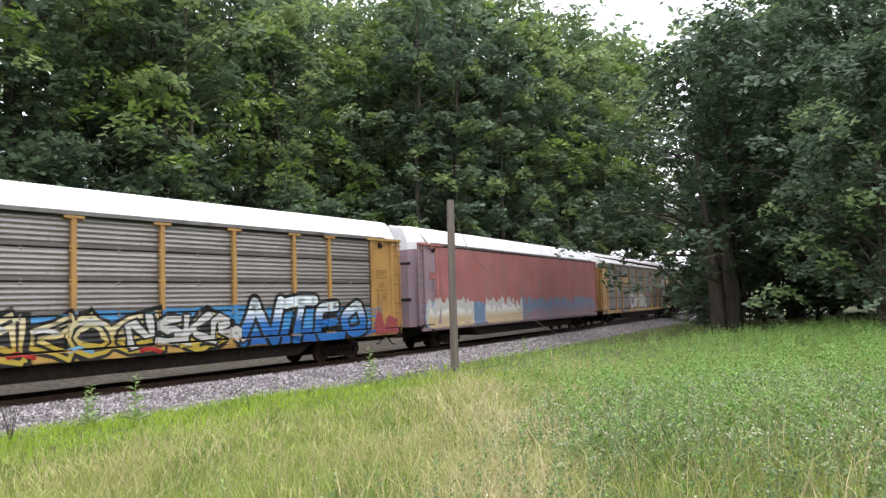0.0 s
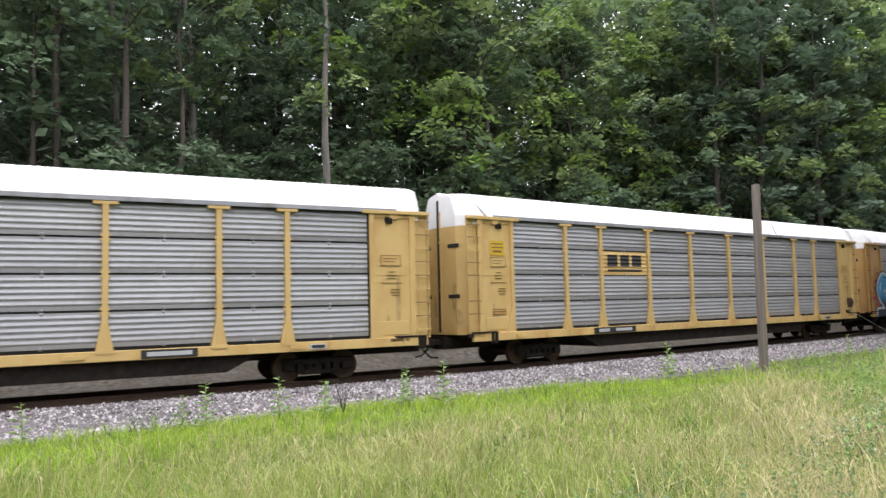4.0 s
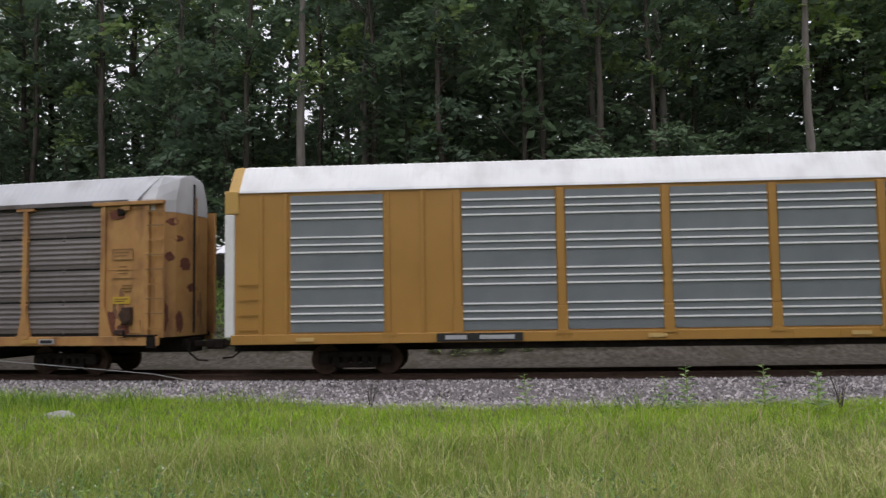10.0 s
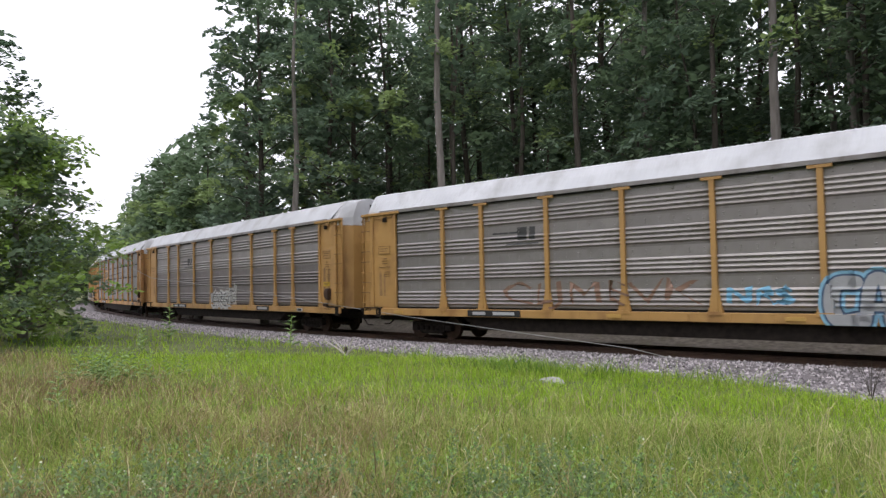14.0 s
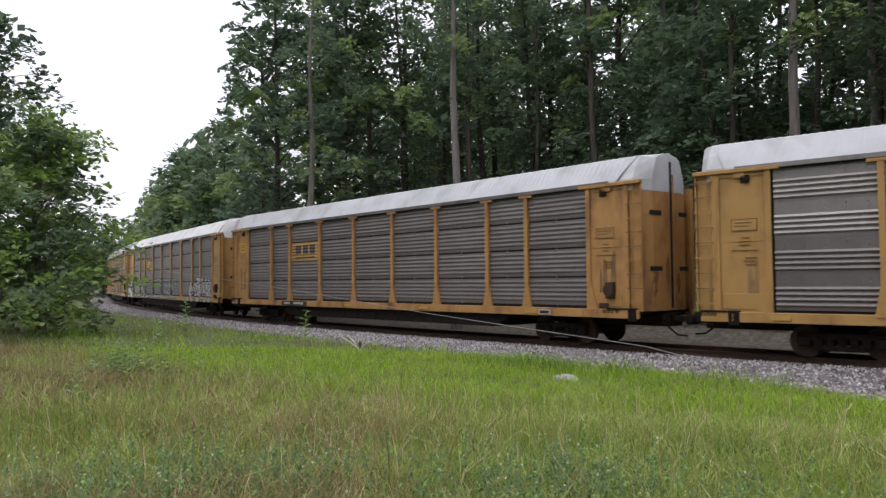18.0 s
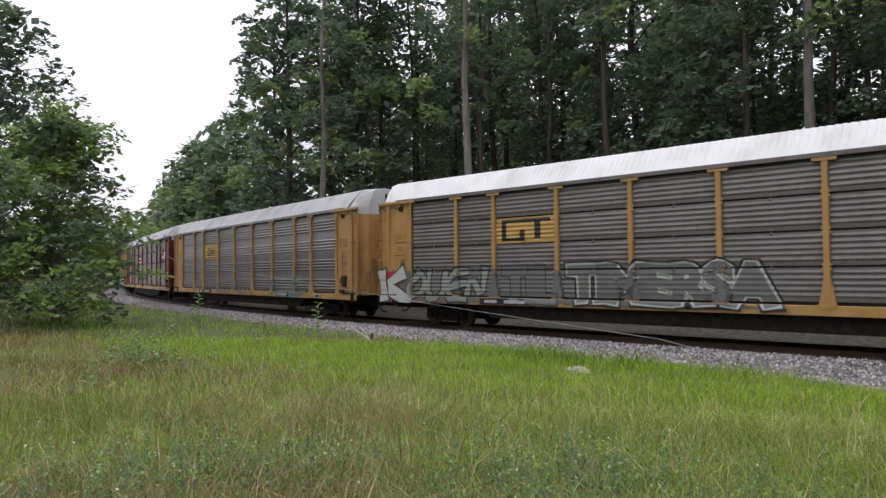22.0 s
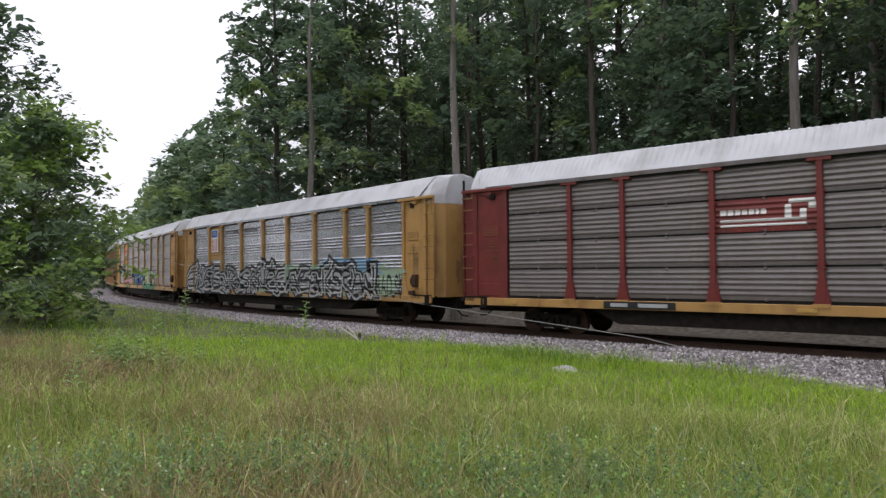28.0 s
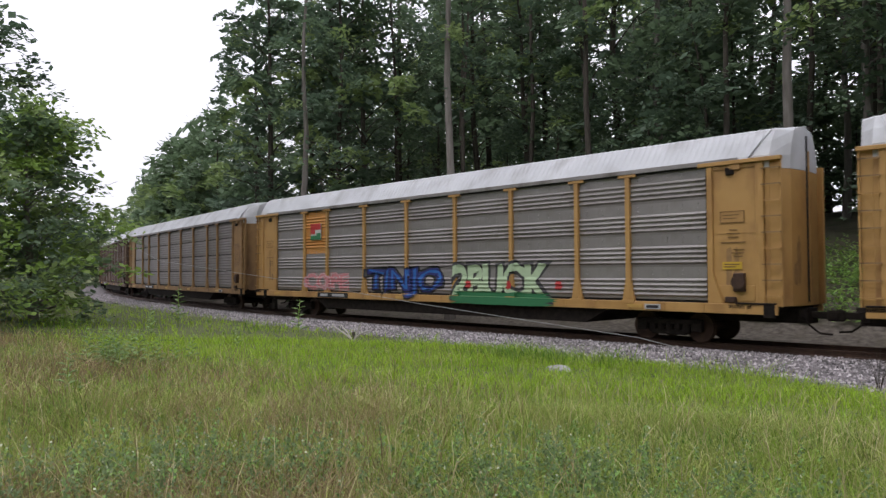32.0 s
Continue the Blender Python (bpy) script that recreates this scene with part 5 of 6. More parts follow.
wildstyle(c6, -11.0, -6.0, 0.95, 2.05, 5, [(0.44, 0.05, BLACK), (0.28, 0.058, TEAL), (0.07, 0.066, PALEGREEN)], 11, "teal sprayed letters outlined in black", 1, glyphs=(1, 7, 4, 0, 1))
patch(c6, -10.9, -7.7, 0.86, 1.15, SKYBLUE, 30, y=-1.585)
patch(c6, -3.3, 2.4, 0.9, 1.45, paint("deep_red", (0.33, 0.035, 0.035)), 32, y=-1.585, n=40)
patch(c6, -2.4, 1.6, 1.2, 2.1, paint("deep_red", (0.33, 0.035, 0.035)), 37, y=-1.56, n=40)
wildstyle(c6, -2.6, 1.8, 1.05, 1.95, 4, [(0.46, 0.062, CREAM), (0.40, 0.066, paint("deep_red", (0.33, 0.035, 0.035))), (0.06, 0.07, CHARCOAL)], 13, "red sprayed letters edged in cream", 1)
for i, (a, b, z0, z1) in enumerate(((-3.2, -2.0, 2.2, 3.95), (-1.2, 1.25, 2.3, 3.9), (2.1, 2.5, 2.2, 3.8))):
    for z in (2.3, 3.2):
        patch(c6, a, b, z, z + 0.75, paint("faded_rust", (0.30, 0.24, 0.20)), 40 + i, y=-1.474)

c8 = cars[8]
ICE = paint("ice_blue", (0.36, 0.46, 0.50))
patch(c8, -1.35, 3.5, 1.35, 2.4, CREAM, 34, y=-1.53, n=44)
patch(c8, -1.25, 3.4, 1.42, 2.3, ICE, 35, y=-1.545, n=44)
patch(c8, -1.1, 3.1, 0.95, 1.4, paint("faded_peach", (0.42, 0.29, 0.18)), 36, y=-1.585, n=40)
wildstyle(c8, -1.2, 3.4, 1.15, 2.4, 4, [(0.04, 0.06, CHARCOAL)], 15, "faded pale blue sprayed letters", 1)
patch(c8, 4.2, 6.2, 0.92, 1.5, BLUE, 33, y=-1.585, n=30)
graffiti(c8, "SOE", 4.35, 6.05, 0.92, 1.85, [(0.08, 0.055, BLUE), (0.055, 0.063, DULLWHITE)], label="white sprayed letters on blue", seed=16, wild=0.03)

c9 = cars[9]
HAZE_BLUE, PALE_SILVER = paint("haze_blue", (0.22, 0.44, 0.60)), paint("pale_silver", (0.46, 0.48, 0.50))
bubble(c9, [[([(4.95, 1.95), (4.5, 1.9), (4.4, 1.35), (4.6, 1.0), (5.0, 1.05)], 0.34)],
            [([(5.15, 1.0), (5.3, 1.95), (5.6, 1.95), (5.75, 1.0)], 0.3), ([(5.2, 1.35), (5.7, 1.35)], 0.2)],
            [([(6.0, 1.95), (6.0, 1.0)], 0.3), ([(6.4, 1.9), (6.1, 1.45), (6.45, 1.0)], 0.28)],
            [([(7.5, 1.95), (7.05, 1.7), (7.05, 1.2), (7.5, 1.0), (7.9, 1.3), (7.85, 1.75), (7.5, 1.95)], 0.36)],
            [([(8.3, 1.95), (8.25, 1.0)], 0.32), ([(8.3, 1.92), (8.85, 1.75), (8.85, 1.2), (8.3, 1.0)], 0.34)]],
       [(0.26, 0.0, HAZE_BLUE), (0.10, 0.003, paint("ink_blue", (0.05, 0.09, 0.16))), (0.0, 0.006, paint("dull_steel_paint", (0.34, 0.35, 0.365)))], "light blue and silver bubble letters")
graffiti(c9, "NRS", 1.7, 3.5, 1.42, 1.85, [(0.02, 0.0, SKYBLUE)], seed=19, wild=0.2)
graffiti(c9, "CLJMEVK", -6.1, 1.0, 1.2, 2.1, [(-0.01, 0.0, RUSTY)], label="thin brown sprayed script", seed=20, wild=0.1)
patch(cars[10], -1.1, 1.9, 1.0, 1.95, PALE_SILVER, 46, n=40)
wildstyle(cars[10], -1.2, 2.1, 0.95, 2.0, 4, [(0.40, 0.055, ASHEN), (0.32, 0.063, DULLWHITE), (0.06, 0.071, CHARCOAL)], 21, "white and silver sprayed letters", 1)
plate(cars[11], "roof_patch", 9.3, 11.5, 5.08, 5.12, WHITE, y=-1.52)

c12 = cars[12]
ASH = paint("ash_grey", (0.15, 0.147, 0.143))
MINT = paint("pale_mint", (0.40, 0.44, 0.40))
patch(c12, -12.6, 3.4, 0.98, 2.2, paint("soot_grey", (0.15, 0.145, 0.14)), 51, y=-1.53, n=90)
wildstyle(c12, -13.3, -11.9, 0.95, 2.2, 1, [(0.46, 0.055, CHARCOAL), (0.36, 0.063, DULLWHITE)], 28, "", 0, glyphs=(8,))
wildstyle(c12, -11.8, -7.4, 0.95, 2.2, 4, [(0.34, 0.055, CHARCOAL), (0.20, 0.063, paint("dull_mint", (0.25, 0.275, 0.25)))], 22, "grey and white block letters", 0, glyphs=(6, 7, 4, 1))
graffiti(c12, "TIL", -6.8, -4.2, 0.95, 2.35, [(0.10, 0.055, CHARCOAL), (0.07, 0.063, ASH)], label="grey sprayed block letters with dark edges", seed=27, wild=0.03)
patch(c12, -13.4, -12.3, 1.0, 2.2, RED, 50, y=-1.585)
graffiti(c12, "TIMERSA", -4.0, 3.3, 0.95, 2.45, [(0.135, 0.055, BLACK), (0.095, 0.063, MINT), (0.055, 0.071, ASH)], label="grey sprayed block letters outlined in pale mint", seed=23, wild=0.03)
wildstyle(c12, 6.4, 11.2, 1.0, 2.25, 5, [(0.46, 0.055, CHARCOAL), (0.40, 0.063, DULLWHITE), (0.07, 0.071, CHARCOAL)], 24, "white sprayed letters", 1)
wildstyle(cars[13], -4.3, 1.2, 1.0, 1.75, 5, [(0.22, 0.055, paint("faint_silver", (0.26, 0.26, 0.25))), (0.14, 0.063, paint("ash_brown", (0.17, 0.155, 0.14)))], 25, "faded silver outlined letters", 1)
wildstyle(cars[13], 4.3, 7.8, 1.0, 1.95, 4, [(0.40, 0.055, paint("sage", (0.19, 0.24, 0.22))), (0.3, 0.063, paint("ash_brown", (0.17, 0.155, 0.14))), (0.08, 0.071, paint("sage", (0.19, 0.24, 0.22)))], 26, tails=1)

c15 = cars[15]
BAND = paint("mint_grey", (0.30, 0.40, 0.29))
patch(c15, -3.5, 11.6, 1.0, 2.55, BAND, 60, y=-1.528, n=100)
patch(c15, 4.6, 9.9, 1.9, 2.75, paint("dusty_blue", (0.20, 0.34, 0.50)), 61, y=-1.53, n=40)
for i, (a, b, n, top) in enumerate(((-12.6, -4.7, 6, 2.42), (-4.2, 1.1, 5, 2.4), (1.5, 4.8, 3, 2.38), (5.0, 9.5, 5, 2.36))):
    wildstyle(c15, a, b, 1.08, top, n, [(0.50, 0.055, BLACK), (0.27, 0.063, PALE_SILVER), (0.10, 0.071, BLACK)], 70 + i, "silver sprayed letters with heavy black outlines", 2)
graffiti(c15, "RAD SK", 9.6, 11.6, 1.05, 2.0, [(0.0, 0.055, BLACK)], seed=77)

c16 = cars[16]
graffiti(c16, "COPE", -9.0, -5.4, 1.25, 2.05, [(0.07, 0.0, PINKISH), (0.035, 0.008, DULLWHITE), (0.015, 0.016, PINKISH)], label="pink bubble letters", seed=80, wild=0.05)
graffiti(c16, "TINJO", -4.2, 0.85, 0.95, 2.3, [(0.115, 0.055, BLACK), (0.05, 0.063, NAVY), (-0.01, 0.071, BLUE)], label="dark blue bubble letters", seed=81, wild=0.06)
graffiti(c16, "2BUCK", 1.2, 6.2, 0.95, 2.45, [(0.115, 0.055, CHARCOAL), (0.045, 0.063, PALEGREEN)], label="pale green bubble letters", seed=82, wild=0.04)
patch(c16, 1.2, 6.2, 0.88, 1.35, GREEN, 83, y=-1.9, n=40)
for x in (2.1, 4.15, 6.3):
    patch(c16, x - 0.14, x + 0.14, 1.45, 1.75, RED, 84, y=-1.95)


# rust and grime on doors and ends
def end_patch(car, sx, y0, y1, z0, z1, m, seed, name="rust_stain"):
    """An uneven stain on an end door."""
    rng = random.Random(seed)
    lay = lambda y, z: (sx * (HALF - 0.3 + end_face(y) + 0.006), max(-1.4, min(1.4, y)), z)
    pts = []
    for i in range(18):
        w = 2 * math.pi * i / 18
        r = 1 + rng.uniform(-0.3, 0.1)
        pts.append(lay((y0 + y1) / 2 + math.cos(w) * r * (y1 - y0) / 2, (z0 + z1) / 2 + math.sin(w) * r * (z1 - z0) / 2))
    c = lay((y0 + y1) / 2, (z0 + z1) / 2)
    part(name, mesh_np(name, pts + [c], tris=[(i, (i + 1) % 18, 18) for i in range(18)]), car, material=m)


GRIME = {YELLOW: mat("grimy_yellow", (0.24, 0.14, 0.06), (0.34, 0.20, 0.08), 0.7, scale=5, bump=0.1, dirt=(0.12, 0.065, 0.04)),
         PALE_YELLOW: mat("grimy_pale_yellow", (0.34, 0.23, 0.10), (0.46, 0.32, 0.13), 0.7, scale=5, bump=0.1, dirt=(0.2, 0.12, 0.06)),
         RUST_YELLOW: mat("rust_stained_yellow", (0.17, 0.085, 0.045), (0.29, 0.15, 0.06), 0.75, scale=5, bump=0.1, dirt=(0.09, 0.045, 0.03))}
for k in (1, 3, 4, 5, 6, 8, 9, 10, 11, 12, 13, 15, 16):
    g = GRIME[TRIMS.get(k, YELLOW)]
    rr = random.Random(k * 7)
    for sx in (-1, 1):
        for j in range(3):
            x = sx * 12.25 + rr.uniform(-0.3, 0.3)
            w = rr.uniform(0.04, 0.11)
            z = rr.uniform(1.25, 1.6)
            patch(cars[k], x - w, x + w, z, z + rr.uniform(0.5, 1.6), g, k * 9 + j, "rust_stain", y=-1.452 - 0.002 * j, n=20)
        for j in range(4):
            yy = rr.uniform(-1.0, 0.8)
            z = rr.uniform(1.2, 1.9)
            end_patch(cars[k], sx, yy - 0.12, yy + 0.12, z, z + rr.uniform(0.6, 1.6), g, k * 11 + j)

# bare rust where the paint has flaked off the end of the dirty car
FLAKED = mat("flaked_rust", (0.10, 0.03, 0.02), (0.17, 0.06, 0.035), 0.85, scale=8, bump=0.3)
for j, (y0, y1, z0, z1) in enumerate(((-1.2, -0.9, 3.3, 3.6), (-1.0, -0.5, 3.9, 4.1), (-0.7, -0.2, 3.0, 3.5), (-1.15, -0.75, 4.35, 4.6), (-0.4, 0.3, 2.4, 2.7), (-1.25, -1.05, 1.3, 2.2), (-0.9, -0.5, 1.2, 1.9))):
    end_patch(cars[8], 1, y0, y1, z0, z1, FLAKED, 300 + j)
for j, (x0, x1, z0, z1) in enumerate(((11.75, 12.05, 1.25, 1.9), (12.1, 12.5, 1.2, 1.5), (11.8, 12.3, 4.55, 4.8))):
    patch(cars[8], x0, x1, z0, z1, FLAKED, 320 + j, "rust_stain", y=-1.477, n=20)


# ---- pole and wires ----
def utility_pole():
    pole = tagged(new("utility_pole"), "short weathered wooden pole standing in the grass", "pole")
    x, y = (23.6, 15.6)
    z = float(ground_z(x, y)[0])
    pole.matrix_basis = pose(x, y, z - 0.15)
    part("shaft", tubes("shaft", [([(0, 0, 0), (0.02, 0, 2), (0.02, -0.02, 4), (0.06, -0.03, 6.6)], [0.16, 0.15, 0.145, 0.14]), ([(0.06, -0.03, 6.6), (0.06, -0.03, 6.61)], [0.14, 0.0])], POLE_WOOD, 10), pole)
    part("insulator_pin", boxes("insulator_pin", (0.1, 0.34, -0.06, 0.0, 6.28, 6.36)), pole, material=BARK_DARK)
    return pole


utility_pole()


def cable(name, pts, r, label):
    ob = new(name, tubes(name, [(pts, [r] * len(pts))], WIRE, 5))
    return tagged(ob, label, "wire")


# ---- trees ----
def leaf_cloud(rng, centres, reach, sprays, count, size, spray=0.42, flat=0.3, up=0.9):
    """Leaf quads (n, 4, 3) in flattened sprays round the given centres."""
    sub = centres[rng.integers(0, len(centres), sprays)] + rng.normal(0, 1, (sprays, 3)) * np.asarray(reach)
    tilt = rng.normal(0, 0.28, (sprays, 2))
    j = rng.integers(0, sprays, count)
    q = rng.normal(0, 1, (count, 3)) * (spray, spray, spray * flat)
    q[:, 2] += q[:, 0] * tilt[j, 0] + q[:, 1] * tilt[j, 1] - 0.25 * (q[:, 0] ** 2 + q[:, 1] ** 2) / spray
    q = np.clip(q, -1.5 * spray, 1.5 * spray)
    p = sub[j] + q
    n = rng.normal(0, 0.6, (count, 3))
    n[:, 2] = abs(n[:, 2]) + up
    n[:, :2] += tilt[j] * -1.0
    n /= np.linalg.norm(n, axis=1)[:, None]
    a = np.cross(n, rng.normal(0, 1, (count, 3)))
    a /= np.linalg.norm(a, axis=1)[:, None] + 1e-9
    b = np.cross(n, a)
    s = size * rng.uniform(0.5, 1.3, (count, 1))
    return np.stack([p - a * s, p - b * s * 0.6 - a * s * 0.1, p + a * s, p + b * s * 0.6 + a * s * 0.1], 1)


def leaves_mesh(name, clouds, mats):
    vs = np.concatenate([v for v, m in clouds])
    idx = np.concatenate([np.full(len(v), m) for v, m in clouds])
    return mesh_np(name, vs.reshape(-1, 3), quads=np.arange(len(vs) * 4).reshape(-1, 4), mats=mats, index=idx)


def tree(seed, height, crown_low, radius, leaves, leaf, trunk_r, mats=None, bark=None, lean=0.3, clumps=60, flat=0.3, spray=0.45, dense=55,
         label="tall broadleaf tree with dark green summer leaves", name="tree", full=False, limbs=True, core=0.11):
    """A broadleaf tree: tapered trunk, limbs and a crown of leaf sprays on the limbs."""
    rng = np.random.default_rng(seed)
    mats = mats or [LEAF_MID, LEAF_DARK, LEAF_LIGHT]
    t = tagged(new(name), label, name.replace("_", " "), "trees along the railway")
    lx, ly = rng.normal(0, lean, 2)
    spine = lambda h: np.array([lx * (max(h, 0) / height) ** 1.5 * 2 + 0.12 * math.sin(h * 0.5 + seed), ly * (max(h, 0) / height) ** 1.5 * 2 + 0.1 * math.cos(h * 0.6), h])
    hs = np.linspace(-0.4, height * 0.94, 9)
    lines = [([spine(h) for h in hs], [trunk_r * (1.25 if h < 0.2 else 1) * (1 - 0.88 * max(h, 0) / height) + 0.015 for h in hs])]
    centres = []
    for i in range(clumps):
        f = (i + rng.uniform(0, 1)) / clumps
        h = crown_low + (height - crown_low) * f ** 0.9
        shape = (1 - f ** 2.2) ** 0.5 if full else (math.sin(math.pi * min(1, 0.15 + 0.78 * f)) ** 0.7 if f > 0.1 else 0.75)
        reach = radius * max(0.12, shape) * rng.uniform(0.45, 1.08)
        w = i * 2.4 + rng.uniform(-0.6, 0.6)
        tip = spine(h) + np.array([math.cos(w) * reach, math.sin(w) * reach, rng.uniform(-0.15, 0.2) * reach])
        base = spine(max(0.3, h - reach * 0.5))
        mid = (base + tip) / 2 + np.array([0, 0, 0.15 * reach])
        centres += [tip, (mid + 2 * tip) / 3, (mid * 2 + base) / 3 if i % 2 else tip]
        r0 = trunk_r * 0.30 * (1 - 0.6 * h / height)
        if i % 2 == 0 and limbs:
            lines.append(([base, mid, tip], [r0, r0 * 0.6, r0 * 0.2]))
    part("trunk", tubes("trunk", lines, bark or BARK_DARK, 6), t)
    centres = np.array(centres)
    reach = (radius * 0.13, radius * 0.13, radius * 0.10)
    third = centres[rng.permutation(len(centres))[:max(3, len(centres) // 3)]]
    clouds = [(leaf_cloud(rng, c, reach, max(4, int(leaves * f / dense)), int(leaves * f), leaf, spray, flat), m)
              for c, f, m in ((centres, 0.45, 0), (centres, 0.27, 1), (third, 0.18, 2))]
    # larger inner leaves near the trunk; shade put in by the second, mostly darker tone
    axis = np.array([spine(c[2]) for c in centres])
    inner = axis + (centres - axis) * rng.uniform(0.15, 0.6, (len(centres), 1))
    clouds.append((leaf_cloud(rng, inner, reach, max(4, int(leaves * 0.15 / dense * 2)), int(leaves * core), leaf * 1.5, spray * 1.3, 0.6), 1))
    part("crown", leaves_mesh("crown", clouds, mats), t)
    return t


def polar(az, dist):
    return math.sin(radians(az)) * dist, math.cos(radians(az)) * dist


def put(t, x, y, rz=0.0, sink=0.0):
    t.matrix_basis = pose(x, y, float(ground_z(x, y)[0]) - sink, 0, 0, rz)
    return t


TALL = [tree(100 + i, h, low, r, n, 0.21, tr, bark=b, spray=0.55, core=0.09) for i, (h, low, r, n, tr, b) in enumerate((
    (24, 6.0, 4.4, 3600, 0.26, BARK_DARK), (25, 8.0, 4.6, 3600, 0.24, BARK), (22, 5.0, 4.2, 3800, 0.22, BARK_DARK), (25, 9.0, 4.6, 3400, 0.28, BARK_DARK), (21, 5.5, 4.0, 3800, 0.2, BARK)))]
LOW = [tree(200 + i, h, low, r, n, 0.178, tr, mats=[LEAF_MID, LEAF_MID, LEAF_DARK] if i % 2 else [LEAF_DARK, LEAF_MID, LEAF_DARK], clumps=44, flat=0.18, spray=0.5, dense=45, label="understory tree with layered green sprays of leaves") for i, (h, low, r, n, tr) in enumerate((
    (9.0, 1.2, 3.0, 2800, 0.10), (7.0, 0.6, 2.6, 2500, 0.08), (11.5, 2.0, 3.4, 3100, 0.13), (13.5, 3.0, 3.6, 3200, 0.14)))]
BACK = [tree(300 + i, 25 + 3 * i, 0.5, 5.4, 3300, 0.46, 0.2, mats=[LEAF_MID, LEAF_MID, LEAF_LIGHT], clumps=50, spray=0.8, dense=20, full=True, label="dense dark tree for the wood's depth and, unseen, behind the lens") for i in range(2)]


class Planter:
    """Plants a kind once itself, then copies of it."""
    used = set()

    def plant(self, kind, x, y, rz, sc=1.0, sink=0.0):
        z = float(ground_z(x, y)[0]) - sink
        if kind.name not in self.used:
            self.used.add(kind.name)
            kind.matrix_basis = pose(x, y, z, 0, 0, rz)
            return kind
        c = copy_thing(kind, pose(x, y, z, 0, 0, rz))
        c.scale = (sc, sc, sc)
        return c


planter = Planter()


def forest():
    rng = random.Random(11)
    for off, gap, kinds in ((-33.0, 4.2, LOW[:2]), (-42.0, 4.4, LOW[2:]), (-12.0, 5.0, LOW[:2]), (-14, 4.6, LOW), (-16.5, 4.8, LOW[2:] + TALL[:3]), (-21.5, 5.6, TALL), (-29, 6.6, TALL), (-38, 6.0, BACK), (-47, 6.5, BACK)):
        s = -50 - (45 if off < -20 else 0) + rng.uniform(0, gap)
        while s < 108 + (12 if off < -20 else 0):
            x, y, a = on_line(s, off + rng.uniform(-1.5, 1.5))
            az = math.degrees(math.atan2(float(x), float(y)))
            thin = off in (-38, -47) and -50 < az < -8 and rng.random() < 0.55
            thin = thin or (off == -29 and -50 < az < -4 and rng.random() < 0.28)
            thin = thin or (off > -15 and -46 < az < 18 and rng.random() < (0.75 if off == -12 else 0.35))
            thin = thin or (off == -47 and s > 15) or (off == -38 and 38 < az < 62 and rng.random() < 0.6)
            if az > -50.5 and not thin:
                planter.plant(rng.choice(kinds), float(x), float(y), rng.uniform(0, 360), rng.uniform(0.9, 1.12))
            s += gap * rng.uniform(0.75, 1.3)


forest()

# single trees that stand out: azimuth from the lens, distance
SLIM = tree(401, 26, 10.5, 3.6, 2600, 0.19, 0.27, bark=BARK, lean=0.1, limbs=False, core=0.05, label="tall slim tree with a bare pale grey trunk")
planter.plant(SLIM, *polar(-37.0, 37.0), 20)
planter.plant(SLIM, *polar(-12.6, 34.5), 140, 0.92)
planter.plant(SLIM, *polar(-48.2, 40.0), 260, 0.8)
planter.plant(SLIM, *polar(24.8, 36.0), 80, 0.9)
STEM = tree(409, 24, 10, 2.8, 1300, 0.21, 0.17, bark=BARK_DARK, lean=0.5, clumps=34, core=0.05, label="slim dark-stemmed tree with a high thin crown")
rng1 = random.Random(19)
for i in range(22):
    x, y, a = on_line(-38 + i * 3.6 + rng1.uniform(-1.5, 1.5), rng1.choice((-11.5, -13, -15, -18)))
    if math.degrees(math.atan2(float(x), float(y))) > -49:
        planter.plant(STEM, float(x), float(y), i * 71, rng1.uniform(0.85, 1.1))
for az, d, sc in ((-43.6, 50, 1.0), (-41.0, 56, 1.05), (-46.0, 55, 1.05)):
    planter.plant(TALL[0], *polar(az, d), az * 5, sc)
EDGE = tree(402, 24, 2.0, 4.6, 4600, 0.255, 0.24, clumps=80, label="tall leafy tree at the edge of the wood")
for az, d, sc in ((-50.5, 50, 1.0), (-47.5, 56, 1.05), (-51.5, 62, 1.0), (-45.5, 47, 0.95), (57, 58, 1.1), (60.5, 64, 1.1), (63, 72, 1.1), (65.5, 80, 1.15), (68.5, 88, 1.15), (54, 55, 1.05)):
    planter.plant(EDGE, *polar(az, d), az * 7, sc)
for s, off, sc in ((58, -10, 1.15), (67, -9.5, 1.2), (76, -10, 1.25), (86, -9.5, 1.25), (97, -10, 1.3), (108, -10, 1.3)):
    x, y, a = on_line(s, off)
    planter.plant(EDGE, float(x), float(y), s * 19, sc)
# same build as the round tree below, its leaf colours darkened for shade
SHADY = tree(411, 15, 0.6, 4.8, 3600, 0.33, 0.2, full=True, clumps=70, mats=[LEAF_SHADED, LEAF_DARK, LEAF_DARK], spray=0.6, label="leafy tree with shade put into its dark leaf colours")
ROUND = tree(403, 15, 0.6, 4.8, 3600, 0.33, 0.2, full=True, clumps=70, mats=[LEAF_MID, LEAF_MID, LEAF_LIGHT], spray=0.6, label="round leafy tree beside the line")
for az, d, sc in ((-54.3, 70, 1.1), (-56.2, 78, 1.14), (-53.0, 80, 1.25), (-57.6, 86, 1.12), (-58.6, 96, 1.05), (-59.2, 108, 1.0), (-55.8, 98, 1.3), (-60.6, 125, 0.85), (-61.6, 150, 0.9), (-62.6, 160, 0.95), (-63.8, 150, 1.0), (-65, 140, 1.0)):
    planter.plant(ROUND, *polar(az, d), az * 11, sc)
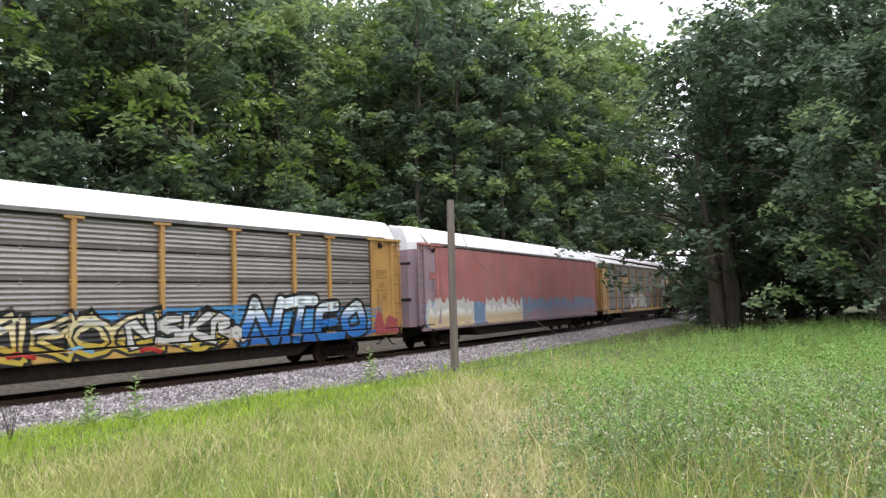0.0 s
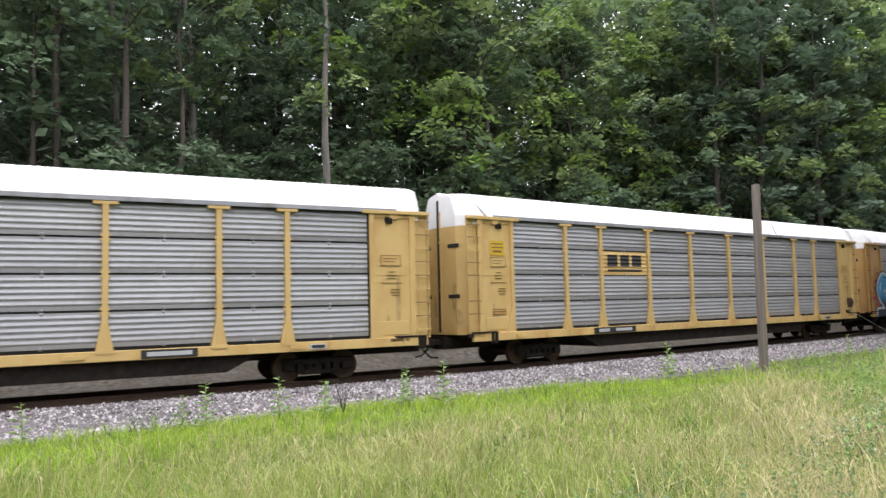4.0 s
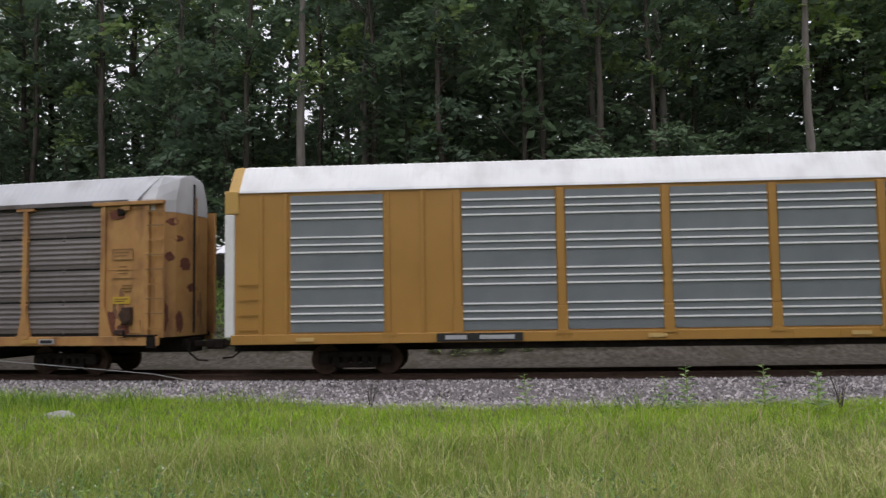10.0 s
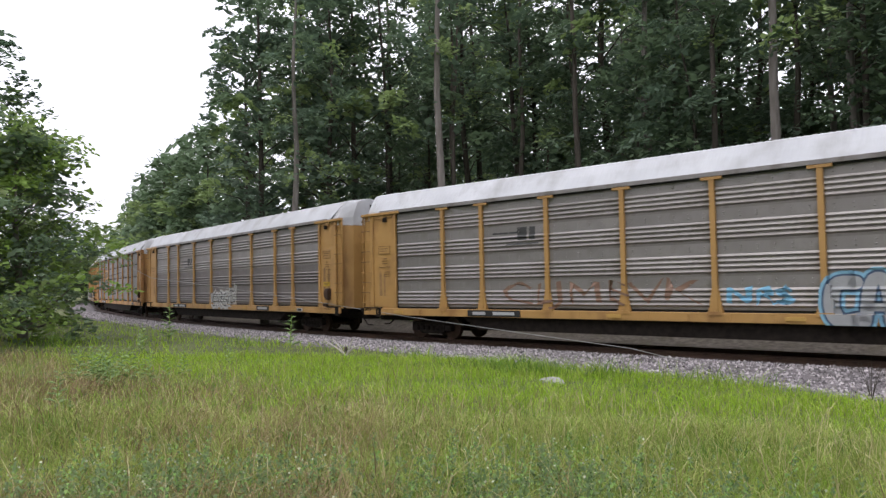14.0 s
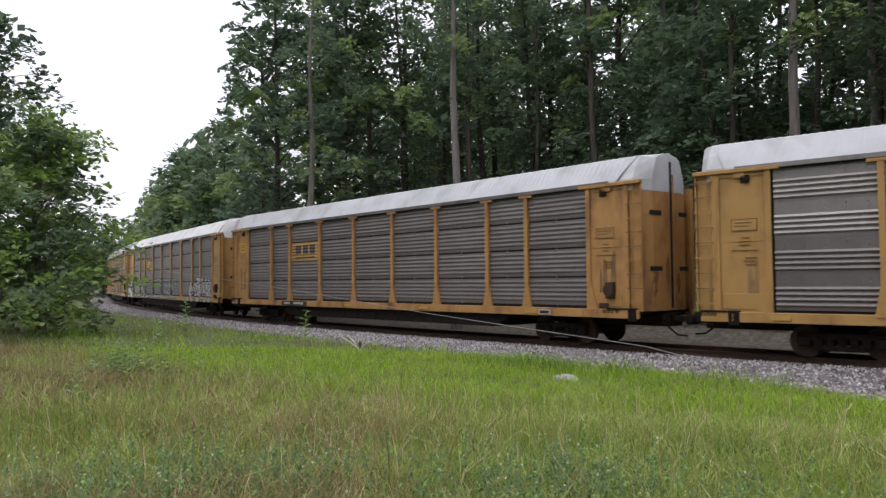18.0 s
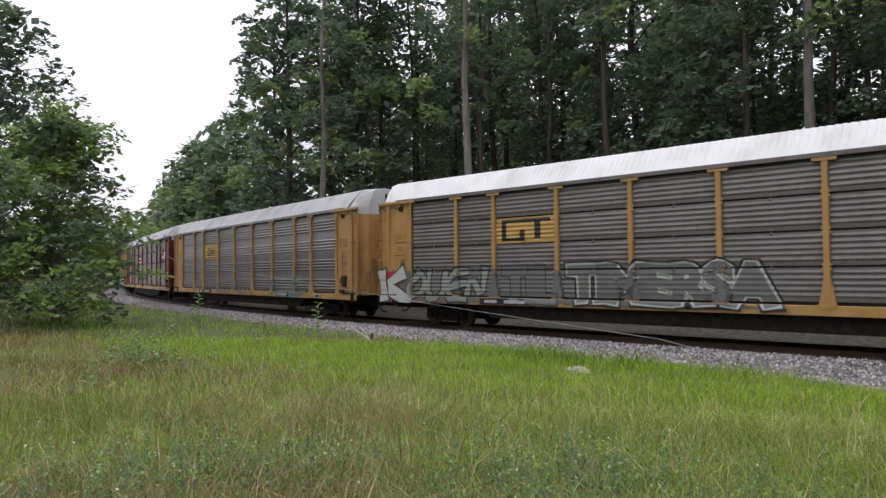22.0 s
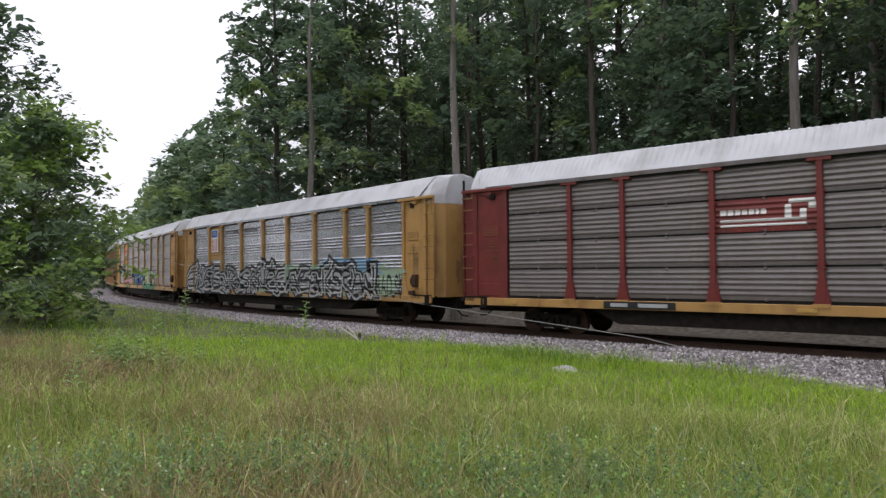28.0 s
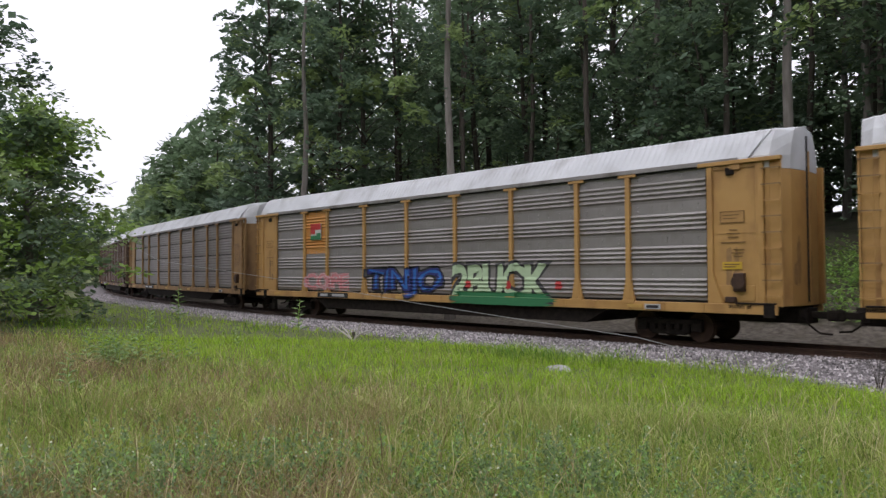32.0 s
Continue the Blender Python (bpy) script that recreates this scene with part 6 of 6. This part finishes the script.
# the clump on the lens's side, up the line
BUSHY = tree(404, 8.5, 0.2, 4.0, 10000, 0.145, 0.16, full=True, clumps=80, mats=[LEAF_FRESH, LEAF_MID, LEAF_LIGHT], bark=BARK, spray=0.4, label="bushy light green tree with leaves down to the grass")
planter.plant(BUSHY, *polar(-66.6, 34), 30)
planter.plant(BUSHY, *polar(-73.5, 27), 200, 0.8)
LEFTY = tree(405, 18, 1.0, 5.4, 11500, 0.22, 0.28, full=True, clumps=95, mats=[LEAF_MID, LEAF_DARK, LEAF_LIGHT], spray=0.5, label="large broadleaf tree beside the line")
for az, d, sc in ((-69.8, 49, 0.92), (-74.5, 42, 0.95), (-79, 36, 0.9), (-66.2, 62, 0.76), (-84, 40, 0.95)):
    planter.plant(LEFTY, *polar(az, d), az * 13, sc)
MAPLE = tree(408, 23, 6.5, 5.6, 6600, 0.225, 0.25, clumps=75, mats=[LEAF_LIGHT, LEAF_MID, LEAF_FRESH], spray=0.6, flat=0.25, label="tall maple with layered light green boughs", name="maple_tree")
for s, off, sc in ((25, -12, 0.8), (35, -12.5, 0.85), (44, -12, 0.85), (62, -12, 0.9), (73, -12.5, 0.95), (19, -17, 1.05), (28, -14.5, 1.0), (38, -16.5, 1.05), (47, -14.5, 1.0), (57, -17, 1.08), (66, -15, 1.0), (76, -16, 1.05), (87, -17, 1.0), (33, -24, 1.15), (52, -25, 1.2), (70, -25, 1.2)):
    x, y, a = on_line(s, off)
    planter.plant(MAPLE, float(x), float(y), s * 37, sc)
for az, d, sc in ((56.5, 66, 1.25), (59, 70, 1.3), (61.5, 74, 1.35), (64, 80, 1.4), (66.3, 86, 1.45), (68.5, 94, 1.5), (70.5, 100, 1.6), (72.6, 106, 1.6), (76, 98, 1.6), (80, 78, 1.4), (85, 74, 1.4), (53, 62, 1.2)):
    planter.plant(MAPLE, *polar(az, d), az * 23, sc)
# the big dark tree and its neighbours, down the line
OAK = tree(406, 18, 3.0, 8.4, 17000, 0.205, 0.55, full=True, clumps=130, mats=[LEAF_SHADED, LEAF_SHADED, LEAF_DARK], spray=0.5, label="big dark spreading tree with low boughs over the grass", name="oak_tree")
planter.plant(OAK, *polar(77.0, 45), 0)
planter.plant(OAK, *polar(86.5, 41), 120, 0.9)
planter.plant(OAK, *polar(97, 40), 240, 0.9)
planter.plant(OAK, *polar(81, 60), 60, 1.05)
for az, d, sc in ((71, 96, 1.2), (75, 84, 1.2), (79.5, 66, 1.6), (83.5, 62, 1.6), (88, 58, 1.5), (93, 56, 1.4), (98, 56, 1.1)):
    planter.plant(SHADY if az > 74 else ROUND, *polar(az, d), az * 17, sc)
# added to fill the hollow under the oak; its shade is leaf colour
THICKET = tree(410, 9, 0.2, 4.4, 4500, 0.19, 0.14, full=True, clumps=60, mats=[LEAF_SHADED, LEAF_SHADED, LEAF_DARK], label="thicket under the trees, shade put into its dark leaves")
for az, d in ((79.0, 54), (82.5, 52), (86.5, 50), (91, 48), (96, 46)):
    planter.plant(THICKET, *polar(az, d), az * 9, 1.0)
VINE = tree(407, 11, 1.7, 4.6, 10000, 0.135, 0.2, full=True, clumps=90, mats=[LEAF_DARK, LEAF_SHADED, LEAF_GREY], spray=0.36, label="vine-hung tree with pale undersides of leaves")
planter.plant(VINE, *polar(86.5, 31), 10)
planter.plant(VINE, *polar(94, 27), 190, 0.9)


# unseen trees added behind the lens to cut light and reflections on the cars
for i in range(28):
    planter.plant(BACK[i % 2], *polar(106 + i * 5.5, 36 + 6 * (i * 5 % 3)), i * 47, 0.92)


def vine_trunks():
    """A knot of dark, vine-wrapped trunks under the big tree."""
    rng = random.Random(77)
    t = tagged(new("old_tree"), "knot of dark leaning trunks wrapped in vines", "tree", "trees along the railway")
    for i, (dx, dy, r, top) in enumerate(((0.0, 0.0, 0.36, 0.5), (0.75, 0.3, 0.26, 0.9), (-0.7, 0.4, 0.22, -0.9), (1.5, 0.8, 0.2, 1.6), (0.3, 0.9, 0.3, -0.2))):
        part("trunk", tubes("trunk", [([(dx, dy, -0.2), (dx + top * 0.25, dy, 2.5), (dx + top * 0.7, dy + 0.2, 5.5), (dx + top * 1.4, dy + 0.4, 9.5)], [r * 1.25, r, r * 0.8, r * 0.45])], BARK_DARK, 9), t)
    for i in range(12):
        x, w = rng.uniform(-1.6, 2.2), rng.uniform(-0.6, 0.6)
        part("vine", tubes("vine", [([(x, -0.5 + 0.2 * w, 0.0), (x + w * 0.4, -0.6, 2.0), (x - w * 0.3, -0.4, 4.2), (x + w, -0.2, 6.5)], [0.03, 0.028, 0.022, 0.015])], BARK_DARK, 5), t)
    put(t, *polar(76.9, 43), 0)


vine_trunks()


# ---- grass and weeds ----
def blades(name, x, y, height, width, mat_index, mats, seed, bend=1.35):
    """Grass blades, two bent quads and a tip each, rooted at (x, y)."""
    rng = np.random.default_rng(seed)
    n = len(x)
    z = ground_z(x, y) - 0.02
    w = rng.uniform(0, 2 * np.pi, n)
    d = np.stack([np.cos(w), np.sin(w)], 1)
    bnd = rng.uniform(0.1, 1.0, n) * bend * height
    tw = rng.uniform(0, 2 * np.pi, n)
    side = np.stack([np.cos(tw), np.sin(tw), np.zeros(n)], 1) * (width / 2)[:, None]
    base = np.stack([x, y, z], 1)
    mid = base + np.concatenate([d * (bnd * 0.3)[:, None], (height * 0.55)[:, None]], 1)
    tip = base + np.concatenate([d * bnd[:, None], (height * (1 - 0.25 * bnd / (height * bend + 1e-6)))[:, None]], 1)
    v = np.stack([base - side, base + side, mid + side * 0.8, mid - side * 0.8, tip], 1)
    i = np.arange(n)[:, None] * 5
    quads = i + np.array([[0, 1, 2, 3]])
    tris = i + np.array([[3, 2, 4]])
    return mesh_np(name, v.reshape(-1, 3), quads=quads, tris=tris, mats=mats, index=np.concatenate([mat_index, mat_index]))


def field_points(n, seed, r0, r1, a0=-85, a1=100, power=1.0):
    rng = np.random.default_rng(seed)
    r = r0 + (r1 - r0) * rng.uniform(0, 1, n) ** power
    a = np.radians(rng.uniform(a0, a1, n))
    x, y = r * np.sin(a), r * np.cos(a)
    s, off = from_line(x, y)
    return x, y, s, off, rng


def meadow():
    mats = [GRASS_LIME, GRASS_GREEN, GRASS_OLIVE, GRASS_STRAW, GRASS_RED, GRASS_DARK]
    for j, (n, r0, r1, hgt, wid, name) in enumerate(((125000, 4.0, 10.5, 0.31, 0.0072, "meadow_grass"), (130000, 10, 24, 0.30, 0.0125, "meadow_grass"), (36000, 22, 60, 0.33, 0.024, "meadow_grass"), (14000, 0.7, 4.3, 0.32, 0.012, "meadow_grass"), (26000, 3.5, 30, 0.36, 0.024, "meadow_grass"))):
        x, y, s, off, rng = field_points(n, 40 + j, r0, r1, *((-85, 100), (-85, 100), (-85, 100), (-180, 180), (100, 275))[j])
        edge = grass_edge(s)
        keep = (off > edge) & ((np.degrees(np.arctan2(x, y)) < 66 + 6 * waves(x, y, 0.6)) | (rng.uniform(0, 1, n) < 0.4)) & (rng.uniform(0, 1, n) < np.clip((off - edge) / 0.25 + 0.4, 0, 1))
        x, y, s, off = x[keep], y[keep], s[keep], off[keep]
        n = len(x)
        u = rng.uniform(0, 1, n)
        az = np.degrees(np.arctan2(x, y))
        fine, broad = waves(x * 1.7 + 2, y * 1.7, 1.3), waves(x + 3, y, 0.45)
        lime = np.clip((np.interp(az, (-70, -51, -34, -18, 0, 24, 45, 60, 80), (15.0, 14.8, 12.4, 11.2, 10.8, 10.0, 10.2, 11.2, 11)) - off) / 2.4 + 0.45 + 0.45 * waves(x, y, 0.8), 0, 1)
        dry = np.clip(0.30 + 0.5 * broad + 0.35 * fine, 0.03, 0.9)
        tan = np.clip(1.3 - abs(az - 62) / 9, 0, 1) * np.clip((off - 7.5) / 3, 0, 1) * np.clip(0.6 + fine, 0, 1)
        red = (1 - lime) * np.clip((-30 - az) / 20, 0, 1) * np.clip(0.65 + 0.9 * broad + 0.4 * fine, 0.1, 1)
        m = np.where(u < lime * 0.85, 0, np.where(u < 0.40 + lime * 0.5 - 0.2 * fine, 1, 2))
        v = rng.uniform(0, 1, n)
        m = np.where(v < np.maximum(dry * 0.5 * (1 - lime), tan * 0.8), 3, m)
        m = np.where(rng.uniform(0, 1, n) < red * 0.8, 4, m)
        h = hgt * rng.uniform(0.5, 1.25, n) * (1 + 0.42 * fine) * np.where(m == 0, 0.75, 1.0) * np.where(m == 3, 1.15, 1.0)
        w = wid * rng.uniform(0.7, 1.4, n) * np.where(m == 3, 0.8, 1)
        dark = waves(x * 2.6 + 5, y * 2.6, 1.5) > 0.42
        m = np.where(dark & (m < 3) & (rng.uniform(0, 1, n) < np.where(lime > 0.6, 0.25, 0.6)), 5, m)
        ob = new(name, blades(name, x, y, h, w, m, mats, 60 + j))
        tagged(ob, "tall uncut meadow grass, green with dry straw stems", "grass", kind="stuff")


meadow()


def seed_stems():
    x, y, s, off, rng = field_points(8000, 47, 4.5, 17)
    az = np.degrees(np.arctan2(x, y))
    keep = (off > 8.0) & (rng.uniform(0, 1, len(x)) < np.clip(0.5 + 0.7 * waves(x, y, 1.0), 0.05, 1))
    x, y, az = x[keep], y[keep], az[keep]
    n = len(x)
    m = np.where(rng.uniform(0, 1, n) < np.clip((-15 - az) / 40, 0.05, 0.6), 1, 0)
    ob = new("seed_stems", blades("seed_stems", x, y, rng.uniform(0.4, 0.68, n), rng.uniform(0.005, 0.011, n), m, [GRASS_STRAW, GRASS_RED], 48, bend=0.95))
    tagged(ob, "bent pale seed stems of dry grass", "grass", kind="stuff")


seed_stems()


def tufts():
    """Darker, taller tufts along the ballast and in the field."""
    rng = np.random.default_rng(52)
    spots = ((-10.4, 16.2, 240, 0.8), (-9.2, 15.9, 160, 0.5), (-7.4, 16.4, 60, 0.35), (-8.3, 17.0, 60, 0.6), (-9.3, 15.6, 70, 0.7), (-6.0, 16.9, 40, 0.5), (-4.6, 17.0, 40, 0.5), (3.4, 15.9, 50, 0.6), (12.5, 14.8, 50, 0.6), (14.8, 15.6, 40, 0.5), (-14.5, 17.9, 50, 0.6), (-22.5, 17.9, 60, 0.6), (-26.5, 12.8, 90, 0.9), (25.5, 15.2, 60, 0.7))
    x = np.concatenate([rng.normal(cx, r, n) for cx, cy, n, r in spots])
    y = np.concatenate([rng.normal(cy, r * 0.4, n) for cx, cy, n, r in spots])
    n = len(x)
    ob = new("grass_tufts", blades("grass_tufts", x, y, rng.uniform(0.35, 0.7, n), rng.uniform(0.012, 0.022, n), rng.integers(0, 2, n), [GRASS_DARK, GRASS_GREEN], 53))
    tagged(ob, "dark green tufts of grass beside the ballast", "grass", kind="stuff")


tufts()
HERB = mat("bright_herb_leaves", (0.20, 0.36, 0.09), (0.30, 0.46, 0.15), 0.6, scale=0.8, island=0.3, translucent=0.35)


WEED_LEAF = mat("pale_weed_leaves", (0.22, 0.33, 0.13), (0.34, 0.45, 0.20), 0.6, scale=2, island=0.25, translucent=0.3)


def herbs(name, x, y, height, per, leaf, mats, split, seed, florets=0):
    """Leafy stems with leaf pairs up the stalk and, with florets, pale heads."""
    rng = np.random.default_rng(seed)
    n = len(x)
    z = ground_z(x, y)
    base = np.repeat(np.stack([x, y, z], 1), per, 0)
    h = np.repeat(height, per)
    f = rng.uniform(0.15, 1.0, n * per)
    w = rng.uniform(0, 2 * np.pi, n * per)
    out = np.stack([np.cos(w), np.sin(w), 0.25 + rng.normal(0, 0.3, n * per)], 1)
    root = base + np.stack([np.zeros(n * per), np.zeros(n * per), h * f], 1) + np.repeat(rng.normal(0, 0.02, (n, 3)), per, 0)
    s = leaf * rng.uniform(0.6, 1.3, n * per)[:, None] * (1.15 - 0.5 * f)[:, None]
    side = np.stack([-np.sin(w), np.cos(w), rng.normal(0, 0.2, n * per)], 1) * s * 0.26
    tip = root + out * s
    mid = root + out * s * 0.5 + np.array([0, 0, 0.02])
    v = [np.stack([root, mid + side, tip, mid - side], 1)]
    idx = [np.where(rng.uniform(0, 1, n * per) < split, 0, 1)]
    if florets:
        c = np.repeat(np.stack([x, y, z + height], 1), florets, 0) + rng.normal(0, 1, (n * florets, 3)) * (0.03, 0.03, 0.015)
        r = rng.uniform(0.004, 0.012, n * florets)[:, None]
        a = rng.normal(0, 1, (n * florets, 3))
        a /= np.linalg.norm(a, axis=1)[:, None]
        b = np.cross(a, rng.normal(0, 1, (n * florets, 3)))
        b /= np.linalg.norm(b, axis=1)[:, None]
        v.append(np.stack([c - a * r, c - b * r, c + a * r, c + b * r], 1))
        idx.append(np.full(n * florets, 2))
    v = np.concatenate(v)
    return mesh_np(name, v.reshape(-1, 3), quads=np.arange(len(v) * 4).reshape(-1, 4), mats=mats, index=np.concatenate(idx))


def herb_beds():
    # the lush bed by the dark trees
    x, y, s, off, rng = field_points(8500, 71, 8.0, 36, 54, 98, 0.8)
    keep = (off > 5) & (rng.uniform(0, 1, len(x)) < np.clip((np.degrees(np.arctan2(x, y)) - 64) / 14 + 0.75 * waves(x, y, 0.7), 0, 1) * np.clip((np.degrees(np.arctan2(x, y)) - 55) / 8, 0, 1))
    x, y = x[keep], y[keep]
    bed = new("leafy_weeds", herbs("leafy_weeds", x, y, rng.uniform(0.3, 0.75, len(x)), 15, 0.085, [HERB, LEAF_FRESH], 0.8, 72))
    tagged(bed, "lush bed of bright green leafy weeds", "weeds", kind="stuff")
    # flowering weeds near the lens, in loose clumps
    for a0, a1, r0, r1, clumps, per, wide, sd in ((66, 98, 6.0, 13, 60, 24, 0.7, 74), (-68, -24, 4.8, 6.2, 20, 20, 0.38, 75), (-14, 66, 4.0, 6.2, 14, 18, 0.35, 76)):
        cx, cy, s, off, rng = field_points(clumps, sd, r0, r1, a0, a1)
        n = clumps * per
        x = np.repeat(cx, per) + rng.normal(0, wide, n)
        y = np.repeat(cy, per) + rng.normal(0, wide, n)
        k = np.hypot(x, y) > 3.6
        x, y = x[k], y[k]
        ob = new("flowering_weeds", herbs("flowering_weeds", x, y, rng.uniform(0.25, 0.55, len(x)), 20, 0.055, [LEAF_GREY, HERB, FLOWER], 0.75, sd + 10, 7 if a0 > 60 else 1))
        tagged(ob, "grey-green weeds with small white flower heads", "weeds", kind="stuff")


herb_beds()


def weed_plant(seed, height, leaf):
    rng = random.Random(seed)
    w = tagged(new("weed_plant"), "upright broad-leaved weed at the edge of the ballast", "weed", "tall weeds")
    part("stem", tubes("stem", [([(0, 0, -0.05), (0.02, 0.01, height * 0.5), (0.05, 0.0, height)], [0.012, 0.010, 0.005])], GRASS_GREEN, 5), w)
    vs, qs = [], []
    for i in range(int(height / 0.055)):
        f = 0.1 + 0.9 * i / (height / 0.055)
        a = i * 2.4 + rng.uniform(-0.3, 0.3)
        s = leaf * (1.1 - 0.65 * f) * rng.uniform(0.8, 1.2)
        r = Vector((0.05 * f * f, 0, height * f))
        o = Vector((math.cos(a), math.sin(a), 0.55))
        d = Vector((-math.sin(a), math.cos(a), 0)) * s * 0.27
        b = len(vs)
        vs += [tuple(r), tuple(r + o * s * 0.5 + d), tuple(r + o * s + Vector((0, 0, -0.3 * s))), tuple(r + o * s * 0.5 - d)]
        qs.append((b, b + 1, b + 2, b + 3))
    part("leaves", mesh_np("leaves", vs, quads=qs, mats=[WEED_LEAF]), w)
    return w


WEED = [weed_plant(1, 1.15, 0.36), weed_plant(2, 1.0, 0.32), weed_plant(3, 0.85, 0.3)]
for i, (x, y, sc) in enumerate(((9.81, 14.9, 1.1), (6.26, 16.19, 1.0), (1.24, 16.31, 1.1), (4.38, 15.31, 0.8), (4.0, 15.7, 0.7), (7.18, 15.79, 0.9), (19.19, 16.02, 1.0), (9.66, 16.46, 0.8), (6.85, 15.06, 0.9),
        (-27.45, 17.73, 1.2), (-20.46, 18.04, 1.1), (20.14, 16.67, 0.9), (10.02, 16.88, 0.8), (-24.0, 14.5, 0.8), (-16.5, 12.4, 0.6), (43.5, 12.7, 1.2), (29, 15.5, 0.9))):
    planter.plant(WEED[i % 3], x, y, i * 77, sc * 1.12)
# the leafy clump
rng0 = random.Random(8)
for i in range(18):
    planter.plant(WEED[i % 3], -14.0 + rng0.gauss(0, 0.42), 7.7 + rng0.gauss(0, 0.62), i * 50, rng0.uniform(0.5, 0.75))


def dry_weed(seed):
    rng = random.Random(seed)
    w = tagged(new("dry_weed"), "dead brown weed stalks in the ballast", "weed", "tall weeds")
    for i in range(9):
        a, h = rng.uniform(0, 6.28), rng.uniform(0.5, 0.95)
        part("stalk", tubes("stalk", [([(0, 0, -0.03), (math.cos(a) * 0.08, math.sin(a) * 0.08, h * 0.5), (math.cos(a) * 0.22, math.sin(a) * 0.22, h)], [0.008, 0.006, 0.003])], BARK_DARK, 4), w)
    return w


planter.plant(dry_weed(5), -2.21, 16.94, 0)
planter.plant(dry_weed(6), 7.6, 15.7, 0, 0.8)
planter.plant(WEED[1], -10.6, 5.1, 40, 0.62)
planter.plant(WEED[2], -22.0, 13.2, 10, 0.9)


def debris():
    """Splintered pale sticks thrown up in the grass."""
    x, y = -17.02, 17.34
    z = float(ground_z(x, y)[0])
    d = tagged(new("broken_branch"), "bleached broken branch sticking out of the grass", "branch")
    d.matrix_basis = pose(x, y, z)
    m = mat("bleached_wood", (0.42, 0.39, 0.34), (0.58, 0.55, 0.50), 0.85, scale=6, bump=0.3)
    for pts in ([(0, 0, 0), (-0.25, 0, 0.3), (-0.62, 0.05, 0.55)], [(0, 0, 0), (0.18, 0, 0.35), (0.34, 0, 0.66)], [(-0.05, 0, 0.1), (-0.5, 0.05, 0.28), (-0.95, 0, 0.5)], [(0.02, 0, 0.1), (0.3, 0.05, 0.3), (0.7, 0.1, 0.42)]):
        part("stick", tubes("stick", [(pts, [0.035, 0.028, 0.012])], m, 5), d)
    part("bark_piece", boxes("bark_piece", (-0.06, 0.07, -0.03, 0.03, 0.1, 0.34), bevel=0.025), d, material=BARK_DARK)


debris()
rock_bm = bmesh.new()
bmesh.ops.create_icosphere(rock_bm, subdivisions=2, radius=0.22)
for v in rock_bm.verts:
    v.co = Vector((v.co.x * 1.5, v.co.y, v.co.z * 0.6)) * (1 + 0.25 * noise.noise(v.co * 6))
rock = new("rock", bm_mesh("rock", rock_bm, mat("pale_rock", (0.26, 0.25, 0.245), (0.40, 0.39, 0.385), 0.85, scale=6, bump=0.4)))
tagged(rock, "pale rock lying in the grass", "rock")
rock.scale = (0.7, 0.7, 0.7)
planter.plant(rock, -8.11, 14.72, 20)


# undergrowth on the bank behind the track
def bank_cover():
    rng = np.random.default_rng(91)
    n = 15000
    s, off = rng.uniform(-45, 100, n), -6.2 - 7.5 * rng.uniform(0, 1, n) ** 1.3
    x, y, a = on_line(s, off)
    ob = new("bank_undergrowth", herbs("bank_undergrowth", x, y, rng.uniform(0.3, 1.1, n), 7, 0.22, [HERB, LEAF_FRESH], 0.5, 92))
    tagged(ob, "green ferns and undergrowth covering the bank", "undergrowth", kind="stuff")


bank_cover()

# fallen line wires
cable("fallen_wire", [(-62.0, 35.2, 4.6), (-46.0, 28.3, 2.9), (-29.0, 24.3, 1.75), (-18.4, 22.3, 0.85), (-12.9, 21.5, 0.42), (-8.9, 21.0, 0.1), (-7.0, 20.6, -0.2)], 0.014, "slack fallen line wire hanging beside the track")
cable("pole_wire", [(23.7, 15.6, 6.0), (26.6, 16.7, 4.4), (36, 19.4, 1.6), (44.0, 21.2, 0.0), (47, 21.9, -0.35)], 0.012, "loose wire running down from the pole")



# ---- ties under the rails, one by one ----
tie_me = boxes("tie", (-0.115, 0.115, -1.3, 1.3, -0.18, 0.0), bevel=0.012)
for i in range(300):
    x, y, a = on_line(-90 + i * 0.6)
    part("tie", tie_me, track, pose(float(x), float(y), -0.165, 0, 0, math.degrees(a) + (i * 37 % 11 - 5) * 0.25), material=TIE)


# ---- the train rolls by ----
def travel(t):
    """Metres that the train has rolled along the line."""
    q = (t - 16) / 16
    return 256.787 + 10.6500 * (t - 16) + -1.903 * q * q + 0.029 * q ** 3


SLACK = {3: -0.08, 4: -0.15, 5: -0.05, 6: 0.12, 7: 0.17, 8: -0.06, 9: -0.14, 10: -0.04, 11: -0.04, 13: -0.07, 14: -0.06, 15: -0.04, 16: -0.13}


def car_pose(k, t):
    s = travel(t) - LENGTH * k + LENGTH / 2 + SLACK.get(k, 0.0)
    xa, ya, _ = on_line(s - 10.05)
    xb, yb, _ = on_line(s + 10.05)
    return pose(float(xa + xb) / 2, float(ya + yb) / 2, 0, 0, 0, math.degrees(math.atan2(yb - ya, xb - xa)))


def motions():
    for k, car in MOVERS:
        walk(car, [(i * 0.5, car_pose(k, i * 0.5)) for i in range(65)])
    times = [i / 15 for i in range(481)]
    for w in WHEELS:
        x = w.matrix_basis.translation.x
        walk(w, [(t, pose(x, 0, 0.42, 0, math.degrees((travel(t) - travel(0)) / 0.42), 0)) for t in times])


motions()
